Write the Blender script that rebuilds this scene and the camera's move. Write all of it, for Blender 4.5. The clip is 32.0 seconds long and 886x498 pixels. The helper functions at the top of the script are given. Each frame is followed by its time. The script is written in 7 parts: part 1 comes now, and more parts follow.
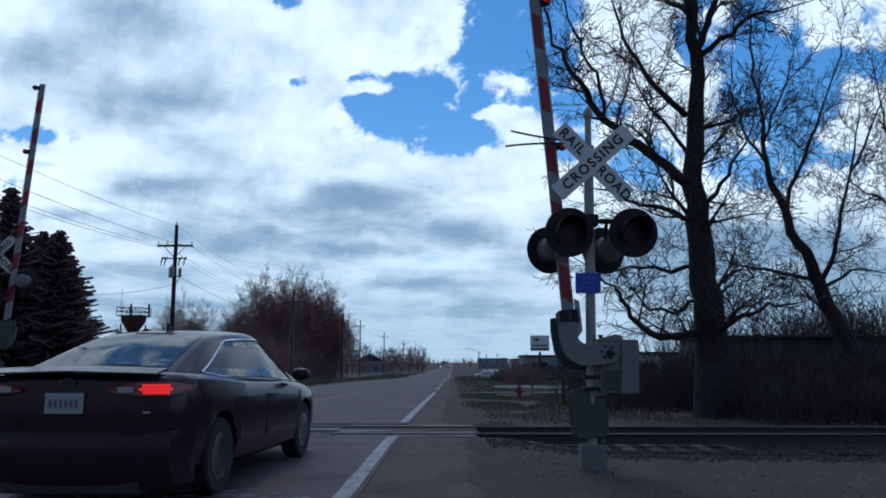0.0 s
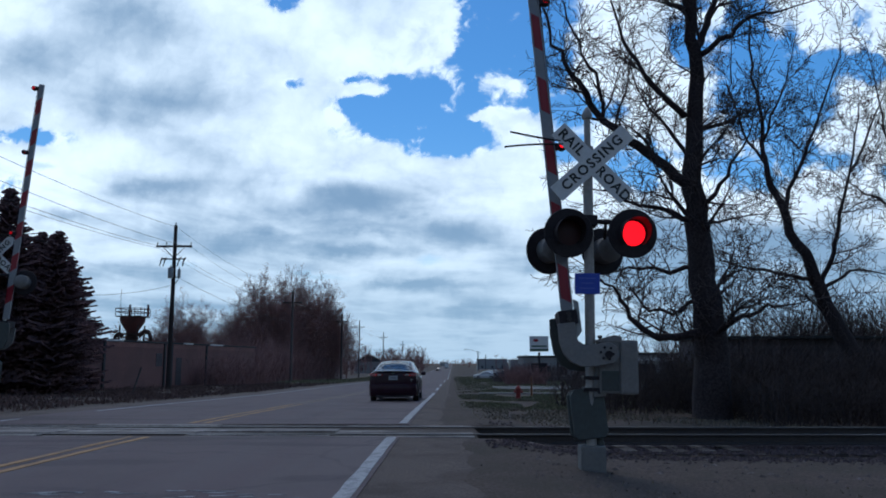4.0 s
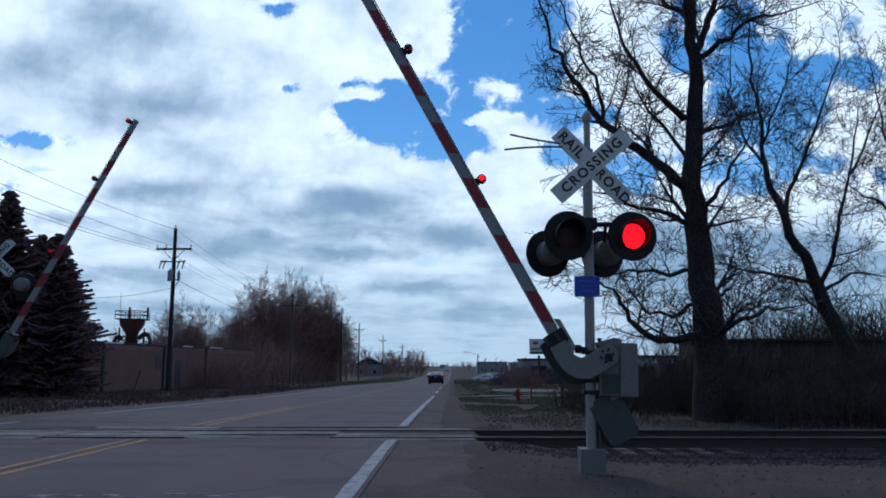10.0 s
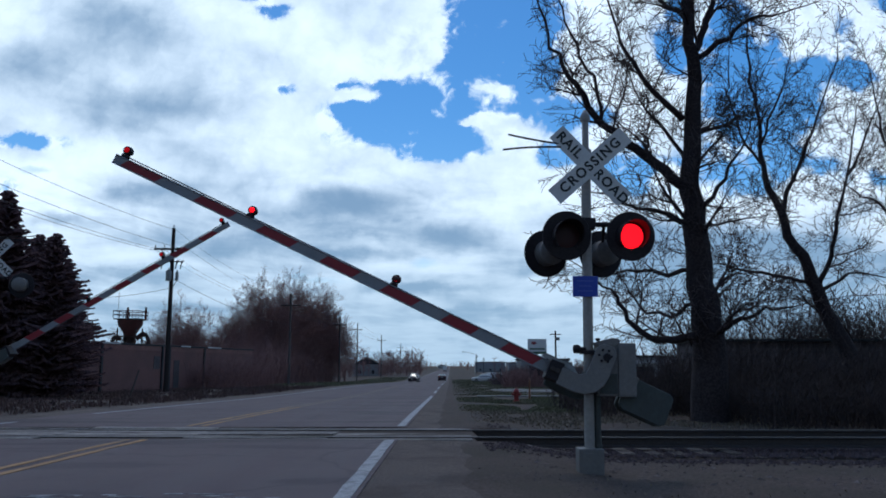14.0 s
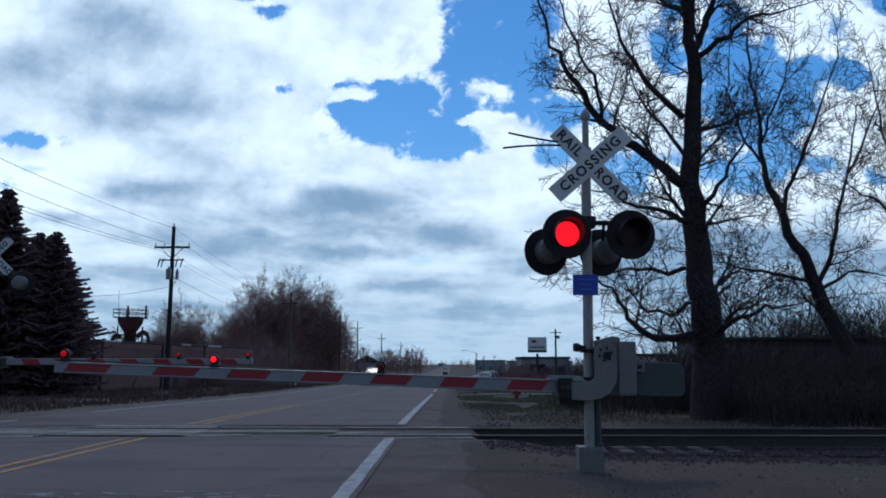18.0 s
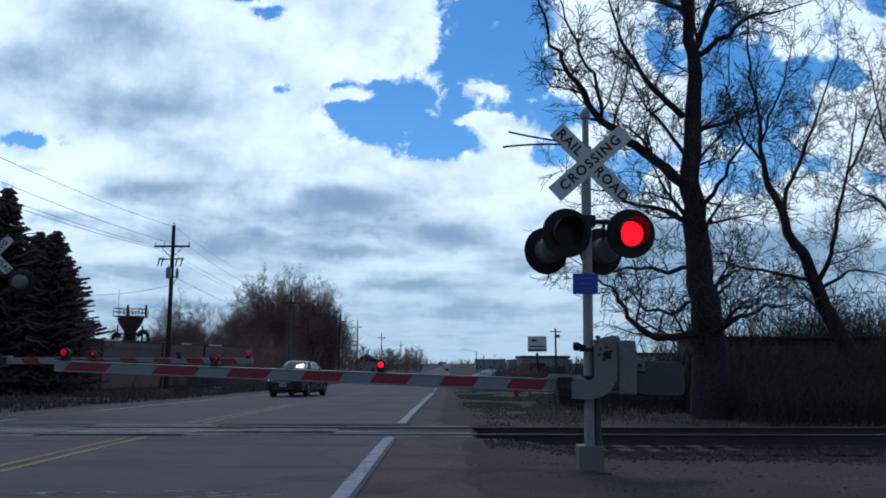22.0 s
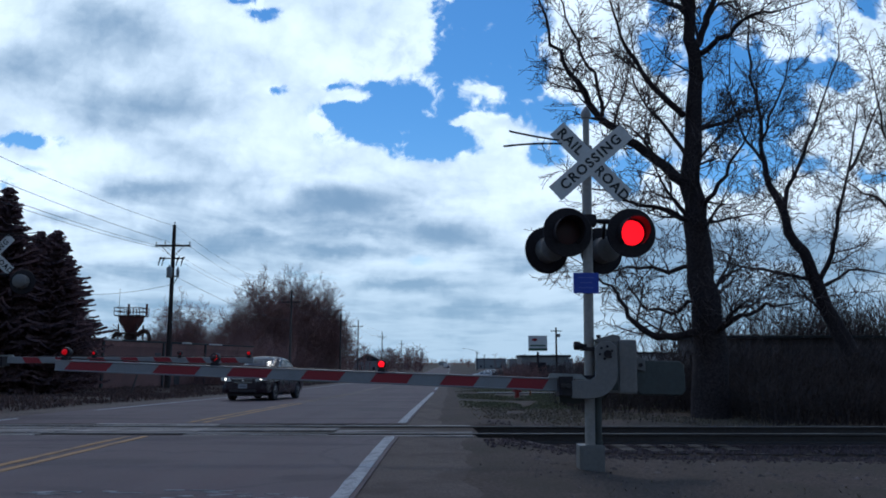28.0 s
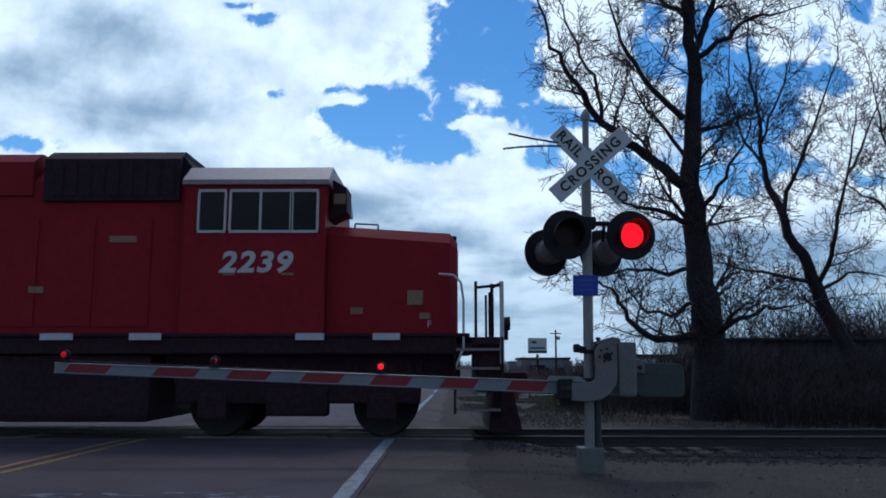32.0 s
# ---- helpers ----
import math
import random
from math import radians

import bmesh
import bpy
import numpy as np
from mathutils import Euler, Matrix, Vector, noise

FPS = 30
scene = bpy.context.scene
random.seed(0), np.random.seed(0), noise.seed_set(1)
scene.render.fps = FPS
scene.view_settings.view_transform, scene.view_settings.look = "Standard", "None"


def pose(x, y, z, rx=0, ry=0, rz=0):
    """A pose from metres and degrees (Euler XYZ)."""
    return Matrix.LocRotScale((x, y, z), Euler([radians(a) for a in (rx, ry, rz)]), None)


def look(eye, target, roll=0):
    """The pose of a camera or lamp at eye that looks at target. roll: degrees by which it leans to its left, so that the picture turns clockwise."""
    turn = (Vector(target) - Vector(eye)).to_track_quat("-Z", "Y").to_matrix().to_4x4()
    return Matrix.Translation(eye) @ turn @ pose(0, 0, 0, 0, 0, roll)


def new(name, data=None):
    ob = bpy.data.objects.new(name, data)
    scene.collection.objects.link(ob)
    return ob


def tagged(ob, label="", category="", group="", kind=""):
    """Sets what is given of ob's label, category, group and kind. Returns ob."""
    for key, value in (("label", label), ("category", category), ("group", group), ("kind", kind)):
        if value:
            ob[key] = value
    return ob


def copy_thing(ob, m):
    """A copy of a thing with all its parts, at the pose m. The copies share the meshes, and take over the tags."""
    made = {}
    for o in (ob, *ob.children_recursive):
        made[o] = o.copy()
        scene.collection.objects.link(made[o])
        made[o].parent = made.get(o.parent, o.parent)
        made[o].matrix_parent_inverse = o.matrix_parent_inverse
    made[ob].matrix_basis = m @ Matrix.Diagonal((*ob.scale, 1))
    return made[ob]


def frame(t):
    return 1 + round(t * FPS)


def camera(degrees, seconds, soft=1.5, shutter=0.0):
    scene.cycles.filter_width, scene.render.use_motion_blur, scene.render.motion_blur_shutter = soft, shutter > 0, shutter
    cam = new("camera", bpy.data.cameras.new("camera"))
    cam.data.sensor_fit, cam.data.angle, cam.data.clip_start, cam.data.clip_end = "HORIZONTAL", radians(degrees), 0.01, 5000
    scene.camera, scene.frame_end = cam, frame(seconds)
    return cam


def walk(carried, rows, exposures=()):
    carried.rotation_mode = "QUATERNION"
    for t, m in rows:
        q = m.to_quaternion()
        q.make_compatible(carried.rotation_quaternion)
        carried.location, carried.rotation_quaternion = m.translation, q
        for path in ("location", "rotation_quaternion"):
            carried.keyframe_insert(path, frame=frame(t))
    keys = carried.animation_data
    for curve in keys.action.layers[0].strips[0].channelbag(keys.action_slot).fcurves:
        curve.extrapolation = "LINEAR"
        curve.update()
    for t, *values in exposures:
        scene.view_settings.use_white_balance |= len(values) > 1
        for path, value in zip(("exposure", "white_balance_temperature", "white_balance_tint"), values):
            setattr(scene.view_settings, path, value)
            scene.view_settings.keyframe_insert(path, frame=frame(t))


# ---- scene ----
cam = camera(58.5, 32.0, soft=1.8)
EYE = (0.0, 0.0, 1.36)
PATH = [  # seconds, tilt, turn
    (0, 98.154, 0.718), (0.5, 98.166, 0.705), (1, 98.079, 0.693), (1.5, 98.085, 0.687), (2, 98.135, 0.662),
    (2.5, 98.110, 0.668), (3, 98.085, 0.662), (3.5, 98.154, 0.662), (5.5, 98.272, 0.649), (6, 98.460, 0.617),
    (6.5, 98.442, 0.649), (7, 98.379, 0.649), (7.5, 98.373, 0.636), (8, 98.366, 0.674), (8.5, 98.348, 0.674),
    (9, 98.391, 0.642), (9.5, 98.366, 0.649), (10, 98.398, 0.643), (10.5, 98.379, 0.623), (11, 98.398, 0.643),
    (11.5, 98.411, 0.611), (12, 98.398, 0.599), (12.5, 98.398, 0.580), (13, 98.366, 0.562), (13.5, 98.391, 0.537),
    (14, 98.398, 0.524), (14.5, 98.372, 0.524), (16.5, 98.376, 0.523), (17, 98.342, 0.530), (17.5, 98.336, 0.530),
    (18, 98.279, 0.530), (18.5, 98.266, 0.530), (19, 98.278, 0.524), (19.5, 98.216, 0.530), (20, 98.210, 0.530),
    (20.5, 98.210, 0.530), (21, 98.147, 0.530), (21.5, 98.210, 0.530), (22, 98.210, 0.530), (22.5, 98.210, 0.524),
    (23, 98.223, 0.530), (23.5, 98.154, 0.530), (24, 98.147, 0.530), (24.5, 98.129, 0.530), (25, 98.179, 0.530),
    (25.5, 98.192, 0.530), (27.5, 98.192, 0.568), (28, 98.160, 0.574), (28.5, 98.210, 0.567), (29, 98.179, 0.586),
    (29.5, 98.191, 0.561), (30, 98.223, 0.574), (30.5, 98.260, 0.580), (31, 98.373, 0.580), (31.5, 98.323, 0.586),
    (32, 98.336, 0.540),
]
walk(cam, [(t, pose(*EYE, tilt, 0, turn)) for t, tilt, turn in PATH], [(0.0, 0.0, 6050, 10), (32.0, 0.0, 6050, 10)])

# ---- light: a bright, mostly clouded spring sky with the sun high ahead behind cloud ----
SUN_EL, SUN_AZ = radians(60), radians(-14)
sun_data = bpy.data.lights.new("sun", "SUN")
sun_data.energy, sun_data.angle, sun_data.color = 0.6, radians(14), (1.0, 0.96, 0.9)
sun = new("sun", sun_data)
SUN_DIR = Vector((math.sin(SUN_AZ) * math.cos(SUN_EL), math.cos(SUN_AZ) * math.cos(SUN_EL), math.sin(SUN_EL)))
sun.matrix_world = look(SUN_DIR * 100, (0, 0, 0))

world = bpy.data.worlds.new("world")
scene.world = world
world.use_nodes = True


def node(tree, kind, ins=(), operation="", data_type="", vector_type=""):
    """A shader node; ins: pairs of an input and a value or a socket."""
    n = tree.nodes.new(kind)
    if operation:
        n.operation = operation
    if data_type:
        n.data_type = data_type
    if vector_type:
        n.vector_type = vector_type
    for key, value in ins:
        if isinstance(value, bpy.types.NodeSocket):
            tree.links.new(value, n.inputs[key])
        else:
            n.inputs[key].default_value = value
    return n


def calc(tree, op, a, b=0.0, c=0.0, clamp=False):
    n = node(tree, "ShaderNodeMath", ((0, a), (1, b), (2, c)), operation=op)
    n.use_clamp = clamp
    return n.outputs[0]


def blend(tree, fac, a, b):
    n = node(tree, "ShaderNodeMix", data_type="RGBA")
    for slot, value in ((0, fac), (6, a), (7, b)):
        if isinstance(value, bpy.types.NodeSocket):
            tree.links.new(value, n.inputs[slot])
        else:
            n.inputs[slot].default_value = value
    return n.outputs[2]


def span(tree, value, lo, hi, smooth=True):
    n = node(tree, "ShaderNodeMapRange", ((0, value), (1, lo), (2, hi)))
    n.interpolation_type = "SMOOTHSTEP" if smooth else "LINEAR"
    return n.outputs[0]


def noise_of(tree, vector, scale, detail=4.0, rough=0.55, distort=0.0):
    return node(tree, "ShaderNodeTexNoise", (("Vector", vector), ("Scale", scale), ("Detail", detail), ("Roughness", rough), ("Distortion", distort))).outputs[0]


wt = world.node_tree
wt.nodes.clear()
sky_tex = node(wt, "ShaderNodeTexSky")
sky_tex.sky_type, sky_tex.sun_disc = "NISHITA", False
sky_tex.sun_elevation, sky_tex.sun_rotation = SUN_EL, SUN_AZ
sky_tex.ozone_density, sky_tex.air_density, sky_tex.dust_density = 3.0, 1.0, 0.3
wco = node(wt, "ShaderNodeTexCoord").outputs["Generated"]
wcl = span(wt, noise_of(wt, wco, 4.0, 7.0, 0.6, 0.4), 0.46, 0.62)
deep = node(wt, "ShaderNodeHueSaturation", (("Saturation", 1.36), ("Value", 1.12), ("Hue", 0.499), ("Color", sky_tex.outputs[0]))).outputs[0]
wcol = blend(wt, calc(wt, "MULTIPLY", wcl, span(wt, node(wt, "ShaderNodeSeparateXYZ", ((0, wco),)).outputs[2], 0.6, 0.8)), deep, (6.0, 6.4, 7.0, 1))
wbg = node(wt, "ShaderNodeBackground", (("Color", wcol), ("Strength", 0.1)))
node(wt, "ShaderNodeOutputWorld", (("Surface", wbg.outputs[0]),))


# ---- materials ----
def surface(name, base, rough=0.6, metal=0.0, grain=30.0, vary=0.25, stain=0.25, stain_scale=1.2, bump=0.15, second=None, coat=0.0, islands=False, pieces=False, gloss=0.5):
    """A procedural surface with fine grain, broad stains and relief, in metres."""
    m = bpy.data.materials.new(name)
    m.use_nodes = True
    t = m.node_tree
    b = t.nodes["Principled BSDF"]
    co = node(t, "ShaderNodeTexCoord").outputs["Object"]
    fine = noise_of(t, co, grain, 5.0, 0.6)
    broad = noise_of(t, co, stain_scale, 5.0, 0.6, 0.4)
    dark = tuple(c * (1 - vary) for c in base) + (1,)
    light = tuple(min(1, c * (1 + vary)) for c in base) + (1,)
    col = blend(t, span(t, fine, 0.3, 0.7), dark, light)
    sec = tuple(second) + (1,) if second else tuple(c * 0.6 for c in base) + (1,)
    f = calc(t, "MULTIPLY", span(t, broad, 0.42, 0.68), stain)
    col = blend(t, f, col, sec)
    if islands or pieces:
        r = node(t, "ShaderNodeNewGeometry").outputs["Random Per Island"] if islands else node(t, "ShaderNodeObjectInfo").outputs["Random"]
        k = calc(t, "MULTIPLY_ADD", r, 0.6, 0.7)
        hs = node(t, "ShaderNodeHueSaturation", (("Value", k), ("Color", col)))
        col = hs.outputs[0]
    t.links.new(col, b.inputs["Base Color"])
    rr = calc(t, "MULTIPLY_ADD", fine, 0.25, rough - 0.12, clamp=True)
    t.links.new(rr, b.inputs["Roughness"])
    b.inputs["Metallic"].default_value = metal
    b.inputs["Specular IOR Level"].default_value = gloss
    b.inputs["Coat Weight"].default_value = coat
    b.inputs["Coat Roughness"].default_value = 0.06
    if bump:
        bn = node(t, "ShaderNodeBump", (("Height", fine), ("Strength", bump), ("Distance", 0.02)))
        t.links.new(bn.outputs[0], b.inputs["Normal"])
    return m


def glow(name, colour, strength):
    m = bpy.data.materials.new(name)
    m.use_nodes = True
    b = m.node_tree.nodes["Principled BSDF"]
    b.inputs["Base Color"].default_value = (*colour, 1)
    b.inputs["Emission Color"].default_value = (*colour, 1)
    b.inputs["Emission Strength"].default_value = strength
    b.inputs["Roughness"].default_value = 0.5
    b.inputs["Specular IOR Level"].default_value = 0.1
    return m


ROAD_BASE = surface("asphalt", (0.098, 0.068, 0.074), 0.78, 0, 60, 0.25, 0.55, 0.5, 0.3, (0.065, 0.0455, 0.052), gloss=0.26)


def road_surface():
    """Worn asphalt: broad patches, wheel tracks along the lanes, and tarred cracks."""
    m = ROAD_BASE
    m.name = "asphalt"
    t = m.node_tree
    b = t.nodes["Principled BSDF"]
    col = b.inputs["Base Color"].links[0].from_socket
    co = node(t, "ShaderNodeTexCoord").outputs["Object"]
    lanes = node(t, "ShaderNodeMapping", (("Vector", co), ("Scale", (1.3, 0.07, 1.0)))).outputs[0]
    tracks = span(t, noise_of(t, lanes, 1.0, 4.0, 0.6, 0.3), 0.35, 0.68)
    col = blend(t, calc(t, "MULTIPLY", tracks, 0.5), col, (0.112, 0.09, 0.094, 1))
    across = node(t, "ShaderNodeMapping", (("Vector", co), ("Scale", (0.12, 0.55, 1.0)))).outputs[0]
    patch = span(t, noise_of(t, across, 1.0, 3.0, 0.5, 0.8), 0.55, 0.62)
    col = blend(t, calc(t, "MULTIPLY", patch, 0.55), col, (0.046, 0.034, 0.038, 1))
    bend = node(t, "ShaderNodeVectorMath", ((0, co), (1, node(t, "ShaderNodeTexNoise", (("Vector", co), ("Scale", 1.4), ("Detail", 5.0))).outputs["Color"])), operation="ADD").outputs[0]
    cell = node(t, "ShaderNodeTexVoronoi", (("Vector", bend), ("Scale", 0.33)))
    cell.feature = "DISTANCE_TO_EDGE"
    crack = span(t, cell.outputs["Distance"], 0.022, 0.006)
    col = blend(t, calc(t, "MULTIPLY", crack, 0.25), col, (0.018, 0.016, 0.018, 1))
    t.links.new(col, b.inputs["Base Color"])
    return m


ASPHALT = road_surface()
SHOULDER = surface("shoulder_gravel", (0.122, 0.097, 0.086), 0.95, 0, 45, 0.4, 0.6, 0.9, 0.6, (0.06, 0.047, 0.042), gloss=0.15)
DIRT = surface("dirt_ground", (0.08, 0.061, 0.053), 0.95, 0, 25, 0.45, 0.6, 0.7, 0.6, (0.05, 0.043, 0.033), gloss=0.15)
WHITE_PAINT = surface("road_white", (0.32, 0.325, 0.34), 0.8, 0, 40, 0.25, 0.75, 7, 0.2, (0.12, 0.12, 0.125))
YELLOW_PAINT = surface("road_yellow", (0.32, 0.17, 0.06), 0.8, 0, 40, 0.3, 0.95, 3, 0.2, (0.12, 0.085, 0.06))
FADED_YELLOW = surface("road_yellow_faded", (0.15, 0.105, 0.078), 0.8, 0, 40, 0.3, 0.95, 1.5, 0.2, (0.1, 0.076, 0.072))
RAIL_STEEL = surface("rail_steel", (0.05, 0.042, 0.04), 0.7, 0.3, 40, 0.3, 0.3, 3)
RAIL_TOP = surface("rail_polished", (0.16, 0.155, 0.155), 0.55, 0.6, 40, 0.1, 0.3, 3, 0.02)
TIMBER = surface("weathered_timber", (0.25, 0.225, 0.21), 0.9, 0, 25, 0.35, 0.6, 1.6, 0.5, (0.09, 0.077, 0.07), pieces=True, gloss=0.15)
TIE_WOOD = surface("tie_timber", (0.085, 0.072, 0.064), 0.95, 0, 25, 0.35, 0.45, 2.5, 0.5, (0.2, 0.178, 0.165), pieces=True, gloss=0.15)
BALLAST = surface("ballast_stone", (0.072, 0.056, 0.06), 0.95, 0, 30, 0.3, 0.3, 3, 0.3, islands=True, gloss=0.15)
CHIPS = surface("pale_stone_chips", (0.13, 0.11, 0.105), 0.95, 0, 30, 0.4, 0.5, 3, 0.3, islands=True, gloss=0.15)
BARK = surface("dark_bark", (0.045, 0.036, 0.038), 0.95, 0, 18, 0.4, 0.4, 2, 0.8, gloss=0.15)
CROWN_TWIG = surface("dark_twigs", (0.075, 0.06, 0.062), 0.95, 0, 12, 0.3, 0.3, 2, 0, gloss=0.15)
BRUSH_TWIG = surface("dark_brush", (0.075, 0.058, 0.055), 0.95, 0, 12, 0.3, 0.3, 2, 0, gloss=0.1)
DEAD_GRASS = surface("dead_grass", (0.12, 0.078, 0.07), 0.95, 0, 6, 0.35, 0.5, 0.5, 0, (0.075, 0.048, 0.046), islands=True, gloss=0.1)
TWIG = surface("brown_twigs", (0.105, 0.078, 0.078), 0.95, 0, 12, 0.3, 0.3, 2, 0, gloss=0.15)
GROVE_BARK = surface("grey_brown_bark", (0.24, 0.14, 0.13), 0.95, 0, 8, 0.3, 0.3, 0.5, 0, gloss=0.15)
NEEDLE = surface("spruce_needles", (0.12, 0.074, 0.076), 0.9, 0, 20, 0.3, 0.5, 0.7, 0, (0.13, 0.074, 0.076), islands=True, gloss=0.02)
POLE_WOOD = surface("creosote_pole", (0.045, 0.037, 0.036), 0.95, 0, 20, 0.3, 0.4, 1.5, 0.4, gloss=0.15)
GREY_POLE = surface("weathered_grey_pole", (0.11, 0.092, 0.088), 0.95, 0, 20, 0.3, 0.4, 1.5, 0.4, gloss=0.15)
WEED = surface("dry_weeds", (0.085, 0.066, 0.055), 0.95, 0, 12, 0.3, 0.3, 2, 0, gloss=0.1)
SILVER = surface("aluminium_paint", (0.285, 0.268, 0.255), 0.55, 0.25, 25, 0.12, 0.35, 4, 0.08, (0.2, 0.2, 0.2))
GREY_BOX = surface("grey_enamel", (0.155, 0.15, 0.145), 0.55, 0.15, 25, 0.12, 0.4, 5, 0.08, (0.16, 0.155, 0.15))
ELBOW = surface("pale_grey_enamel", (0.175, 0.166, 0.16), 0.55, 0.1, 25, 0.12, 0.4, 5, 0.08, (0.14, 0.14, 0.14))
DULL_STEEL = surface("dull_green_grey_steel", (0.05, 0.06, 0.058), 0.6, 0.1, 25, 0.15, 0.4, 5, 0.08, (0.045, 0.045, 0.042))
GALV = surface("galvanised_steel", (0.24, 0.25, 0.25), 0.5, 0.5, 20, 0.15, 0.35, 6, 0.06, (0.14, 0.13, 0.12))
BLACK_ENAMEL = surface("black_enamel", (0.03, 0.026, 0.03), 0.55, 0, 30, 0.2, 0.2, 5, 0.05, gloss=0.15)
SIGN_WHITE = surface("sign_white", (0.62, 0.63, 0.63), 0.5, 0, 30, 0.06, 0.25, 5, 0.02, (0.42, 0.42, 0.41))
SIGN_BLACK = surface("sign_black", (0.015, 0.015, 0.016), 0.5, 0, 30, 0.1, 0.1, 5, 0)
PALE_BLUE = surface("pale_blue_print", (0.10, 0.16, 0.5), 0.5, 0, 30, 0.06, 0.2, 8, 0)
SIGN_BLUE = surface("sign_blue", (0.02, 0.06, 0.42), 0.45, 0, 30, 0.06, 0.2, 8, 0.02)
RED_TAPE = surface("red_reflective", (0.25, 0.006, 0.018), 0.45, 0, 60, 0.1, 0.25, 4, 0.02)
WHITE_TAPE = surface("white_reflective", (0.215, 0.225, 0.245), 0.4, 0, 60, 0.08, 0.3, 4, 0.02)
LIT_RED = glow("lit_red_lens", (1.0, 0.006, 0.014), 1.6)
FAINT_RED = glow("weakly_lit_red_lens", (1.0, 0.006, 0.014), 0.22)
DARK_RED = surface("unlit_red_lens", (0.035, 0.005, 0.006), 0.5, 0, 80, 0.2, 0.1, 5, 0.05)


# ---- mesh helpers ----
def mesh_of(name, verts, faces, material, smooth=False):
    me = bpy.data.meshes.new(name)
    me.from_pydata([tuple(v) for v in verts], [], faces)
    me.materials.append(material)
    if smooth:
        me.shade_smooth()
    me.update()
    return me


def part(name, bm, material, parent, label="", smooth=False):
    """Links a bmesh as one mesh object under a thing or a part."""
    me = bpy.data.meshes.new(name)
    bmesh.ops.recalc_face_normals(bm, faces=bm.faces)
    bm.to_mesh(me)
    bm.free()
    me.materials.append(material)
    if smooth:
        me.shade_smooth()
        me.set_sharp_from_angle(angle=radians(38))
    ob = new(name, me)
    ob.parent = parent
    if label:
        ob["label"] = label
    return ob


def thing(name, m, label, category, group="", kind=""):
    ob = new(name)
    ob.matrix_world = m
    ob.empty_display_size = 0.2
    return tagged(ob, label, category, group, kind)


def box(bm, x0, x1, y0, y1, z0, z1, bevel=0.0, m=None):
    r = bmesh.ops.create_cube(bm, size=1.0)
    vs = r["verts"]
    bmesh.ops.scale(bm, verts=vs, vec=(x1 - x0, y1 - y0, z1 - z0))
    bmesh.ops.translate(bm, verts=vs, vec=((x0 + x1) / 2, (y0 + y1) / 2, (z0 + z1) / 2))
    if m is not None:
        bmesh.ops.transform(bm, matrix=m, verts=vs)
    if bevel:
        es = list({e for v in vs for e in v.link_edges})
        bmesh.ops.bevel(bm, geom=es, offset=bevel, segments=2, affect="EDGES", profile=0.7)
    return bm


def rod(bm, p, q, r0, r1=None, n=10):
    """A tapered round bar from p to q."""
    p, q = Vector(p), Vector(q)
    r1 = r0 if r1 is None else r1
    d = q - p
    m = Matrix.Translation((p + q) / 2) @ d.to_track_quat("Z", "Y").to_matrix().to_4x4()
    bmesh.ops.create_cone(bm, cap_ends=True, segments=n, radius1=r0, radius2=r1, depth=d.length, matrix=m)
    return bm


def lathe(bm, outline, n=20, m=None):
    """Turns an outline of (radius, height) pairs round z."""
    rings = []
    for r, z in outline:
        rings.append([bm.verts.new((r * math.cos(2 * math.pi * i / n), r * math.sin(2 * math.pi * i / n), z)) for i in range(n)])
    for a, b in zip(rings, rings[1:]):
        for i in range(n):
            bm.faces.new((a[i], a[(i + 1) % n], b[(i + 1) % n], b[i]))
    bm.faces.new(rings[0][::-1])
    bm.faces.new(rings[-1])
    if m is not None:
        bmesh.ops.transform(bm, matrix=m, verts=[v for r in rings for v in r])
    return bm


def plate(bm, outline, depth, m=None):
    """A flat plate of an (x, z) outline, depth thick in y."""
    a = [bm.verts.new((x, 0, z)) for x, z in outline]
    b = [bm.verts.new((x, depth, z)) for x, z in outline]
    bm.faces.new(a)
    bm.faces.new(b[::-1])
    for i in range(len(a)):
        j = (i + 1) % len(a)
        bm.faces.new((a[i], b[i], b[j], a[j]))
    if m is not None:
        bmesh.ops.transform(bm, matrix=m, verts=a + b)
    return bm


def B():
    return bmesh.new()


def writing(name, text, size, material, parent, m, label="", slant=0.0, bold=0.0, gap=1.0):
    """Raised letters in the built-in font, as a mesh."""
    cu = bpy.data.curves.new(name, "FONT")
    cu.body, cu.size, cu.align_x, cu.align_y, cu.extrude = text, size, "CENTER", "CENTER", 0.003
    cu.resolution_u, cu.shear, cu.offset, cu.space_character = 3, slant, bold, gap
    tmp = bpy.data.objects.new(name, cu)
    scene.collection.objects.link(tmp)
    me = bpy.data.meshes.new_from_object(tmp.evaluated_get(bpy.context.evaluated_depsgraph_get()))
    bpy.data.objects.remove(tmp)
    me.materials.clear()
    me.materials.append(material)
    ob = new(name, me)
    ob.parent = parent
    ob.matrix_basis = m
    if label:
        ob["label"] = label
    return ob


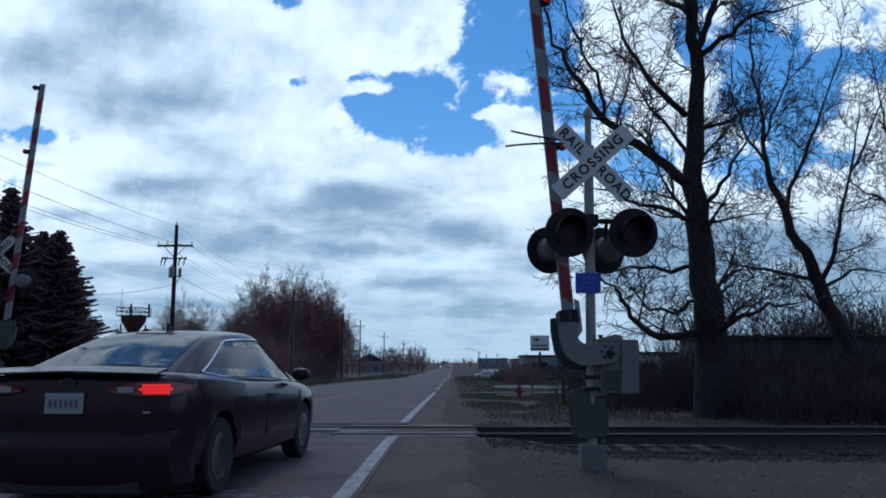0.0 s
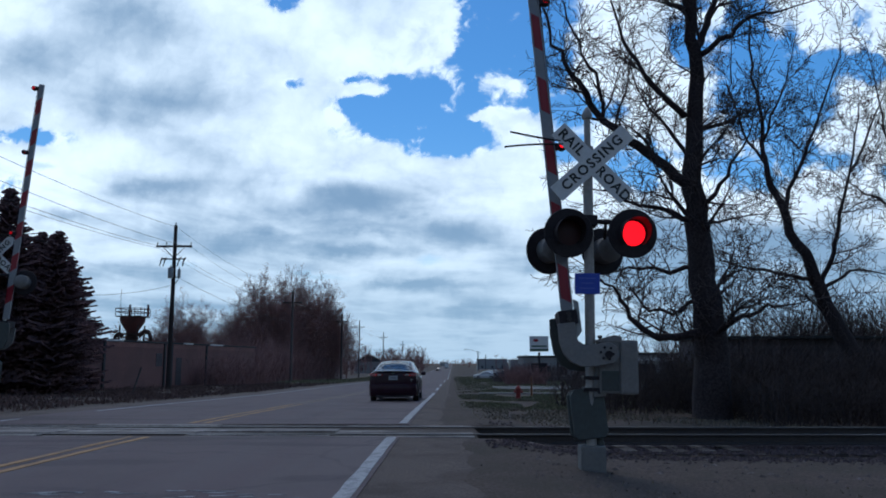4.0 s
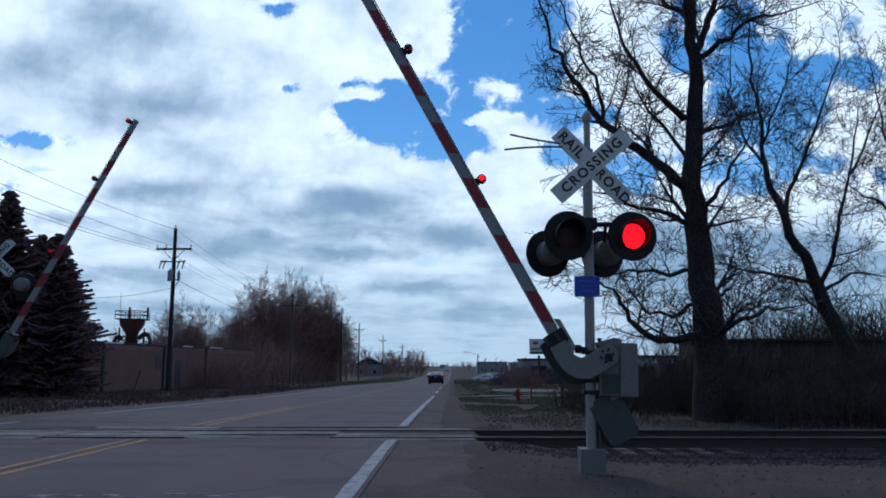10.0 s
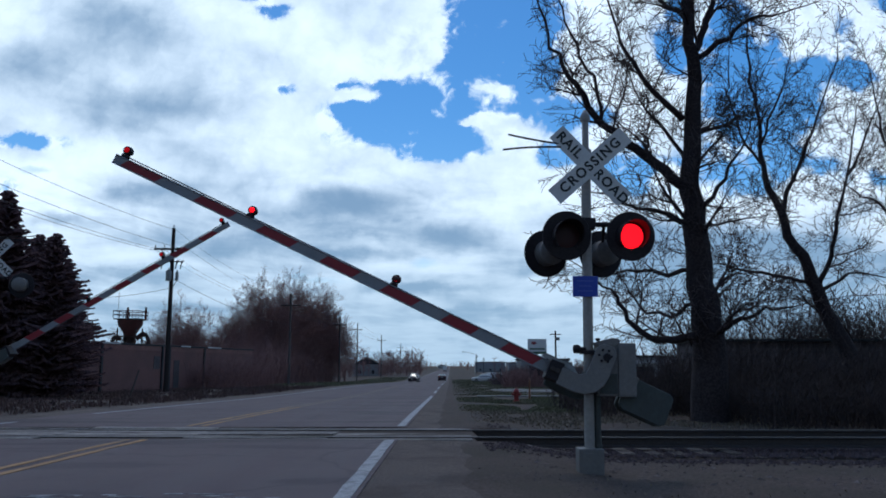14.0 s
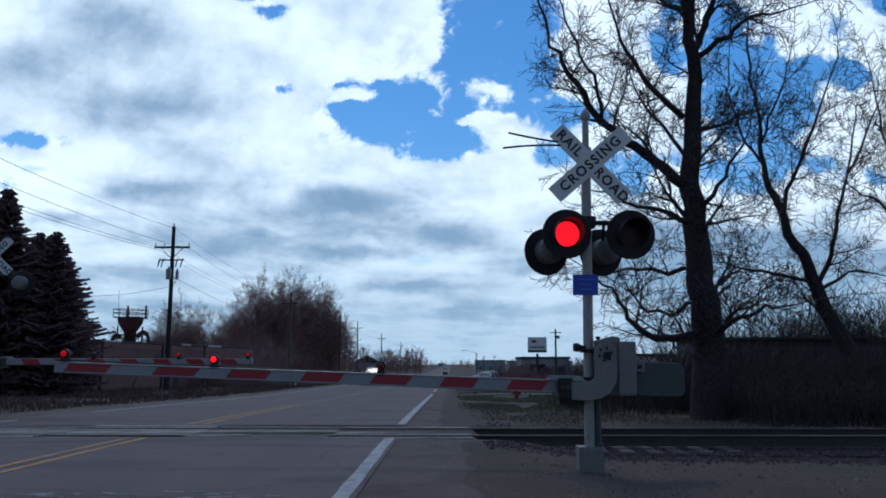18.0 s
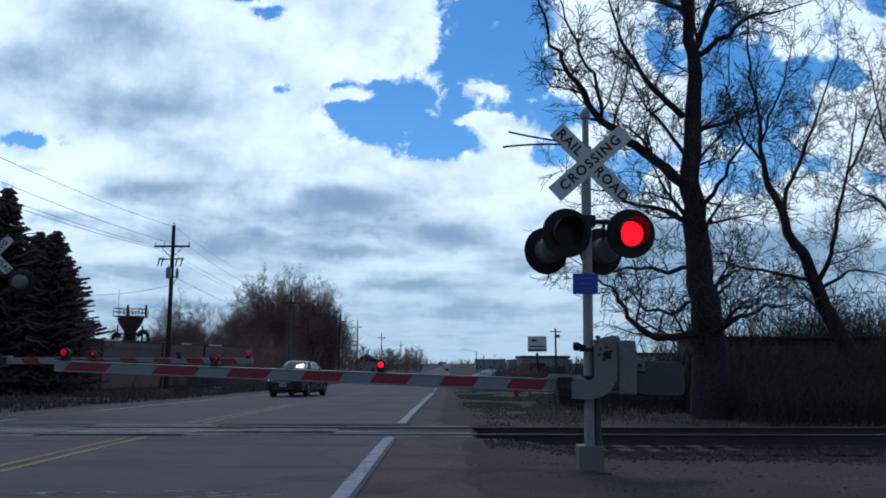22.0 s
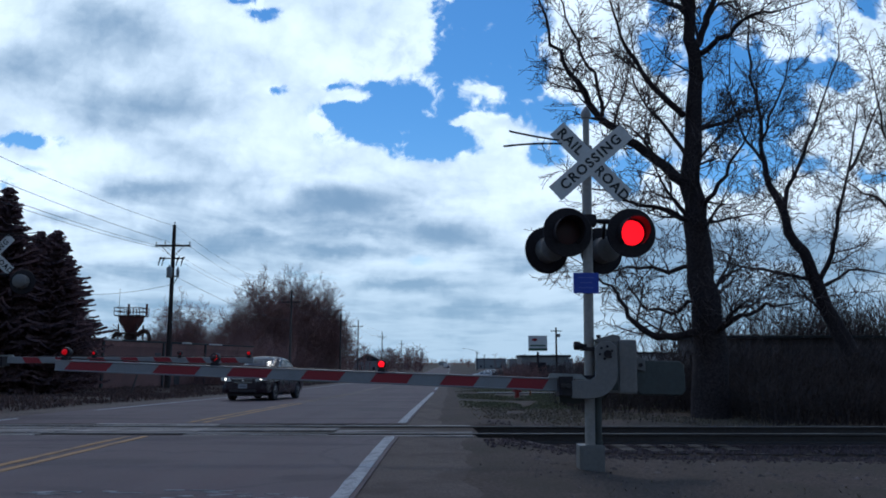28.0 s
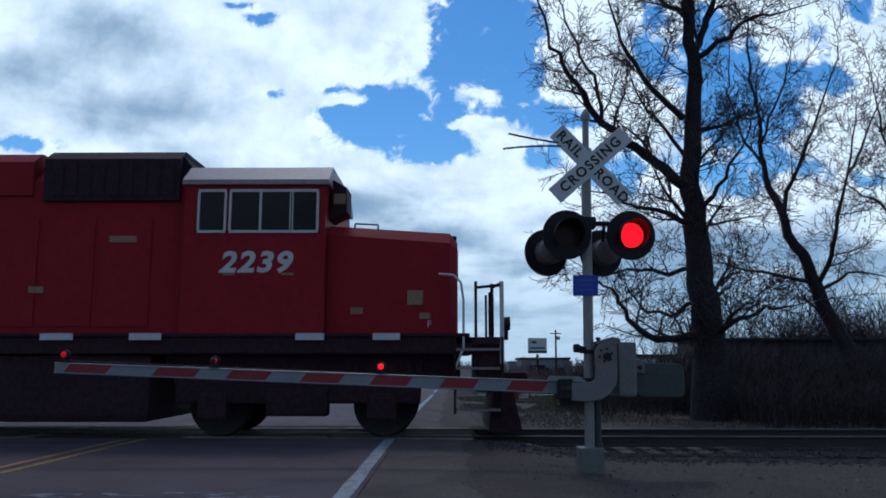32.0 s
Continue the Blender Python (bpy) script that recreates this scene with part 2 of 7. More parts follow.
# ---- sky: a sheet of cloud that drifts, open to the blue behind it ----
def cloud_material():
    m = bpy.data.materials.new("cloud_sheet")
    m.use_nodes = True
    m.cycles.emission_sampling = "NONE"
    t = m.node_tree
    t.nodes.clear()
    co = node(t, "ShaderNodeTexCoord").outputs["Object"]
    xyz = node(t, "ShaderNodeSeparateXYZ", ((0, co),))
    x, y, z = xyz.outputs
    away = calc(t, "ADD", calc(t, "ABSOLUTE", y), 5.0)
    a, b = calc(t, "DIVIDE", x, away), calc(t, "DIVIDE", z, away)
    ab = node(t, "ShaderNodeCombineXYZ", ((0, a), (1, b))).outputs[0]
    # seen directions widened towards the horizon, as a layer of cloud is
    lift = calc(t, "ADD", b, 0.05)
    lay = node(t, "ShaderNodeCombineXYZ", ((0, calc(t, "DIVIDE", a, lift)), (1, calc(t, "DIVIDE", 0.6, lift)), (2, 0.0))).outputs[0]
    bend = node(t, "ShaderNodeTexNoise", (("Vector", ab), ("Scale", 11.0), ("Detail", 8.0), ("Roughness", 0.62)))
    push = node(t, "ShaderNodeVectorMath", ((0, bend.outputs["Color"]), (1, (0.5, 0.5, 0.5))), operation="SUBTRACT").outputs[0]
    far_push = node(t, "ShaderNodeVectorMath", ((0, push), (1, (0.06, 0.045, 0.0))), operation="MULTIPLY").outputs[0]
    near_push = node(t, "ShaderNodeVectorMath", ((0, push), (1, (0.06, 0.045, 0.0))), operation="MULTIPLY").outputs[0]
    warped = node(t, "ShaderNodeVectorMath", ((0, ab), (1, far_push)), operation="ADD").outputs[0]
    curled = node(t, "ShaderNodeVectorMath", ((0, ab), (1, near_push)), operation="ADD").outputs[0]
    # round heads, as heaped cloud has, at two sizes
    heads = node(t, "ShaderNodeTexVoronoi", (("Vector", curled), ("Scale", 17.0), ("Detail", 3.0), ("Roughness", 0.55), ("Lacunarity", 2.4)))
    heads.normalize = True
    heads = heads.outputs["Distance"]
    puff = noise_of(t, curled, 24.0, 8.0, 0.6, 0.2)
    wisp = noise_of(t, warped, 60.0, 6.0, 0.65, 0.3)
    soft = noise_of(t, lay, 1.7, 4.0, 0.5, 0.4)
    streak = noise_of(t, node(t, "ShaderNodeCombineXYZ", ((0, calc(t, "MULTIPLY", a, 3.2)), (1, calc(t, "MULTIPLY", b, 13.0)))).outputs[0], 1.5, 6.0, 0.52, 0.5)

    def blobs(rows, where):
        """Soft rounds that melt together where they meet."""
        total = None
        for cx, cy, rx, ry, turn in rows:
            mp = node(t, "ShaderNodeMapping", (("Vector", where), ("Location", (cx, cy, 0)), ("Rotation", (0, 0, radians(turn))), ("Scale", (rx, ry, 1))), vector_type="TEXTURE")
            ln = node(t, "ShaderNodeVectorMath", ((0, mp.outputs[0]), (1, mp.outputs[0])), operation="DOT_PRODUCT").outputs["Value"]
            e = calc(t, "POWER", 2.718, calc(t, "MULTIPLY", ln, -0.75))
            total = e if total is None else calc(t, "ADD", total, e)
        return calc(t, "MINIMUM", total, 1.25)

    lump = noise_of(t, warped, 5.0, 3.0, 0.5, 0.6)
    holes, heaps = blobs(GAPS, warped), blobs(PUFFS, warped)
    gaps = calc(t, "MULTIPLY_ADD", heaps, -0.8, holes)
    torn = calc(t, "MULTIPLY", calc(t, "SUBTRACT", heads, 0.30), 2.4)
    torn = calc(t, "MULTIPLY_ADD", calc(t, "SUBTRACT", puff, 0.5), 3.0, torn)
    torn = calc(t, "MULTIPLY_ADD", calc(t, "SUBTRACT", wisp, 0.5), 1.2, torn)
    ragged = calc(t, "MULTIPLY_ADD", torn, span(t, gaps, 0.05, 0.45), gaps)
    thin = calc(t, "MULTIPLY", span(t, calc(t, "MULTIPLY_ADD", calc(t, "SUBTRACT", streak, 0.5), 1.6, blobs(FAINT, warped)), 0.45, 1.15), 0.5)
    clear = span(t, ragged, 0.05, 0.8)
    high = calc(t, "MULTIPLY", span(t, b, 0.52, 0.62), span(t, noise_of(t, lay, 6.0, 7.0, 0.6, 0.5), 0.38, 0.54))
    opened = calc(t, "MAXIMUM", calc(t, "MAXIMUM", clear, thin), high)
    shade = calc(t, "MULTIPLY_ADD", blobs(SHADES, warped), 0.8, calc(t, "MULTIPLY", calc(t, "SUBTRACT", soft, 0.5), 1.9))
    shade = calc(t, "MULTIPLY_ADD", calc(t, "SUBTRACT", streak, 0.5), calc(t, "MULTIPLY_ADD", span(t, b, 0.3, 0.1), 2.2, 0.3), shade)
    shade = calc(t, "MULTIPLY_ADD", calc(t, "SUBTRACT", heads, 0.34), 0.9, shade)
    shade = calc(t, "MULTIPLY_ADD", calc(t, "SUBTRACT", puff, 0.5), 0.5, shade)
    shade = calc(t, "MULTIPLY_ADD", calc(t, "SUBTRACT", lump, 0.5), 1.1, shade)
    grey = span(t, shade, -0.55, 1.05)
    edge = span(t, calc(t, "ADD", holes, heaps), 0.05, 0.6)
    grey = calc(t, "MULTIPLY", grey, calc(t, "MULTIPLY_ADD", edge, -0.72, 1.0))
    grey = calc(t, "MULTIPLY_ADD", calc(t, "MULTIPLY", edge, span(t, puff, 0.42, 0.72)), 0.3, grey, clamp=True)
    col = blend(t, grey, (0.93, 1.08, 1.2, 1), (0.23, 0.365, 0.53, 1))
    low = span(t, b, 0.23, 0.0)
    col = blend(t, calc(t, "MULTIPLY", low, 0.75), col, (0.335, 0.5, 0.645, 1))
    # brightest ahead, towards the sun; dull behind
    flat = node(t, "ShaderNodeVectorMath", ((0, co),), operation="NORMALIZE").outputs[0]
    ahead = node(t, "ShaderNodeSeparateXYZ", ((0, flat),)).outputs[1]
    power = calc(t, "MULTIPLY_ADD", span(t, ahead, -0.4, 0.75), 0.6, 0.4)
    em = node(t, "ShaderNodeEmission", (("Color", col), ("Strength", power)))
    tr = node(t, "ShaderNodeBsdfTransparent")
    mx = node(t, "ShaderNodeMixShader", ((0, opened), (1, em.outputs[0]), (2, tr.outputs[0])))
    node(t, "ShaderNodeOutputMaterial", (("Surface", mx.outputs[0]),))
    return m


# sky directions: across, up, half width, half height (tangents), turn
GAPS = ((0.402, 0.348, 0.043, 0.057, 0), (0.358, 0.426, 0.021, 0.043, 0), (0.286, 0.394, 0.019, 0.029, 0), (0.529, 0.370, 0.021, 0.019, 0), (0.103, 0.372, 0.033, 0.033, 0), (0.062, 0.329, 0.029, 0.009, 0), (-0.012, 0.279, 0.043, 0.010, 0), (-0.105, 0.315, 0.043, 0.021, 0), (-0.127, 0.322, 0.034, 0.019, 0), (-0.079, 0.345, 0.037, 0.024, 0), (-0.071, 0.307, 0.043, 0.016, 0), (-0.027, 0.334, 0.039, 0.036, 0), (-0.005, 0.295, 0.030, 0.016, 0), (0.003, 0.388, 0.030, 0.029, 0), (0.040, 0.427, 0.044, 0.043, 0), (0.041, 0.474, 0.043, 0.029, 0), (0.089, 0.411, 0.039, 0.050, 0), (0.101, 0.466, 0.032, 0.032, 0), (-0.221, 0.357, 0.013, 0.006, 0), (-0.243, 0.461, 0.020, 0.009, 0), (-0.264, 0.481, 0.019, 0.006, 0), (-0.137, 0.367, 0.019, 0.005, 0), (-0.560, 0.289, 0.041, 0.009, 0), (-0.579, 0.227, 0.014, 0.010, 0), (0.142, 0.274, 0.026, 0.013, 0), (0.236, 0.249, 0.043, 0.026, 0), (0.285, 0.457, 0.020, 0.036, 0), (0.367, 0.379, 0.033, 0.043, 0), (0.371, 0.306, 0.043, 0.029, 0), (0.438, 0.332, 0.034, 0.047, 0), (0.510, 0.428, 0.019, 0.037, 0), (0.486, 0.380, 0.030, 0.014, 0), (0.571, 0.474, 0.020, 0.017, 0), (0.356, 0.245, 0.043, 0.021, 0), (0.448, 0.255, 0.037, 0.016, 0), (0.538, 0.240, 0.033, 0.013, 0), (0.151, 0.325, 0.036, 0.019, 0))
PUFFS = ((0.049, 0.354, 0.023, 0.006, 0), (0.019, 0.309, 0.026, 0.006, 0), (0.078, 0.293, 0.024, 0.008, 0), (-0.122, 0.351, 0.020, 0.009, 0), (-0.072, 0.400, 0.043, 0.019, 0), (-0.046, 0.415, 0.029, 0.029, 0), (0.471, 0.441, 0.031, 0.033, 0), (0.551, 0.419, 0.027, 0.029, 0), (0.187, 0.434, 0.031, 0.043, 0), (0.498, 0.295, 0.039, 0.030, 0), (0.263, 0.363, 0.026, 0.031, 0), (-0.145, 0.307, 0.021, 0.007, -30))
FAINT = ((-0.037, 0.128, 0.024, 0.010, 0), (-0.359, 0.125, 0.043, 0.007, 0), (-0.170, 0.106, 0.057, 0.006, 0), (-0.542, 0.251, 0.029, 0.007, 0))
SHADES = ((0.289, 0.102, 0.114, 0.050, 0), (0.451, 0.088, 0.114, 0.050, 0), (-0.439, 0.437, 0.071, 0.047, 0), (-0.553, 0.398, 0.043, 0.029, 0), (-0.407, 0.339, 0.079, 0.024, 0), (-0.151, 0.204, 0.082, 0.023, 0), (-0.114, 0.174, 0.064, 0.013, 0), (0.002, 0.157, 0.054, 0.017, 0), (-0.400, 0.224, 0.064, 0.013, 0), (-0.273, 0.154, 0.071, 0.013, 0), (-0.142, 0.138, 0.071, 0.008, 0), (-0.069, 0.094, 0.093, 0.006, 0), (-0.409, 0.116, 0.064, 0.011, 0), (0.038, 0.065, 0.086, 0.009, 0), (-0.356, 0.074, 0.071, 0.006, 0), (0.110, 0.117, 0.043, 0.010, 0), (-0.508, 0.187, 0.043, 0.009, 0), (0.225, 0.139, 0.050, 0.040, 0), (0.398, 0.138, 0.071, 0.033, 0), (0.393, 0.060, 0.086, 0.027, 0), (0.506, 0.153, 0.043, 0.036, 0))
SKY_H, SKY_R = 500.0, 4400.0


def build_sky():
    vs, fs, n = [], [], 72
    radii = [360, 480, 640, 850, 1150, 1550, 2050, 2600, 3150, 3650, 4050, 4280, 4370, 4400]
    for r in radii:
        zz = SKY_H * math.sqrt(max(0.0, 1 - (r / SKY_R) ** 2)) - (0 if r < SKY_R else 12)
        vs += [(r * math.cos(2 * math.pi * i / n), r * math.sin(2 * math.pi * i / n), zz) for i in range(n)]
    for k in range(len(radii) - 1):
        for i in range(n):
            j = (i + 1) % n
            fs.append((k * n + i, k * n + j, (k + 1) * n + j, (k + 1) * n + i))
    ob = new("cloud_layer", mesh_of("cloud_layer", vs, fs, cloud_material()))
    ob.location = (0, 0, EYE[2])
    return tagged(ob, "broken white and grey spring clouds with blue gaps", "clouds", kind="structure")


sky = build_sky()

# ---- ground, road and track ----
PROFILE = [(-4400, 0.195), (5, 0.195), (11.5, 0.195), (13.0, 0.19), (15.6, 0.19), (20, 0.135), (26, 0.04), (40, -0.2), (76, -0.57), (115, -1.1), (170, -2.0), (260, -2.4), (600, -2.4), (1300, -1.2), (4400, -1.2)]


def road_z(y):
    for (y0, z0), (y1, z1) in zip(PROFILE, PROFILE[1:]):
        if y <= y1:
            k = max(0.0, (y - y0) / (y1 - y0))
            return z0 + (z1 - z0) * (k * k * (3 - 2 * k) if y1 < 18 else k)
    return PROFILE[-1][1]


ROAD_L, ROAD_R = -11.0, 0.75
EDGE_R, EDGE_L, MID = -0.97, -9.3, -5.02
TRACK_Y, GAUGE, RAIL_Z = 14.3, 1.5, 0.185


def ground_z(x, y):
    z = road_z(y)
    out = max(ROAD_L - 0.3 - x, x - ROAD_R - 0.2, 0.0)
    k = min(1.0, out / 1.5)
    if x > 0 and abs(y - TRACK_Y) < 1.3:
        k = min(1.0, max(0.0, x - 0.42) / 0.25)
    base = min(z, 0.02) - 0.02
    if abs(y - TRACK_Y) < 2.4:
        base = -0.10
    side = base + 0.05 * noise.noise((x * 0.25, y * 0.25, 0)) * min(1, out) if y > 3 else base
    if x < ROAD_L and 20 < y < 200:
        side -= min(0.05, (ROAD_L - x) * 0.02)
    return (z - 0.03) * (1 - k) + side * k


def build_ground():
    xs = [-4300, -2000, -900, -400, -200, -120, -80, -60, -45, -35, -28] + sorted(list(np.arange(-24, 24.1, 0.8)) + [0.4, 0.7, 1.2]) + [28, 35, 45, 60, 80, 120, 200, 400, 900, 2000, 4300]
    ys = [-4300, -1500, -500, -150, -60, -25, -12, -6, -2] + sorted(list(np.arange(0, 30, 0.6)) + [12.95, 13.05, 15.55, 15.65]) + list(np.arange(30, 80, 2.5)) + [80, 90, 100, 115, 130, 150, 170, 190, 220, 260, 330, 420, 600, 800, 1050, 1300, 2200, 3200, 4300]
    vs = [(x, y, ground_z(x, y)) for y in ys for x in xs]
    w = len(xs)
    fs = [(j * w + i, j * w + i + 1, (j + 1) * w + i + 1, (j + 1) * w + i) for j in range(len(ys) - 1) for i in range(w - 1)]
    ob = new("ground", mesh_of("ground", vs, fs, DIRT, True))
    tagged(ob, "bare brown spring earth with thin dry grass", "ground", kind="structure")


def strip(name, x0, x1, ys, lift, material, label, cat, parent=None, wob=0.0, fall=0.0):
    """A thin slab that follows the road from x0 to x1."""
    vs, fs = [], []
    for k, y in enumerate(ys):
        w = wob * noise.noise((y * 1.7, x0, 3))
        for x, drop in ((x0 + w, 0.0), (x1 + wob * noise.noise((y * 2.3, x1, 7)), fall)):
            vs.append((x, y, road_z(y) + lift - drop))
            vs.append((x, y, road_z(y) + lift - drop - 0.05))
    for k in range(len(ys) - 1):
        a, b = 4 * k, 4 * k + 4
        fs += [(a, a + 2, b + 2, b), (a + 1, b + 1, b + 3, a + 3), (a, b, b + 1, a + 1), (a + 2, a + 3, b + 3, b + 2)]
    ob = new(name, mesh_of(name, vs, fs, material))
    if parent is not None:
        ob.parent = parent
        if label:
            ob["label"] = label
        return ob
    return tagged(ob, label, cat, kind="structure")


NEAR_YS = list(np.arange(-40, 0, 5)) + list(np.arange(0, 12.0, 0.5)) + [12.5, 13.05]
FAR_YS = [15.56, 16.2] + list(np.arange(17, 30, 0.7)) + list(np.arange(30, 80, 3)) + [80, 90, 100, 115, 130, 150, 170, 190, 220, 260, 330, 420, 600, 800, 1050, 1300, 4200]
build_ground()
for ys in (NEAR_YS, FAR_YS):
    road = strip("road", ROAD_L + 1.2, EDGE_R + 0.13, ys, 0.0, ASPHALT, "worn grey two-lane asphalt road with patches", "road")
    strip("shoulder_right", EDGE_R - 0.3, ROAD_R if ys is NEAR_YS else 0.15, ys, -0.005, SHOULDER, "grey gravel-strewn paved shoulder beside the road", "shoulder", wob=0.2, fall=0.034)
    strip("shoulder_left", ROAD_L, ROAD_L + 1.19, ys, -0.008, SHOULDER, "dusty gravel shoulder along the far lane", "shoulder", wob=0.1)
    for x, w, mt, nm, lb in ((EDGE_R, 0.155, WHITE_PAINT, "edge_line", "worn white edge line painted on asphalt"), (EDGE_L, 0.11, WHITE_PAINT, "edge_line", "worn white edge line painted on asphalt"),
                             (MID - 0.14, 0.11, YELLOW_PAINT, "centre_line", "faded yellow centre line painted on asphalt"), (MID + 0.14, 0.11, YELLOW_PAINT, "centre_line", "faded yellow centre line painted on asphalt")):
        if ys is NEAR_YS:
            runs = [(-40, 12.9)]
        elif x == EDGE_L:
            runs = [(15.8, 17.2), (21.0, 4200)]
        elif x == EDGE_R:
            runs = [(15.8, 43.0), (49.0, 56.0), (63.0, 72.0), (90.0, 115.0), (150.0, 4200)]
        else:
            runs = [(15.8, 26.0), (26.0, 130.0)]
        for y0, y1 in runs:
            line_ys = [y0] + [y for y in ys if y0 < y < y1] + [y1]
            strip(nm, x - w / 2, x + w / 2, line_ys, 0.006, FADED_YELLOW if mt is YELLOW_PAINT and y0 > 20 else mt, lb, "road marking", wob=0.016)


def worn_stop_bar():
    """Flakes of an old stop line before the crossing."""
    rng = random.Random(15)
    bar = thing("stop_line", pose(0, 0, 0), "worn remnants of a white stop line on asphalt", "road marking", kind="structure")
    for i in range(44):
        cluster = rng.choice((-3.7, -3.3, -2.9, -2.35, -1.75, -1.45))
        x, y = cluster + rng.gauss(0, 0.17), rng.uniform(6.85, 7.5)
        w, d = rng.uniform(0.02, 0.17), rng.uniform(0.006, 0.024)
        bm = B()
        n = 9
        vs = [bm.verts.new((x + w * math.cos(2 * math.pi * k / n) * rng.uniform(0.35, 1.2), y + d * math.sin(2 * math.pi * k / n) * rng.uniform(0.6, 1.2), road_z(y) + 0.005)) for k in range(n)]
        f = bm.faces.new(vs)
        r = bmesh.ops.extrude_face_region(bm, geom=[f])
        bmesh.ops.translate(bm, verts=[v for v in r["geom"] if isinstance(v, bmesh.types.BMVert)], vec=(0, 0, -0.004))
        part("paint_flake", bm, WHITE_PAINT, bar)


worn_stop_bar()


def build_track():
    track = thing("railway_track", pose(0, TRACK_Y, 0), "single railway track with rusty rails on timber ties", "railway track", kind="structure")
    prof = [(-0.075, 0), (0.075, 0), (0.075, 0.02), (0.012, 0.045), (0.012, 0.125), (0.036, 0.14), (0.036, 0.168), (-0.036, 0.168), (-0.036, 0.14), (-0.012, 0.125), (-0.012, 0.045), (-0.075, 0.02)]
    for s in (-1, 1):
        bm = B()
        a = [bm.verts.new((-700, s * GAUGE / 2 + y, RAIL_Z - 0.171 + z)) for y, z in prof]
        b = [bm.verts.new((700, s * GAUGE / 2 + y, RAIL_Z - 0.171 + z)) for y, z in prof]
        for i in range(len(a)):
            j = (i + 1) % len(a)
            bm.faces.new((a[i], a[j], b[j], b[i]))
        r = part("rail", bm, RAIL_STEEL, track, "rust-brown steel rail")
        bm = B()
        box(bm, -700, 700, s * GAUGE / 2 - 0.03, s * GAUGE / 2 + 0.03, RAIL_Z - 0.004, RAIL_Z)
        part("running_band", bm, RAIL_TOP, r, "bright worn top of the rail")
    bm = B()
    box(bm, -0.11, 0.11, -1.3, 1.3, -0.16, 0.012, 0.008)
    tie = part("tie", bm, TIE_WOOD, track)
    rng = random.Random(4)
    for i in range(70):
        o = tie if i == 0 else tie.copy()
        if i:
            scene.collection.objects.link(o)
        o.matrix_basis = pose(0.75 + i * 0.42 + rng.uniform(-0.02, 0.02), rng.uniform(-0.06, 0.06), rng.uniform(-0.03, 0.012) - (0.09 if i > 9 else 0.04), 0, 0, rng.uniform(-1, 1))
    # timbers of the level crossing, in strips along the rails
    crossing = thing("crossing_deck", pose(0, TRACK_Y, 0), "weathered grey timber deck of a level crossing", "level crossing", kind="structure")
    strips = [(-1.24, -1.06), (-1.01, -0.86), (-0.60, -0.24), (-0.19, 0.19), (0.24, 0.60), (0.86, 1.01), (1.06, 1.24)]
    for y0, y1 in strips:
        bm = B()
        box(bm, 0, 2.38, y0, y1, -0.1, RAIL_Z - 0.012, 0.012)
        first = part("plank", bm, TIMBER, crossing)
        off = rng.uniform(-1.2, 0)
        n = 0
        x = 0.36
        while x > -13:
            o = first if n == 0 else first.copy()
            if n:
                scene.collection.objects.link(o)
            o.matrix_basis = pose(x - 2.38, 0, rng.uniform(-0.016, 0.012), rng.uniform(-1.2, 1.2), rng.uniform(-0.25, 0.25), 0)
            x -= 2.4
            n += 1


build_track()


# ---- crossing signals ----
FLASHERS = []   # (lens, phase)
GATES = []      # (arm, axis pose, side)


def lamp_head(parent, m, lit_phase, label):
    """A round black background with a hooded red lens; the lens turns to show its lit or its dark face."""
    facing = m @ pose(0, 0, 0, 90, 0, 0)     # local z looks along -y of m
    bm = B()
    lathe(bm, [(0.168, -0.01), (0.3, -0.012), (0.308, 0.0), (0.3, 0.012), (0.168, 0.01)], 36, facing)
    head = part("background_disc", bm, BLACK_ENAMEL, parent, "black round target disc", True)
    bm = B()
    n = 24
    # hood: a visor open below
    inner, outer = [], []
    for k in range(n + 1):
        ang = radians(-50 + 280 * k / n)
        dep = 0.10 + 0.2 * (0.5 + 0.5 * math.sin(ang))
        for rr, lst in ((0.176, inner), (0.184, outer)):
            lst.append([bm.verts.new((rr * math.cos(ang), rr * math.sin(ang), 0.012)), bm.verts.new((rr * math.cos(ang), rr * math.sin(ang), dep))])
    for lst in (inner, outer):
        for a, b in zip(lst, lst[1:]):
            bm.faces.new((a[0], b[0], b[1], a[1]))
    for a, b in zip(range(n), range(1, n + 1)):
        bm.faces.new((inner[a][1], inner[b][1], outer[b][1], outer[a][1]))
    bmesh.ops.transform(bm, matrix=facing, verts=bm.verts)
    part("hood", bm, BLACK_ENAMEL, head, "black lamp visor", True)
    bm = B()
    lathe(bm, [(0.001, -0.24), (0.12, -0.235), (0.165, -0.2), (0.17, -0.012), (0.165, -0.011)], 28, facing)
    part("housing", bm, GREY_BOX, head, "grey round lamp housing", True)
    bm = B()
    lathe(bm, [(0.001, 0.016), (0.08, 0.014), (0.135, 0.007), (0.154, 0.003)], 32, pose(0, 0, 0, 90, 0, 0))
    for f in bm.faces:
        f.material_index = 0
    k0 = len(bm.faces)
    lathe(bm, [(0.001, 0.016), (0.08, 0.014), (0.135, 0.007), (0.154, 0.003)], 32, pose(0, 0, 0, -90, 0, 0))
    for f in list(bm.faces)[k0:]:
        f.material_index = 1
    lens = part("lens", bm, DARK_RED, head, "round red signal lens", True)
    lens.data.materials.append(LIT_RED)
    lens.matrix_basis = m @ pose(0, -0.01, 0)
    FLASHERS.append((lens, lens.matrix_basis.copy(), lit_phase))
    return head


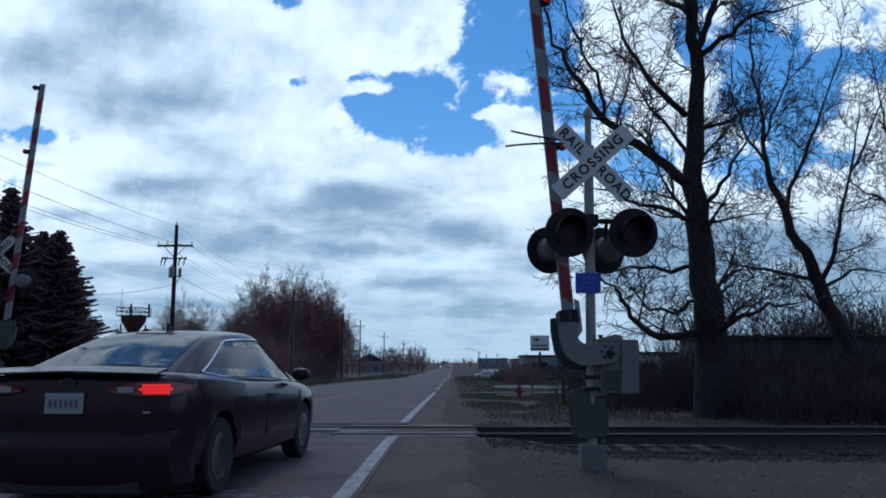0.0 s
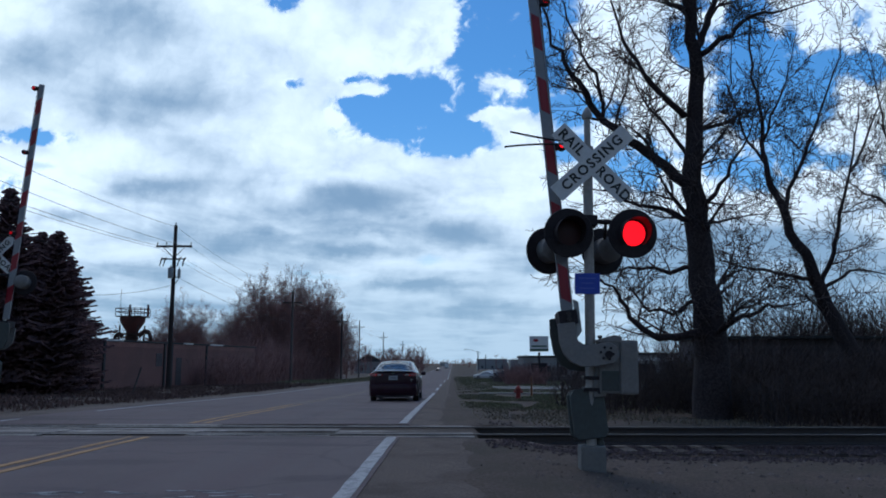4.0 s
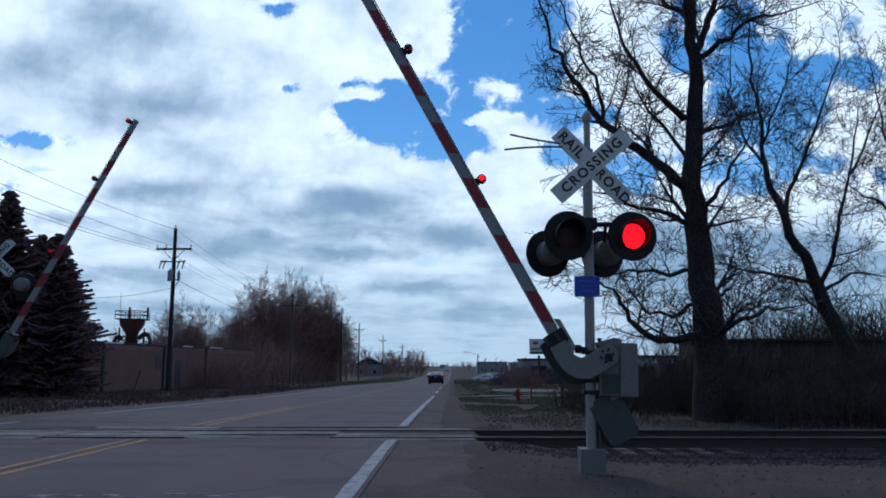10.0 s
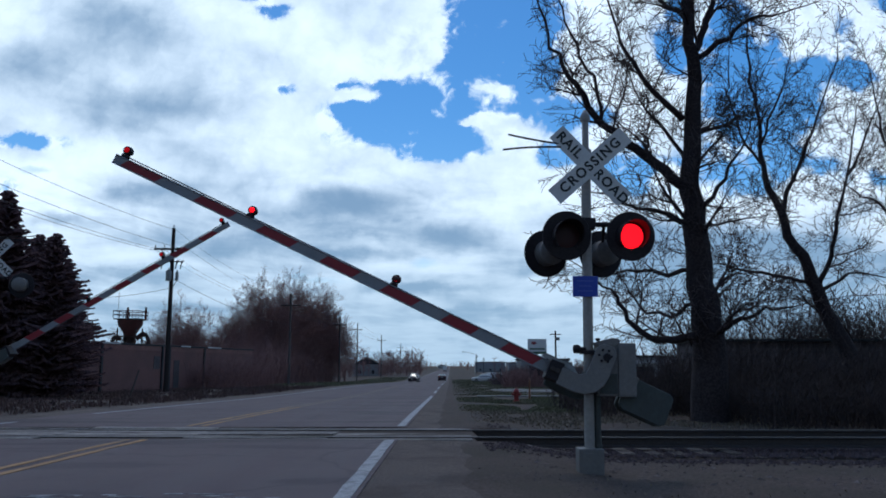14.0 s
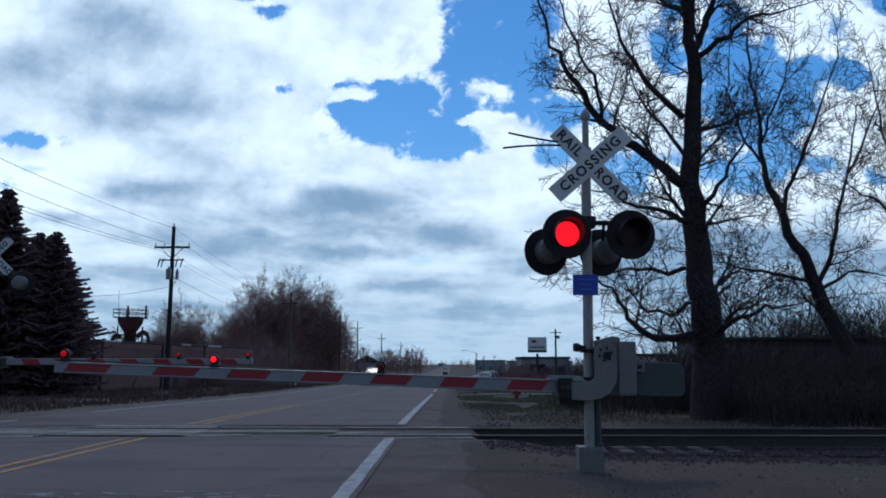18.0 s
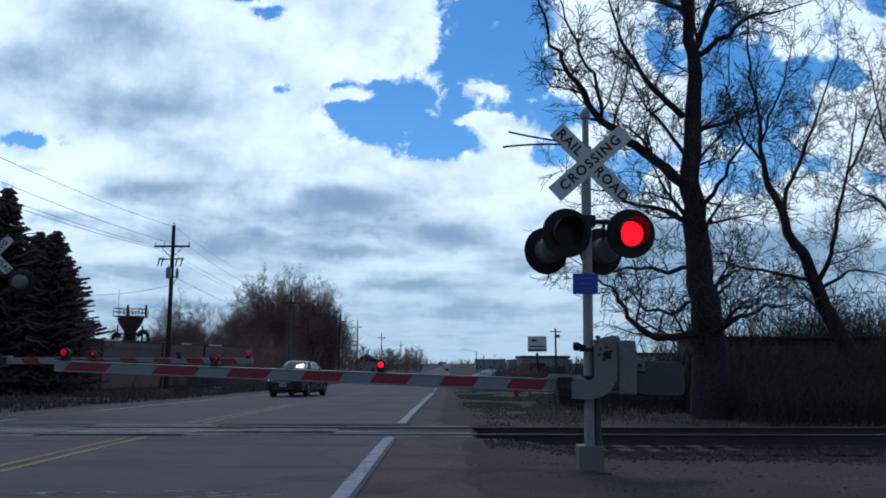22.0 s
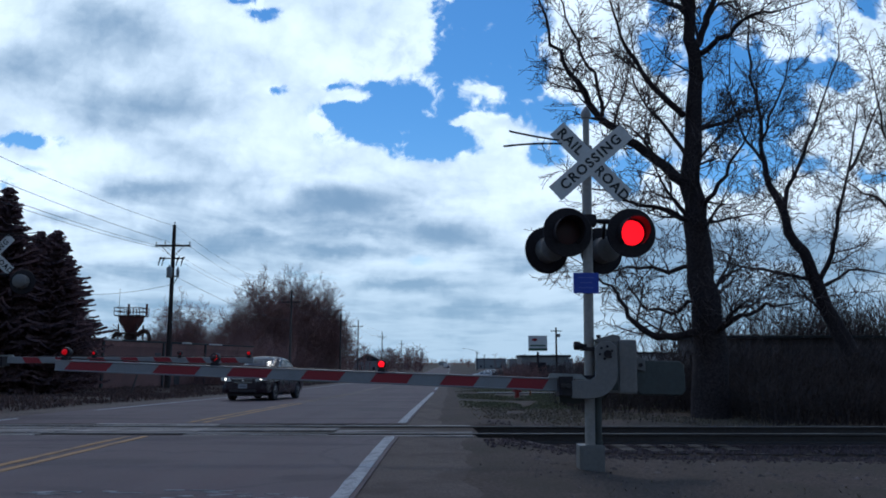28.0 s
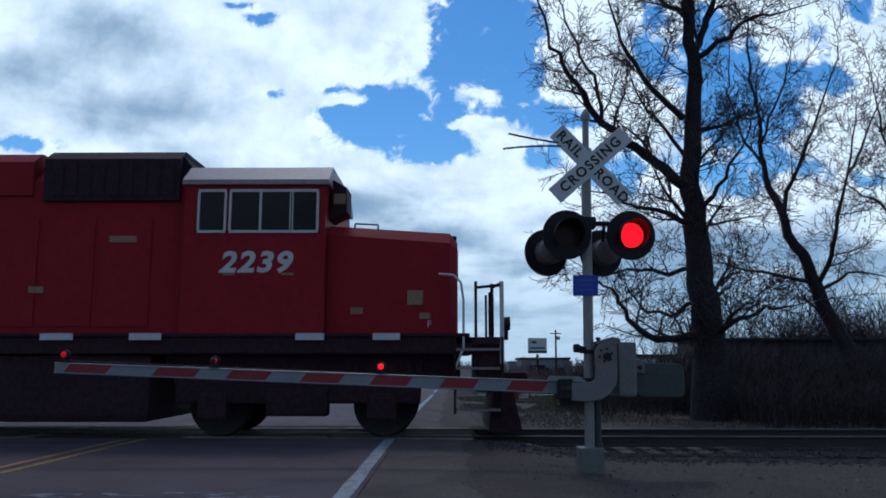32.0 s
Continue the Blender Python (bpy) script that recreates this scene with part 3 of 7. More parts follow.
def arm_lamp(parent, x, z, phase, back=False):
    bm = B()
    box(bm, x - 0.045, x + 0.045, -0.03, 0.05, z, z + 0.06, 0.008)
    base = part("arm_lamp", bm, BLACK_ENAMEL, parent, "small red gate-arm lamp")
    bm = B()
    lathe(bm, [(0.001, -0.05), (0.055, -0.045), (0.062, 0.0), (0.055, 0.045), (0.001, 0.05)], 18, pose(x, 0.01, z + 0.115, 90, 0, 0))
    part("lamp_body", bm, BLACK_ENAMEL, base, "black lamp body", True)
    bm = B()
    out = [(0.001, 0.022), (0.022, 0.018), (0.033, 0.008), (0.036, 0.003)]
    lathe(bm, out, 16, pose(0, 0, 0, 90, 0, 0))
    k0 = len(bm.faces)
    lathe(bm, out, 16, pose(0, 0, 0, -90, 0, 0))
    for f in list(bm.faces)[k0:]:
        f.material_index = 1
    lens = part("lens", bm, DARK_RED, base, "red lamp lens", True)
    lens.data.materials.append(FAINT_RED if phase == 2 or back else LIT_RED)
    lens.matrix_basis = pose(x, 0.065, z + 0.115, 0, 0, 180) if back else pose(x, -0.045, z + 0.115)
    FLASHERS.append((lens, lens.matrix_basis.copy(), phase))


ARM_ROOT = -0.62


STRIPES = [-0.57, -0.71, -1.15, -1.55, -1.96, -2.36, -2.81, -3.19, -3.66, -4.08, -4.57, -4.96, -5.48, -6.05, -6.57, -6.72]


def gate_arm(axis, label, ARM_TIP, rise, z0=-0.372):
    """A striped boom on a cranked bracket with counterweights; local origin on its shaft, boom towards -x."""
    g = thing("crossing_gate_arm", axis, label, "gate arm", "gate arms")
    length = ARM_ROOT - ARM_TIP
    cuts = STRIPES if rise else [ARM_ROOT - length * k / 15 for k in range(16)]
    n = len(cuts) - 1
    # striped boom in pieces, tapering to the tip; slanted colour joints
    for k in range(n):
        xa, xb = cuts[k], cuts[k + 1]
        hw = lambda x: 0.072 - 0.012 * (ARM_ROOT - x) / length
        sl = 0.05
        bm = B()
        za, zb = z0 + rise * (ARM_ROOT - xa), z0 + rise * (ARM_ROOT - xb)
        ca = 0 if k == 0 else sl
        cb = 0 if k == n - 1 else sl
        plate(bm, [(xa - ca, za - hw(xa)), (xa + ca, za + hw(xa)), (xb + cb, zb + hw(xb)), (xb - cb, zb - hw(xb))], 0.045, pose(0, -0.022, 0))
        part("stripe", bm, WHITE_TAPE if k % 2 == 0 else RED_TAPE, g, "white reflective stripe" if k % 2 == 0 else "red reflective stripe")
    for s in (-1, 1):
        bm = B()
        z1, z2 = z0 + s * 0.07, z0 + rise * length + s * 0.058
        rod(bm, (ARM_ROOT, -0.026, z1), (ARM_TIP, -0.026, z2), 0.009, 0.009, 6)
        part("edge_strip", bm, WHITE_TAPE, g, "pale edge strip of the boom")
    bm = B()
    zt = z0 + rise * length
    rod(bm, (ARM_ROOT - 0.8, 0.0, z0 + 0.10), (ARM_TIP + 0.15, 0.0, zt + 0.085), 0.008, 0.008, 6)
    part("lamp_cable", bm, BLACK_ENAMEL, g, "black cable along the boom")
    for x, ph in ((ARM_TIP + 0.11, 2), (-4.76, 3), (-2.71, 4)):
        arm_lamp(g, x, z0 + rise * (ARM_ROOT - x) + 0.05, ph, rise == 0.0)
    # cranked elbow round the shaft: a pale plate before, a wider dark one behind
    k = z0 + 0.372
    for y, mt, lb, outline in ((-0.2, ELBOW, "grey cranked gate bracket plate", [(0.13, 0.07), (0.14, -0.2), (0.12, -0.34), (0.05, -0.45), (-0.05, -0.52), (-0.2, -0.55), (-0.42, -0.54), (-0.42, -0.33), (-0.2, -0.325), (-0.135, -0.28), (-0.12, -0.2), (-0.13, 0.05), (-0.07, 0.13), (0.06, 0.14)]),
                               (0.16, DULL_STEEL, "dark rear plate of the gate bracket", [(0.15, 0.07), (0.17, -0.25), (0.13, -0.42), (0.05, -0.53), (-0.1, -0.59), (-0.34, -0.6), (-0.52, -0.58), (-0.54, -0.34), (-0.2, -0.325), (-0.14, -0.28), (-0.12, -0.2), (-0.13, 0.05), (-0.07, 0.13), (0.06, 0.14)])):
        bm = B()
        plate(bm, [(px, pz + (k if pz < -0.15 else 0)) for px, pz in outline], 0.04, pose(0, y, 0))
        bmesh.ops.bevel(bm, geom=bm.edges[:], offset=0.006, segments=1, affect="EDGES")
        br = part("bracket_plate", bm, mt, g, lb)
        for i in range(6):
            bm = B()
            ang = radians(60 * i + 15)
            rod(bm, (0.075 * math.cos(ang), y - 0.014, 0.075 * math.sin(ang)), (0.075 * math.cos(ang), y + 0.002, 0.075 * math.sin(ang)), 0.017, n=6)
            part("bolt", bm, BLACK_ENAMEL, br)
    bm = B()
    box(bm, -0.57, -0.40, -0.197, 0.155, z0 - 0.14, z0 + 0.09, 0.012)
    part("arm_clamp", bm, BLACK_ENAMEL, g, "dark clamp block at the boom root")
    bm = B()
    plate(bm, [(-0.70, z0 + 0.075), (-0.66, z0 + 0.13), (-0.30, z0 + 0.12), (-0.22, z0 + 0.05)], 0.05, pose(0, -0.15, 0))
    part("boom_tongue", bm, GALV, g, "galvanised tongue over the boom root")
    bm = B()
    rod(bm, (-0.52, -0.235, z0 - 0.02), (-0.52, -0.2, z0 - 0.02), 0.03, n=8)
    rod(bm, (-0.46, -0.235, z0 - 0.02), (-0.46, -0.2, z0 - 0.02), 0.03, n=8)
    part("shear_pin", bm, RAIL_STEEL, g)
    # counterweight arms and plates beyond the shaft
    for y in (-0.06, 0.19):
        bm = B()
        plate(bm, [(0.0, 0.08), (0.2, 0.02), (0.5, -0.07), (0.5, -0.22), (0.2, -0.15), (0.0, -0.1)], 0.03, pose(0, y, 0))
        bmesh.ops.bevel(bm, geom=bm.edges[:], offset=0.006, segments=1, affect="EDGES")
        wa = part("weight_arm", bm, GREY_BOX, g, "pale counterweight arm")
        bm = B()
        rod(bm, (0.44, y - 0.02, -0.14), (0.44, y, -0.14), 0.026, n=8)
        part("bolt", bm, BLACK_ENAMEL, wa)
        for i in range(3):
            bm = B()
            plate(bm, [(0.38, -0.13), (0.43, -0.08), (0.92, -0.09), (0.98, -0.14), (0.98, -0.45), (0.93, -0.5), (0.44, -0.49), (0.38, -0.44)], 0.028, pose(0.004 * i, y + 0.036 + 0.032 * i, 0))
            bmesh.ops.bevel(bm, geom=bm.edges[:], offset=0.008, segments=1, affect="EDGES")
            part("counterweight", bm, DULL_STEEL, g, "grey steel counterweight plate")
    GATES.append((g, axis))
    return g


def crossing_signal(m, back_label, plated=True):
    """Mast with base, crossbuck, two pairs of flashing lamps, a blue plate and the gate's drive; faces -y."""
    s = thing("crossing_signal", m, back_label, "crossing signal", "crossing signals")
    bm = B()
    box(bm, -0.15, 0.15, -0.14, 0.14, 0.0, 0.38, 0.015)
    box(bm, -0.18, 0.18, -0.17, 0.17, 0.028, 0.05, 0.006)
    box(bm, -0.12, 0.12, -0.144, -0.135, 0.07, 0.33, 0.004)
    base = part("mast_base", bm, GREY_BOX, s, "grey cast junction base")
    bm = B()
    box(bm, -0.26, 0.26, -0.26, 0.28, -0.55, 0.03, 0.03)
    part("footing", bm, SHOULDER, base, "broken concrete footing")
    for x in (-0.2, 0.2):
        bm = B()
        rod(bm, (x, -0.2, 0.0), (x, -0.2, 0.09), 0.014, n=8)
        part("anchor_bolt", bm, RAIL_STEEL, base)
    bm = B()
    rod(bm, (0, 0, 0.36), (0, 0, 4.05), 0.062, n=20)
    rod(bm, (0, 0, 4.05), (0, 0, 4.45), 0.042, n=16)
    rod(bm, (0, 0, 4.03), (0, 0, 4.08), 0.075, n=16)
    part("mast", bm, SILVER, s, "silver-painted steel mast", True)
    bm = B()
    lathe(bm, [(0.001, 4.44), (0.06, 4.45), (0.07, 4.5), (0.05, 4.55), (0.02, 4.6), (0.001, 4.61)], 16)
    part("mast_cap", bm, SILVER, s, "small mast finial", True)
    # crossbuck
    for ang, dy, nm in ((42, -0.10, "blade"), (-46, -0.088, "blade")):
        bm = B()
        bmesh.ops.create_cube(bm, size=1.0)
        bmesh.ops.scale(bm, verts=bm.verts, vec=(1.22, 0.006, 0.235))
        bl = part(nm, bm, SIGN_WHITE, s, "white reflective crossbuck blade")
        bl.matrix_basis = pose(0.04, dy, 3.85 if plated else 3.62, 0, -ang, 0)
        if ang > 0:
            writing("lettering", "CROSSING", 0.175, SIGN_BLACK, bl, pose(0, -0.0045, 0, 90, 0, 0), "black capital letters", 0, 0.005, 1.22)
        else:
            for tx, wd in ((-0.37, "RAIL"), (0.37, "ROAD")):
                writing("lettering", wd, 0.175, SIGN_BLACK, bl, pose(tx, -0.0045, 0, 90, 0, 0), "black capital letters", 0, 0.005, 1.15)
        if not plated:
            for tx, wd in ((0, "CROSSING"),) if ang < 0 else ((-0.37, "RAIL"), (0.37, "ROAD")):
                writing("lettering", wd, 0.175, SIGN_BLACK, bl, pose(-tx, 0.0045, 0, 90, 0, 180), "black capital letters", 0, 0.005, 1.2)
    for z in (3.78, 3.92):
        bm = B()
        box(bm, -0.09, 0.09, -0.085, 0.07, z, z + 0.035, 0.006)
        part("sign_clamp", bm, GALV, s)
    # thin feelers beside the sign
    for k, (z0, z1, x1, yy) in enumerate(((4.13, 4.2, -1.0, -0.25), (4.1, 3.99, -1.07, -0.3))):
        bm = B()
        prev = None
        for i in range(9):
            u = i / 8
            p = Vector((-0.05 + (x1 + 0.05) * u, yy * u, z0 + (z1 - z0) * u * u))
            if prev is not None:
                rod(bm, prev, p, 0.013, 0.012, 7)
            prev = p
        part("rod", bm, POLE_WOOD, s, "thin dark projecting rod", True)
    # lamp crossarm
    bm = B()
    rod(bm, (-0.42, 0.02, 3.12), (0.42, 0.02, 3.12), 0.032, n=12)
    box(bm, -0.1, 0.1, -0.1, 0.12, 3.05, 3.19, 0.02)
    part("lamp_arm", bm, BLACK_ENAMEL, s, "black lamp crossarm and junction box", True)
    for x, ph in ((-0.27, 0), (0.52, 1)) if plated else ((-0.72, 0), (0.3, 1)):
        bm = B()
        rod(bm, (x, 0.0, 3.12), (x, 0.0, 2.97), 0.025, n=8)
        part("lamp_bracket", bm, BLACK_ENAMEL, s)
        lamp_head(s, pose(x, -0.13, 2.95, 3, 0, 4), ph, "")
    for x, ph in ((-0.46, 1), (0.25, 0)) if plated else ((-0.1, 1), (0.68, 0)):
        bm = B()
        rod(bm, (x * 0.9, 0.05, 3.12), (x, 0.3, 2.82), 0.022, n=8)
        part("lamp_bracket", bm, BLACK_ENAMEL, s)
        lamp_head(s, pose(x, 0.42, 2.8, 0, 0, 198), ph, "")
    if plated:
        bm = B()
        box(bm, -0.195, 0.115, -0.085, -0.079, 2.2, 2.455, 0.002)
        plq = part("notice_plate", bm, SIGN_BLUE, s, "blue enamel notice plate")
        for k, w in enumerate((0.2, 0.14, 0.18)):
            bm = B()
            box(bm, -0.04 - w / 2, -0.04 + w / 2, -0.0885, -0.0855, 2.39 - k * 0.062, 2.398 - k * 0.062)
            part("text_bar", bm, PALE_BLUE, plq, "pale unreadable line of print")
    # gate drive
    bm = B()
    box(bm, 0.09, 0.44, -0.12, 0.16, 1.0, 1.62, 0.02)
    drive = part("gate_drive", bm, GREY_BOX, s, "grey gate drive housing")
    bm = B()
    box(bm, 0.335, 0.555, -0.15, 0.17, 0.99, 1.64, 0.035)
    part("cover", bm, ELBOW, drive, "pale bolted end cover")
    bm = B()
    plate(bm, [(0.06, 1.615), (0.06, 1.64), (0.28, 1.70), (0.36, 1.68), (0.36, 1.615)], 0.3, pose(0, -0.13, 0))
    part("lid", bm, ELBOW, drive, "sloping housing lid")
    bm = B()
    lathe(bm, [(0.012, 0), (0.016, 0.02), (0.03, 0.03), (0.03, 0.05), (0.001, 0.055)], 12, pose(0.1, -0.1, 1.64))
    part("lid_knob", bm, BLACK_ENAMEL, drive)
    # a thin dark sheet imitates the shade on the housing's lower front
    bm = B()
    box(bm, 0.11, 0.325, -0.132, -0.121, 1.03, 1.27, 0.006)
    part("shade_panel", bm, DULL_STEEL, drive, "dark panel imitating shade low on the housing")
    bm = B()
    rod(bm, (0.185, -0.24, 1.465), (0.185, 0.24, 1.465), 0.045, n=14)
    part("shaft", bm, BLACK_ENAMEL, drive, "dark drive shaft")
    for z in (1.02, 1.16, 1.50):
        bm = B()
        box(bm, -0.1, 0.12, -0.09, 0.09, z, z + 0.045, 0.01)
        part("mast_clamp", bm, BLACK_ENAMEL, drive)
    bm = B()
    lathe(bm, [(0.001, 0.0), (0.05, 0.01), (0.055, 0.07), (0.03, 0.1), (0.02, 0.16), (0.001, 0.165)], 14, pose(-0.2, -0.05, 1.56, 0, 90, 0))
    part("bell", bm, BLACK_ENAMEL, s, "small dark bell on the mast", True)
    bm = B()
    rod(bm, (0.105, 0.02, 0.36), (0.105, 0.02, 1.02), 0.042, n=12)
    rod(bm, (0.105, 0.02, 0.36), (0.105, 0.02, 0.42), 0.055, n=12)
    part("cable_conduit", bm, DULL_STEEL, s, "dark conduit beside the mast", True)
    return s


SIG_R = pose(1.675, 9.8, 0.0, 0, 0.7, 0)
crossing_signal(SIG_R, "silver crossing signal mast with white crossbuck and red flashers")
AXIS_R = pose(1.86, 9.8, 1.465, -3.5)
gate_arm(AXIS_R, "red and white striped crossing gate arm with lamps", -6.72, 0.038)
FAR_Z = 0.36
SIG_L = pose(-11.2, 19.05, FAR_Z, 0, 0, 180)
crossing_signal(SIG_L, "crossing signal across the track seen from behind", False)
AXIS_L = Matrix.Translation((-11.25, 19.05, 1.83)) @ pose(0, 0, 0, 0, 0, 180)
gate_arm(AXIS_L, "far red and white striped crossing gate arm", -6.53, 0.0, -0.415)


# ---- trees and brush ----
def tube(vs, fs, pts, radii, n):
    base = len(vs)
    up = Vector((0.13, 0.31, 0.94))
    for k, (p, r) in enumerate(zip(pts, radii)):
        d = (pts[min(k + 1, len(pts) - 1)] - pts[max(k - 1, 0)]).normalized()
        a = d.cross(up)
        a = a.normalized() if a.length > 1e-4 else Vector((1, 0, 0))
        b = d.cross(a)
        for i in range(n):
            g = 2 * math.pi * i / n
            vs.append(p + (a * math.cos(g) + b * math.sin(g)) * r)
    for k in range(len(pts) - 1):
        for i in range(n):
            j = (i + 1) % n
            fs.append((base + k * n + i, base + k * n + j, base + (k + 1) * n + j, base + (k + 1) * n + i))


def grow(out, p, d, length, r, level, rng, o):
    """One limb and all that grows from it. out: one (verts, faces) pair a level group."""
    seg = max(3, int(length / o["step"][min(level, len(o["step"]) - 1)]))
    seg = min(seg, 9)
    pts, radii = [p.copy()], [r]
    d = d.normalized()
    tip = 0.35 if level == 0 else 0.25
    for k in range(seg):
        wob = o["wob"] * (0.6 + 0.5 * level)
        d = (d + Vector((rng.gauss(0, wob), rng.gauss(0, wob), rng.gauss(0, wob))) + Vector((0, 0, o["lift"] * (1 if level < 3 else 0.4)))).normalized()
        p = p + d * (length / seg)
        pts.append(p.copy())
        radii.append(max(o["min_r"], r * (1 - (1 - tip) * (k + 1) / seg)))
    sides = (9, 6, 5, 3, 3, 3)[min(level, 5)]
    vs, fs = out[0] if level < 2 else out[1]
    tube(vs, fs, pts, radii, sides)
    if level >= o["levels"]:
        return
    count = max(2, int(length * o["per_m"][min(level, len(o["per_m"]) - 1)]))
    for c in range(count):
        u = o["first"] + (1 - o["first"]) * (c + rng.random()) / count if level else o["bare"] + (1 - o["bare"]) * (c + rng.random()) / count
        k = min(seg - 1, int(u * seg))
        q = pts[k].lerp(pts[k + 1], u * seg - k)
        dd = (pts[k + 1] - pts[k]).normalized()
        side = dd.cross(Vector((rng.gauss(0, 1), rng.gauss(0, 1), rng.gauss(0, 1)))).normalized()
        ang = radians(rng.uniform(*o["angle"]))
        nd = dd * math.cos(ang) + side * math.sin(ang)
        ln = length * rng.uniform(*o["ratio"]) * (1.15 - 0.55 * u)
        rr = min(radii[k] * 0.75, r * rng.uniform(*o["thin"]) * (1.1 - 0.4 * u))
        grow(out, q, nd, max(ln, o["min_len"]), max(o["min_r"], rr), level + 1, rng, o)
    # the leader carries on
    grow(out, pts[-1], d, max(length * 0.45, o["min_len"]), radii[-1], level + 1, rng, o)


def limb(out, pts, r0, r1, rng, o, per, level=1, length=None):
    """A limb along a few bends, with branches off it."""
    pts = [Vector(q) for q in pts]
    fine = []
    for a, b in zip(pts, pts[1:]):
        for i in range(3):
            fine.append(a.lerp(b, i / 3) + Vector((rng.gauss(0, 0.04), rng.gauss(0, 0.04), rng.gauss(0, 0.04))))
    fine.append(pts[-1])
    n = len(fine)
    radii = [r1 + (r0 - r1) * (1 - i / (n - 1)) ** (1.5 if level == 0 else 1.0) for i in range(n)]
    tube(out[0][0], out[0][1], fine, radii, 12 if level == 0 else 8)
    total = sum((b - a).length for a, b in zip(pts, pts[1:]))
    count = max(1, int(total * per * 1.25))
    for c in range(count):
        u = 0.15 + 0.85 * (c + rng.random()) / count
        k = min(n - 2, int(u * (n - 1)))
        dd = (fine[k + 1] - fine[k]).normalized()
        side = dd.cross(Vector((rng.gauss(0, 1), rng.gauss(0, 1), rng.gauss(0, 0.7)))).normalized()
        ang = radians(rng.uniform(30, 70))
        ln = (length or total * 0.4) * rng.uniform(0.5, 1.1) * (1.1 - 0.4 * u)
        grow(out, fine[k], dd * math.cos(ang) + side * math.sin(ang), ln, max(o["min_r"], radii[k] * (rng.uniform(0.14, 0.26) if level == 0 else rng.uniform(0.32, 0.52))), level + 1, rng, o)
    grow(out, fine[-1], fine[-1] - fine[-2], (length or total * 0.4), r1, level + 1, rng, o)


def finish_tree(name, m, out, label, category, group, bark, twig):
    t = thing(name, m, label, category, group)
    for nm, (vs, fs), mt in (("trunk", out[0], bark), ("crown", out[1], twig)):
        ob = new(nm, mesh_of(nm, vs, fs, mt, True))
        ob.parent = t
        if nm == "crown":
            ob["label"] = "bare leafless twigs"
    return t


OAK = dict(step=(0.6, 0.34, 0.22, 0.15, 0.12), wob=0.085, lift=0.055, levels=5, per_m=(1.5, 3.0, 4.6, 5.0, 4.6), first=0.1, bare=0.3, angle=(28, 68), ratio=(0.42, 0.7), min_len=0.26, min_r=0.0076, thin=(0.5, 0.72))


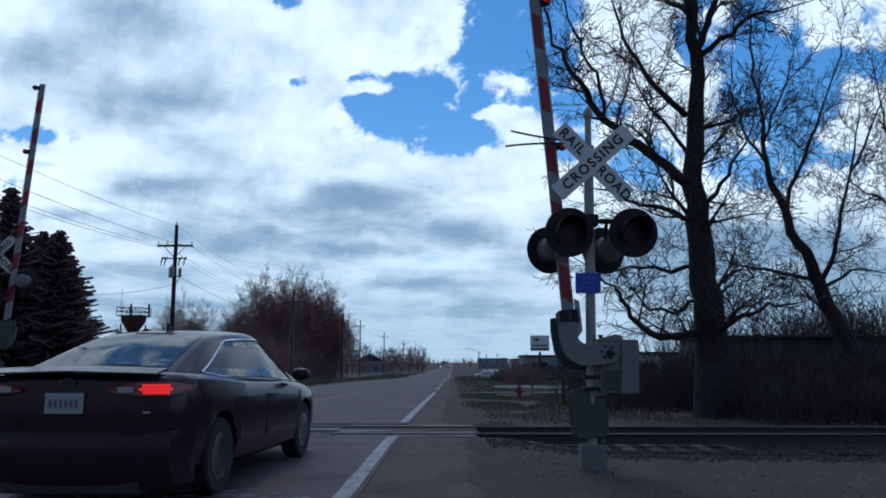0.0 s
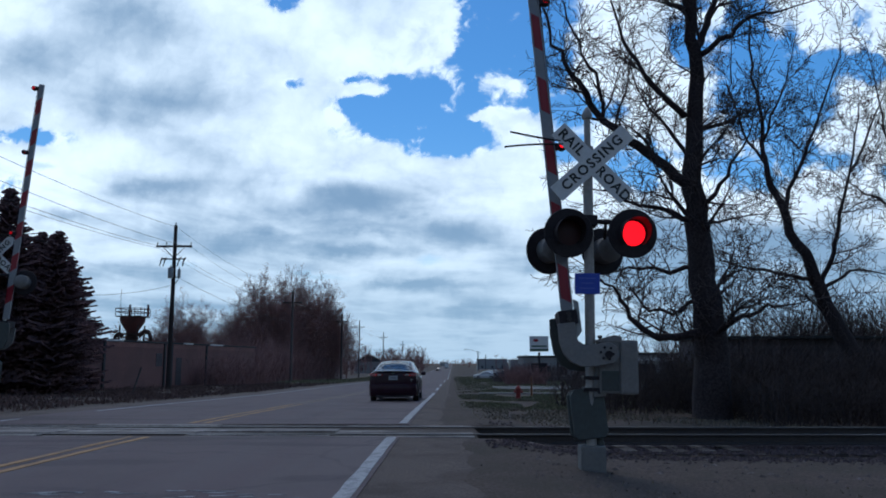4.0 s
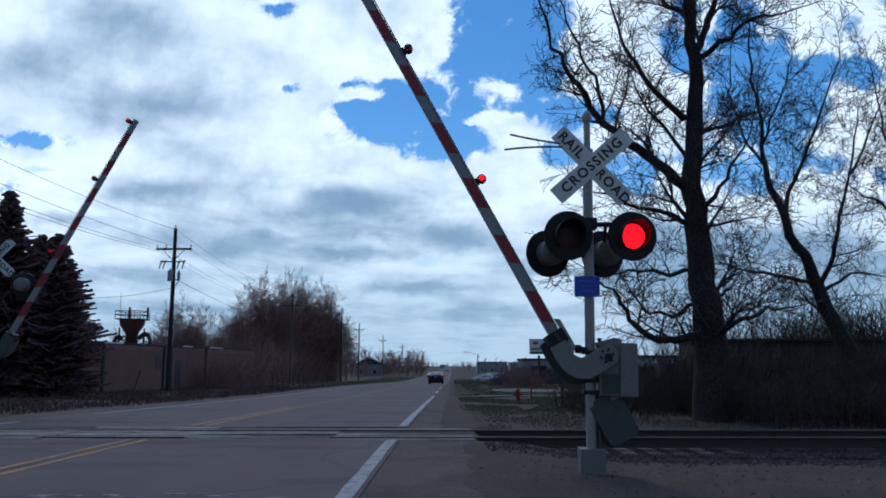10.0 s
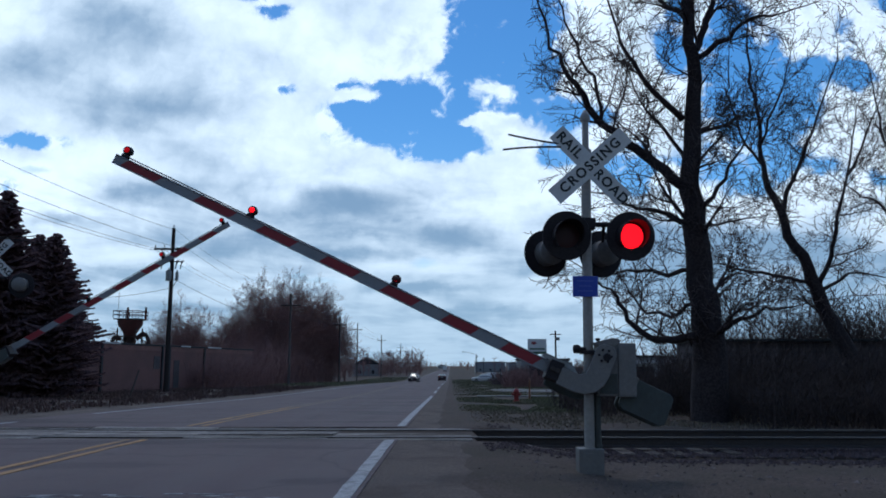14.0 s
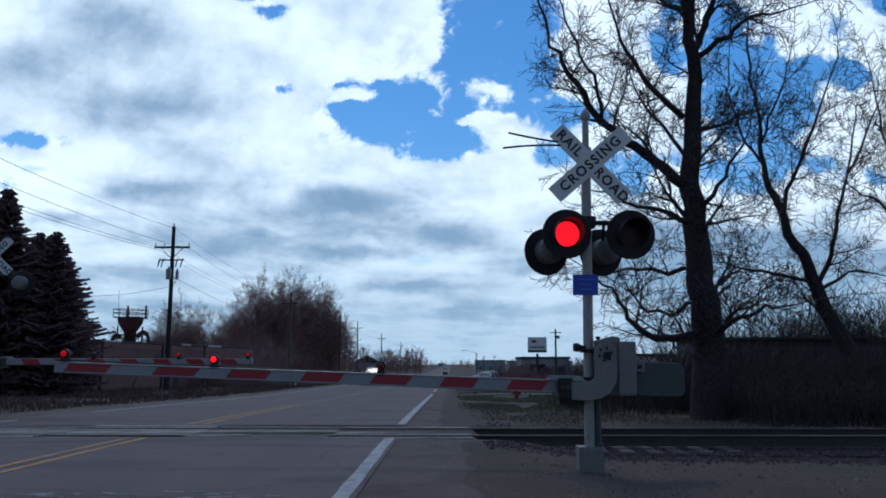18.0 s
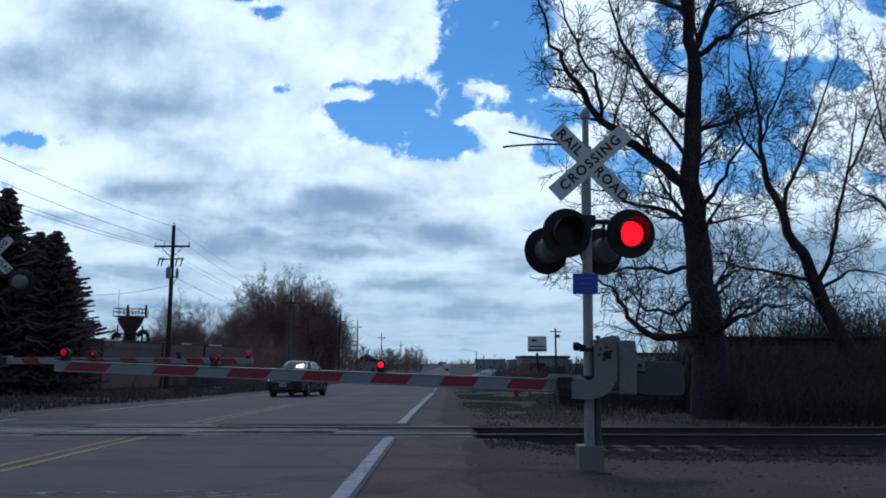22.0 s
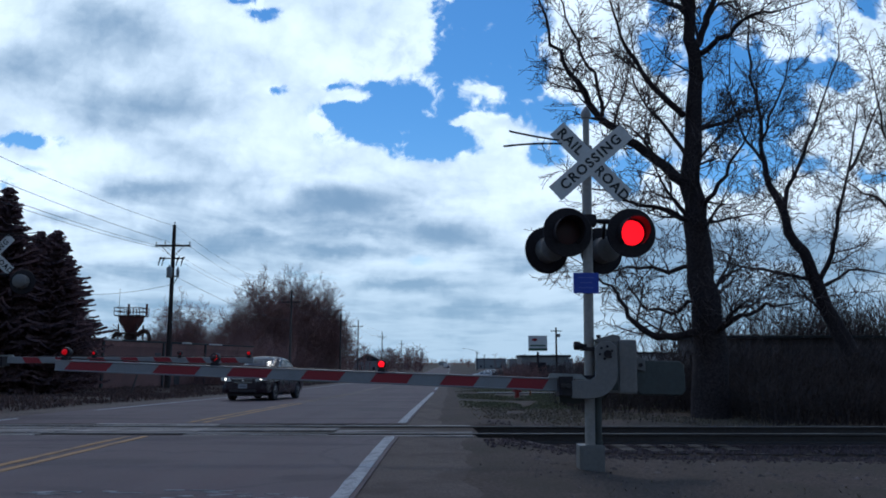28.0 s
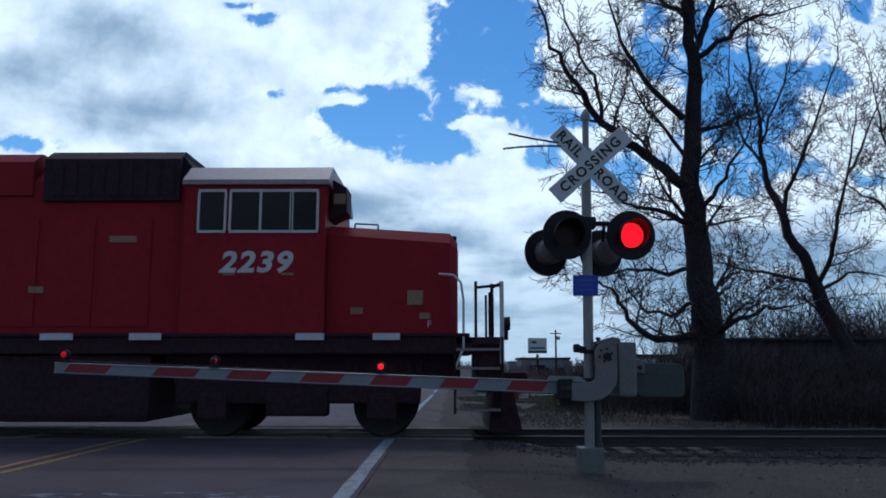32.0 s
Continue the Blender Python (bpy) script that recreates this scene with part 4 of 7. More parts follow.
def big_tree():
    rng = random.Random(12)
    out = (([], []), ([], []))
    limb(out, [(0.00, 0.00, -0.34), (-0.02, 0.00, 0.64), (-0.05, 0.00, 2.04), (-0.14, 0.00, 3.46), (-0.24, 0.00, 4.91), (-0.31, 0.00, 6.39), (-0.15, 0.00, 7.91), (-0.07, 0.00, 9.45), (-0.19, 0.00, 10.72), (-0.26, 0.00, 12.32), (-0.32, 0.00, 14.13)], 0.52, 0.1, rng, OAK, 1.0, 0, 2.0)
    limb(out, [(-0.43, 0.00, 5.95), (-1.08, 0.30, 6.70), (-1.88, 0.60, 7.40), (-2.40, 0.80, 7.94), (-2.78, 0.90, 8.72), (-3.26, 1.00, 9.46), (-3.64, 1.10, 10.24), (-3.94, 1.20, 11.46)], 0.15, 0.03, rng, OAK, 1.9, 1, 1.5)
    limb(out, [(-2.37, 0.80, 7.90), (-2.42, 0.60, 8.55), (-2.77, 0.40, 9.31), (-3.22, 0.30, 10.22), (-3.59, 0.20, 11.31)], 0.06, 0.02, rng, OAK, 2.0, 1, 1.3)
    limb(out, [(-0.29, 0.00, 7.75), (-1.06, -0.40, 8.20), (-1.69, -0.70, 8.73), (-2.13, -0.90, 9.52), (-2.44, -1.00, 10.49)], 0.09, 0.025, rng, OAK, 2.0, 1, 1.4)
    limb(out, [(-0.33, 0.00, 4.94), (-1.27, -0.50, 5.23), (-2.10, -0.90, 5.29), (-2.76, -1.20, 5.54)], 0.075, 0.02, rng, OAK, 2.0, 1, 1.2)
    limb(out, [(-0.18, 0.00, 3.89), (-1.04, 0.60, 3.79), (-1.79, 1.00, 3.96), (-2.46, 1.30, 3.78)], 0.07, 0.018, rng, OAK, 2.0, 1, 1.1)
    limb(out, [(-0.06, 0.00, 2.21), (-1.05, -0.50, 2.02), (-1.77, -0.90, 2.12), (-2.22, -1.10, 2.51), (-2.52, -1.20, 3.04), (-3.08, -1.30, 3.46)], 0.115, 0.02, rng, OAK, 2.0, 1, 1.2)
    limb(out, [(-0.12, 0.00, 2.96), (-0.89, 0.50, 2.69), (-1.44, 0.90, 2.88), (-1.76, 1.20, 3.55)], 0.06, 0.018, rng, OAK, 2.0, 1, 1.0)
    limb(out, [(-0.03, 0.00, 9.61), (0.35, 0.30, 10.37), (0.72, 0.50, 11.27), (1.05, 0.70, 12.53)], 0.12, 0.05, rng, OAK, 1.8, 1, 1.7)
    limb(out, [(0.02, 0.00, 9.37), (0.66, -0.50, 9.83), (1.22, -0.80, 10.15), (1.94, -1.20, 10.18)], 0.085, 0.02, rng, OAK, 2.0, 1, 1.4)
    limb(out, [(-0.18, 0.00, 7.30), (1.01, 0.60, 7.88), (1.87, 1.00, 8.29)], 0.07, 0.018, rng, OAK, 2.0, 1, 1.2)
    limb(out, [(-0.18, 0.00, 5.03), (0.12, -0.50, 5.69), (0.43, -0.90, 6.22), (0.78, -1.20, 6.94)], 0.075, 0.02, rng, OAK, 2.0, 1, 1.2)
    limb(out, [(-0.18, 0.00, 4.94), (0.87, 0.80, 5.20), (1.86, 1.30, 5.42)], 0.05, 0.015, rng, OAK, 2.0, 1, 1.0)
    limb(out, [(0.11, 0.00, 2.15), (0.59, -0.60, 2.54), (1.02, -1.00, 2.73), (1.57, -1.40, 2.78)], 0.075, 0.018, rng, OAK, 2.0, 1, 1.1)
    limb(out, [(-0.26, 0.00, 6.54), (-0.71, 0.70, 7.74), (-1.12, 1.10, 8.43), (-1.39, 1.30, 9.32)], 0.06, 0.018, rng, OAK, 2.0, 1, 1.1)
    limb(out, [(-0.18, 0.00, 10.56), (-0.77, 0.50, 11.44), (-1.36, 0.80, 12.43)], 0.08, 0.03, rng, OAK, 1.8, 1, 1.5)
    return finish_tree("oak_tree", pose(6.48, 20.0, -0.05), out, "tall bare dark-barked tree behind the railway track", "tree", "bare trees", BARK, CROWN_TWIG)


def leaning_tree():
    rng = random.Random(5)
    out = (([], []), ([], []))
    limb(out, [(0.44, 0.00, 0.71), (0.04, 0.00, 2.37), (-0.46, 0.00, 3.43), (-0.89, 0.00, 4.52), (-1.39, 0.00, 5.69), (-1.75, 0.00, 6.68), (-2.16, 0.00, 7.72), (-2.38, 0.00, 8.69), (-2.42, 0.00, 10.01), (-2.53, 0.00, 11.57), (-2.61, 0.00, 13.05)], 0.33, 0.035, rng, OAK, 0.85, 0, 1.5)
    limb(out, [(-1.79, 0.00, 6.78), (-1.11, 0.50, 7.99), (-0.27, 0.90, 9.51), (0.41, 1.20, 10.92), (1.27, 1.40, 12.85)], 0.085, 0.022, rng, OAK, 1.8, 1, 1.5)
    limb(out, [(-0.72, 0.00, 4.17), (-0.42, -0.50, 5.23), (-0.17, -0.80, 6.48), (0.10, -1.00, 7.87), (0.47, -1.10, 9.76)], 0.095, 0.022, rng, OAK, 1.8, 1, 1.5)
    limb(out, [(-0.90, 0.00, 4.32), (-2.32, -0.50, 4.56), (-3.71, -0.90, 4.78), (-4.39, -1.10, 4.88)], 0.075, 0.02, rng, OAK, 1.7, 1, 1.2)
    limb(out, [(-0.61, 0.00, 4.03), (0.70, 0.60, 4.74), (2.20, 1.10, 4.67)], 0.07, 0.02, rng, OAK, 1.7, 1, 1.3)
    limb(out, [(-2.35, 0.00, 8.48), (-2.81, 0.60, 9.78), (-3.13, 0.90, 11.37), (-2.93, 1.00, 12.60)], 0.055, 0.02, rng, OAK, 1.8, 1, 1.3)
    limb(out, [(-2.37, 0.00, 9.20), (-1.97, -0.50, 10.36), (-1.62, -0.80, 11.68)], 0.05, 0.02, rng, OAK, 1.8, 1, 1.3)
    limb(out, [(0.09, -1.00, 7.83), (0.98, -0.60, 9.32), (1.84, -0.30, 10.83)], 0.05, 0.018, rng, OAK, 1.8, 1, 1.2)
    return finish_tree("bare_tree", pose(13.23, 27.0, -0.20), out, "bare dark tree leaning over a low building", "tree", "bare trees", BARK, CROWN_TWIG)


def edge_tree():
    rng = random.Random(41)
    out = (([], []), ([], []))
    limb(out, [(-0.18, 0.00, 0.80), (-0.11, 0.00, 3.29), (-0.11, 0.00, 5.66), (-0.10, 0.00, 8.08), (-0.01, 0.00, 10.57), (0.09, 0.00, 13.12)], 0.24, 0.04, rng, OAK, 1.2, 0, 1.6)
    limb(out, [(-0.08, 0.00, 5.06), (-0.84, 0.30, 7.17), (-1.45, 0.60, 7.71), (-2.08, 0.80, 8.23)], 0.07, 0.02, rng, OAK, 1.8, 1, 1.3)
    limb(out, [(-0.11, 0.00, 7.27), (-0.81, -0.40, 8.60), (-1.38, -0.70, 9.73), (-1.60, -0.80, 11.34)], 0.07, 0.02, rng, OAK, 1.8, 1, 1.4)
    return finish_tree("bare_tree", pose(16.40, 27.5, -0.30), out, "slender bare tree at the end of the shed", "tree", "bare trees", BARK, CROWN_TWIG)


GROVE = dict(step=(1.4, 1.0, 0.9, 0.8), wob=0.05, lift=0.05, levels=5, per_m=(1.5, 1.7, 1.8, 1.7, 1.4), first=0.15, bare=0.12, angle=(24, 58), ratio=(0.4, 0.62), min_len=0.55, min_r=0.013, thin=(0.4, 0.6))


def grove_tree(seed, height, spread=1.0, base_r=0.16):
    rng = random.Random(seed)
    o = dict(GROVE)
    o["angle"] = (24 * spread, 58 * spread)
    out = (([], []), ([], []))
    grow(out, Vector((0, 0, -0.2)), Vector((rng.gauss(0, 0.05), rng.gauss(0, 0.05), 1)), height * 0.62, base_r, 0, rng, o)
    return finish_tree("bare_tree", pose(0, 0, 0), out, "bare grey-brown roadside tree in spring", "tree", "grove beside the road", GROVE_BARK, GROVE_BARK)


def thicket(name, x0, x1, y0, y1, h, count, seed, material, label, r=0.012):
    """Dense leafless brush: many thin stems, as one growth."""
    rng = random.Random(seed)
    vs, fs = [], []
    for i in range(count):
        x, y = rng.uniform(x0, x1), rng.uniform(y0, y1)
        p = Vector((x, y, ground_z(x, y) - 0.05))
        hh = h * rng.uniform(0.45, 1.05) * (0.8 + 0.35 * noise.noise((x * 0.35, y * 0.35, seed)))
        d = Vector((rng.gauss(0, 0.25), rng.gauss(0, 0.25), 1)).normalized()
        pts = [p]
        for k in range(3):
            d = (d + Vector((rng.gauss(0, 0.2), rng.gauss(0, 0.2), 0.1))).normalized()
            pts.append(pts[-1] + d * hh / 3)
        tube(vs, fs, pts, [r, r * 0.8, r * 0.6, r * 0.35], 3)
        for c in range(5):
            k = rng.randrange(1, 3)
            q = pts[k].lerp(pts[k + 1], rng.random())
            e = (d + Vector((rng.gauss(0, 0.7), rng.gauss(0, 0.7), rng.gauss(0.1, 0.4)))).normalized()
            tube(vs, fs, [q, q + e * hh * rng.uniform(0.15, 0.4)], [r * 0.6, r * 0.3], 3)
    ob = new(name, mesh_of(name, vs, fs, material))
    return tagged(ob, label, "brush", kind="stuff")


def spruce(seed, height, width):
    rng = random.Random(seed)
    t = thing("spruce_tree", pose(0, 0, 0), "dense dark spruce tree beside the road", "tree", "spruces")
    bm = B()
    rod(bm, (0, 0, -0.3), (0, 0, height * 0.96), height * 0.022, 0.02, 9)
    part("trunk", bm, BARK, t, "", True)
    vs, fs = [], []
    z = height * 0.04
    while z < height * 0.985:
        u = z / height
        reach = width * min(0.56, (1 - u) ** 0.95) * rng.uniform(0.66, 1.2) + 0.1
        for b in range(max(6, int(20 * (1 - 0.5 * u)))):
            az = rng.uniform(0, 2 * math.pi)
            ln = reach * rng.uniform(0.5, 1.28)
            droop = rng.uniform(0.1, 0.34)
            out_d = Vector((math.cos(az), math.sin(az), 0))
            side = Vector((-math.sin(az), math.cos(az), 0))
            n = max(6, int(ln / 0.1))
            for i in range(n):
                s = (i + 0.6) / n
                c = out_d * ln * s + Vector((0, 0, z - droop * ln * s + 0.22 * ln * s * s))
                w = (0.1 + 0.34 * ln * (1 - s)) * rng.uniform(0.5, 1.2) * 0.62
                for sg in (-1, 1):
                    tip = c + side * sg * w + out_d * w * rng.uniform(0.3, 0.9) + Vector((0, 0, -w * rng.uniform(0.1, 0.5)))
                    k = len(vs)
                    th = rng.uniform(0.06, 0.13)
                    vs += [c - out_d * 0.13, c + out_d * 0.13, tip, c + Vector((0, 0, th))]
                    fs += [(k, k + 1, k + 2), (k, k + 2, k + 3), (k + 1, k + 3, k + 2)]
        z += 0.12 + 0.13 * (1 - u)
    ob = new("crown", mesh_of("crown", vs, fs, NEEDLE))
    ob.parent = t
    ob["label"] = "dark drooping needle boughs"
    return t


big_tree()
leaning_tree()
edge_tree()


# ---- utility poles ----
def utility_pole(loaded):
    wood = POLE_WOOD if loaded else GREY_POLE
    t = thing("utility_pole", pose(0, 0, 0), "dark wooden utility pole with crossarm and transformers" if loaded else "weathered grey utility pole with crossarm and insulators", "utility pole", "utility poles")
    bm = B()
    rod(bm, (0, 0, -2.5), (0, 0, 11.3), 0.19, 0.12, 14)
    part("pole", bm, wood, t, "", True)
    bm = B()
    box(bm, -1.25, 1.25, -0.19, -0.08, 9.72, 9.86, 0.01)
    arm = part("crossarm", bm, wood, t)
    for s in (-1, 1):
        bm = B()
        rod(bm, (0, -0.16, 8.95), (s * 0.75, -0.16, 9.72), 0.025, n=6)
        part("brace", bm, wood, t)
    for x, z in ((-1.18, 9.86), (-0.55, 9.86), (1.18, 9.86), (0, 11.3)):
        bm = B()
        lathe(bm, [(0.02, 0), (0.02, 0.08), (0.06, 0.09), (0.065, 0.13), (0.035, 0.16), (0.05, 0.19), (0.02, 0.22)], 10, pose(x, -0.13 if z < 11 else 0, z))
        part("insulator", bm, GALV, t, "grey insulator", True)
    if loaded:
        bm = B()
        box(bm, -0.9, 0.8, -0.16, -0.08, 8.85, 8.93, 0.01)
        part("lower_arm", bm, POLE_WOOD, t)
        for x in (-0.85, -0.6, 0.4, 0.75):
            bm = B()
            rod(bm, (x + 0.12, -0.2, 9.0), (x, -0.2, 8.72), 0.035, 0.03, 8)
            rod(bm, (x + 0.04, -0.24, 8.95), (x - 0.06, -0.3, 8.35), 0.045, 0.035, 8)
            part("cutout", bm, POLE_WOOD, t, "dark fuse cutout")
        for x, y, z, r, h in ((-0.12, -0.26, 7.5, 0.2, 0.8), (0.42, -0.1, 7.55, 0.11, 0.62)):
            bm = B()
            lathe(bm, [(0.02, 0.0), (r * 0.95, 0.02), (r, h * 0.85), (r * 0.8, h * 0.95), (0.05, h), (0.04, h + 0.12)], 16, pose(x, y, z))
            part("transformer", bm, GALV, t, "grey transformer can", True)
        bm = B()
        rod(bm, (0.05, -0.1, 7.6), (0.45, -0.1, 7.6), 0.03, n=6)
        rod(bm, (0.16, -0.1, 7.1), (0.42, -0.1, 7.55), 0.025, n=6)
        part("can_bracket", bm, POLE_WOOD, t)
    return t


POLES = [(-19.4, 55.0, 0.0), (-20.4, 101.0, 0.0), (-20.3, 146.0, 0.0), (-22.2, 190.0, 1.0), (-20.6, 238.0, 0.0), (-20.5, 330.0, 0.0), (-20.5, 430.0, 0.0)]
first_pole = utility_pole(True)
first_pole.matrix_basis = pose(POLES[0][0] - 0.15, POLES[0][1], -0.3)
plain_pole = utility_pole(False)
plain_pole.matrix_basis = pose(POLES[1][0], POLES[1][1], -0.8)
for x, y, dz in POLES[2:]:
    copy_thing(plain_pole, pose(x, y, -0.9 + dz))


def wire(p, q, sag, r, label, material=None):
    cu = bpy.data.curves.new("wire", "CURVE")
    cu.dimensions, cu.bevel_depth, cu.bevel_resolution = "3D", r, 0
    sp = cu.splines.new("POLY")
    n = 24
    sp.points.add(n)
    p, q = Vector(p), Vector(q)
    for i in range(n + 1):
        u = i / n
        c = p.lerp(q, u) - Vector((0, 0, 4 * sag * u * (1 - u)))
        sp.points[i].co = (*c, 1)
    tmp = bpy.data.objects.new("wire", cu)
    scene.collection.objects.link(tmp)
    me = bpy.data.meshes.new_from_object(tmp.evaluated_get(bpy.context.evaluated_depsgraph_get()))
    bpy.data.objects.remove(tmp)
    me.materials.append(material or BLACK_ENAMEL)
    return tagged(new("overhead_wire", me), label, "wire", "overhead wires")


WIRE_LABEL = "thin dark overhead power line between poles"
heads = [(-1.18, 9.9), (-0.55, 9.9), (1.18, 9.9), (0.0, 11.4)]
spans = [(-19.4, 5.0, -0.2)] + POLES[:5]
for (xa, ya, za), (xb, yb, zb) in zip(spans, spans[1:]):
    for hx, hz in heads:
        wire((xa + hx, ya - 0.13, hz - (0.1 if ya < 10 else 0.7) + 0.15 + za), (xb + hx, yb - 0.13, hz - 0.7 + 0.15 + zb), 0.9, 0.012 if yb < 60 else 0.01, WIRE_LABEL)
wire((-19.4, 55.0, 6.8), (-27.7, 60.0, 6.5), 0.2, 0.014, "thin dark service wire from a utility pole")
wire((-19.4, 55.0, 5.5), (-25.5, 90.0, 5.7), 0.35, 0.016, "thin dark service wire from a utility pole")
wire((-19.4, 55.0, 7.4), (-20.4, 101.0, 6.6), 0.6, 0.016, "thin dark communication cable between poles")


# ---- far and near surroundings ----
BRICK = surface("brown_brick", (0.2, 0.096, 0.088), 0.9, 0, 12, 0.3, 0.5, 0.4, 0.2, (0.12, 0.07, 0.064), pieces=True)
ROOF_DARK = surface("roof_felt", (0.04, 0.04, 0.042), 0.9, 0, 10, 0.3, 0.4, 0.6, 0.2)
TRIM_WHITE = surface("white_trim", (0.4, 0.4, 0.4), 0.6, 0, 10, 0.1, 0.3, 1)
DARK_BOARD = surface("dark_boards", (0.08, 0.066, 0.071), 0.9, 0, 6, 0.4, 0.5, 0.8, 0.3, (0.04, 0.032, 0.033), pieces=True)
RUST = surface("rusted_steel", (0.07, 0.04, 0.032), 0.85, 0.1, 8, 0.3, 0.5, 0.7, 0.2, (0.03, 0.022, 0.02))
RED_RUST = surface("red_oxide_steel", (0.11, 0.036, 0.03), 0.8, 0.1, 8, 0.3, 0.5, 0.7, 0.2, (0.045, 0.025, 0.022))
CLAD = surface("pale_cladding", (0.24, 0.245, 0.25), 0.7, 0.1, 3, 0.1, 0.3, 0.3, 0.05)
GRASS = surface("spring_grass", (0.155, 0.13, 0.092), 0.9, 0, 8, 0.3, 0.7, 0.4, 0, (0.175, 0.14, 0.11), islands=True)
LAWN = surface("green_grass", (0.125, 0.13, 0.07), 0.9, 0, 8, 0.3, 0.8, 0.4, 0, (0.155, 0.13, 0.09), islands=True)
HYDRANT_RED = surface("hydrant_red", (0.22, 0.016, 0.014), 0.5, 0, 20, 0.15, 0.3, 6, 0.05)
YELLOW = surface("orange_plastic", (0.2, 0.08, 0.035), 0.5, 0, 20, 0.15, 0.3, 6, 0.02)
GREEN_SIGN = surface("green_panel", (0.04, 0.10, 0.06), 0.5, 0, 10, 0.1, 0.2, 2, 0)
CONCRETE = surface("pale_concrete", (0.13, 0.125, 0.12), 0.9, 0, 15, 0.2, 0.4, 0.8, 0.2)


def place(ob, x, y, z=None, turn=0.0):
    ob.matrix_basis = pose(x, y, ground_z(x, y) if z is None else z, 0, 0, turn)
    return ob


# spruces at the left
s1 = spruce(3, 9.8, 3.7)
place(s1, -25.0, 42.0)
s2 = spruce(8, 8.5, 3.5)
place(s2, -20.45, 40.5, None, 40)
for src, x, y, a, sx, sz in ((s2, -22.6, 39.5, 70, 1.15, 1.24), (s1, -22.0, 45.0, 200, 0.9, 0.78), (s2, -24.0, 37.0, 300, 1.0, 1.1), (s2, -21.7, 42.5, 150, 1.0, 1.02), (s1, -24.2, 46.0, 100, 1.0, 0.9), (s2, -22.9, 43.5, 10, 1.05, 1.06)):
    o = copy_thing(src, pose(x, y, ground_z(x, y), 0, 0, a))
    o.scale = (sx, sx, sz)


def long_building():
    b = thing("brick_building", pose(-24.5, 50.0, -0.5, 0, 0, 81), "long low brown brick building with flat roof", "building")
    bm = B()
    box(bm, 0, 30, 0, 10, 0, 3.35, 0.02)
    part("wall", bm, BRICK, b, "brown brick wall")
    bm = B()
    box(bm, -0.15, 30.15, -0.12, 10.2, 3.36, 3.48, 0.02)
    part("roof", bm, ROOF_DARK, b, "flat dark roof edge")
    for x in (4.2, 12.3, 13.4, 19.4):
        bm = B()
        box(bm, x, x + 0.2, -0.12, -0.003, 0, 3.34, 0.01)
        part("pilaster", bm, ROOF_DARK, b, "dark downpipe")
    for x, w in ((3.8, 2.6), (15.2, 1.6), (20.0, 2.6)):
        bm = B()
        box(bm, x, x + w, -0.16, -0.121, 3.37, 3.50, 0.005)
        part("roof_trim", bm, TRIM_WHITE, b, "pale roof edging")
    for x, z0, z1 in ((11.2, 1.6, 2.6), (14.3, 0.1, 2.3)):
        bm = B()
        box(bm, x, x + 0.9, -0.03, -0.004, z0, z1, 0.01)
        part("door" if z0 < 1 else "window", bm, DARK_BOARD, b, "dark service door" if z0 < 1 else "dark boarded window")
    for x0, x1 in ((0.0, 4.15), (4.45, 12.25), (13.65, 19.35), (19.65, 29.9)):
        bm = B()
        box(bm, x0, x1, -0.035, -0.003, 3.0, 3.34, 0.008)
        part("header_course", bm, BRICK, b)
    return b


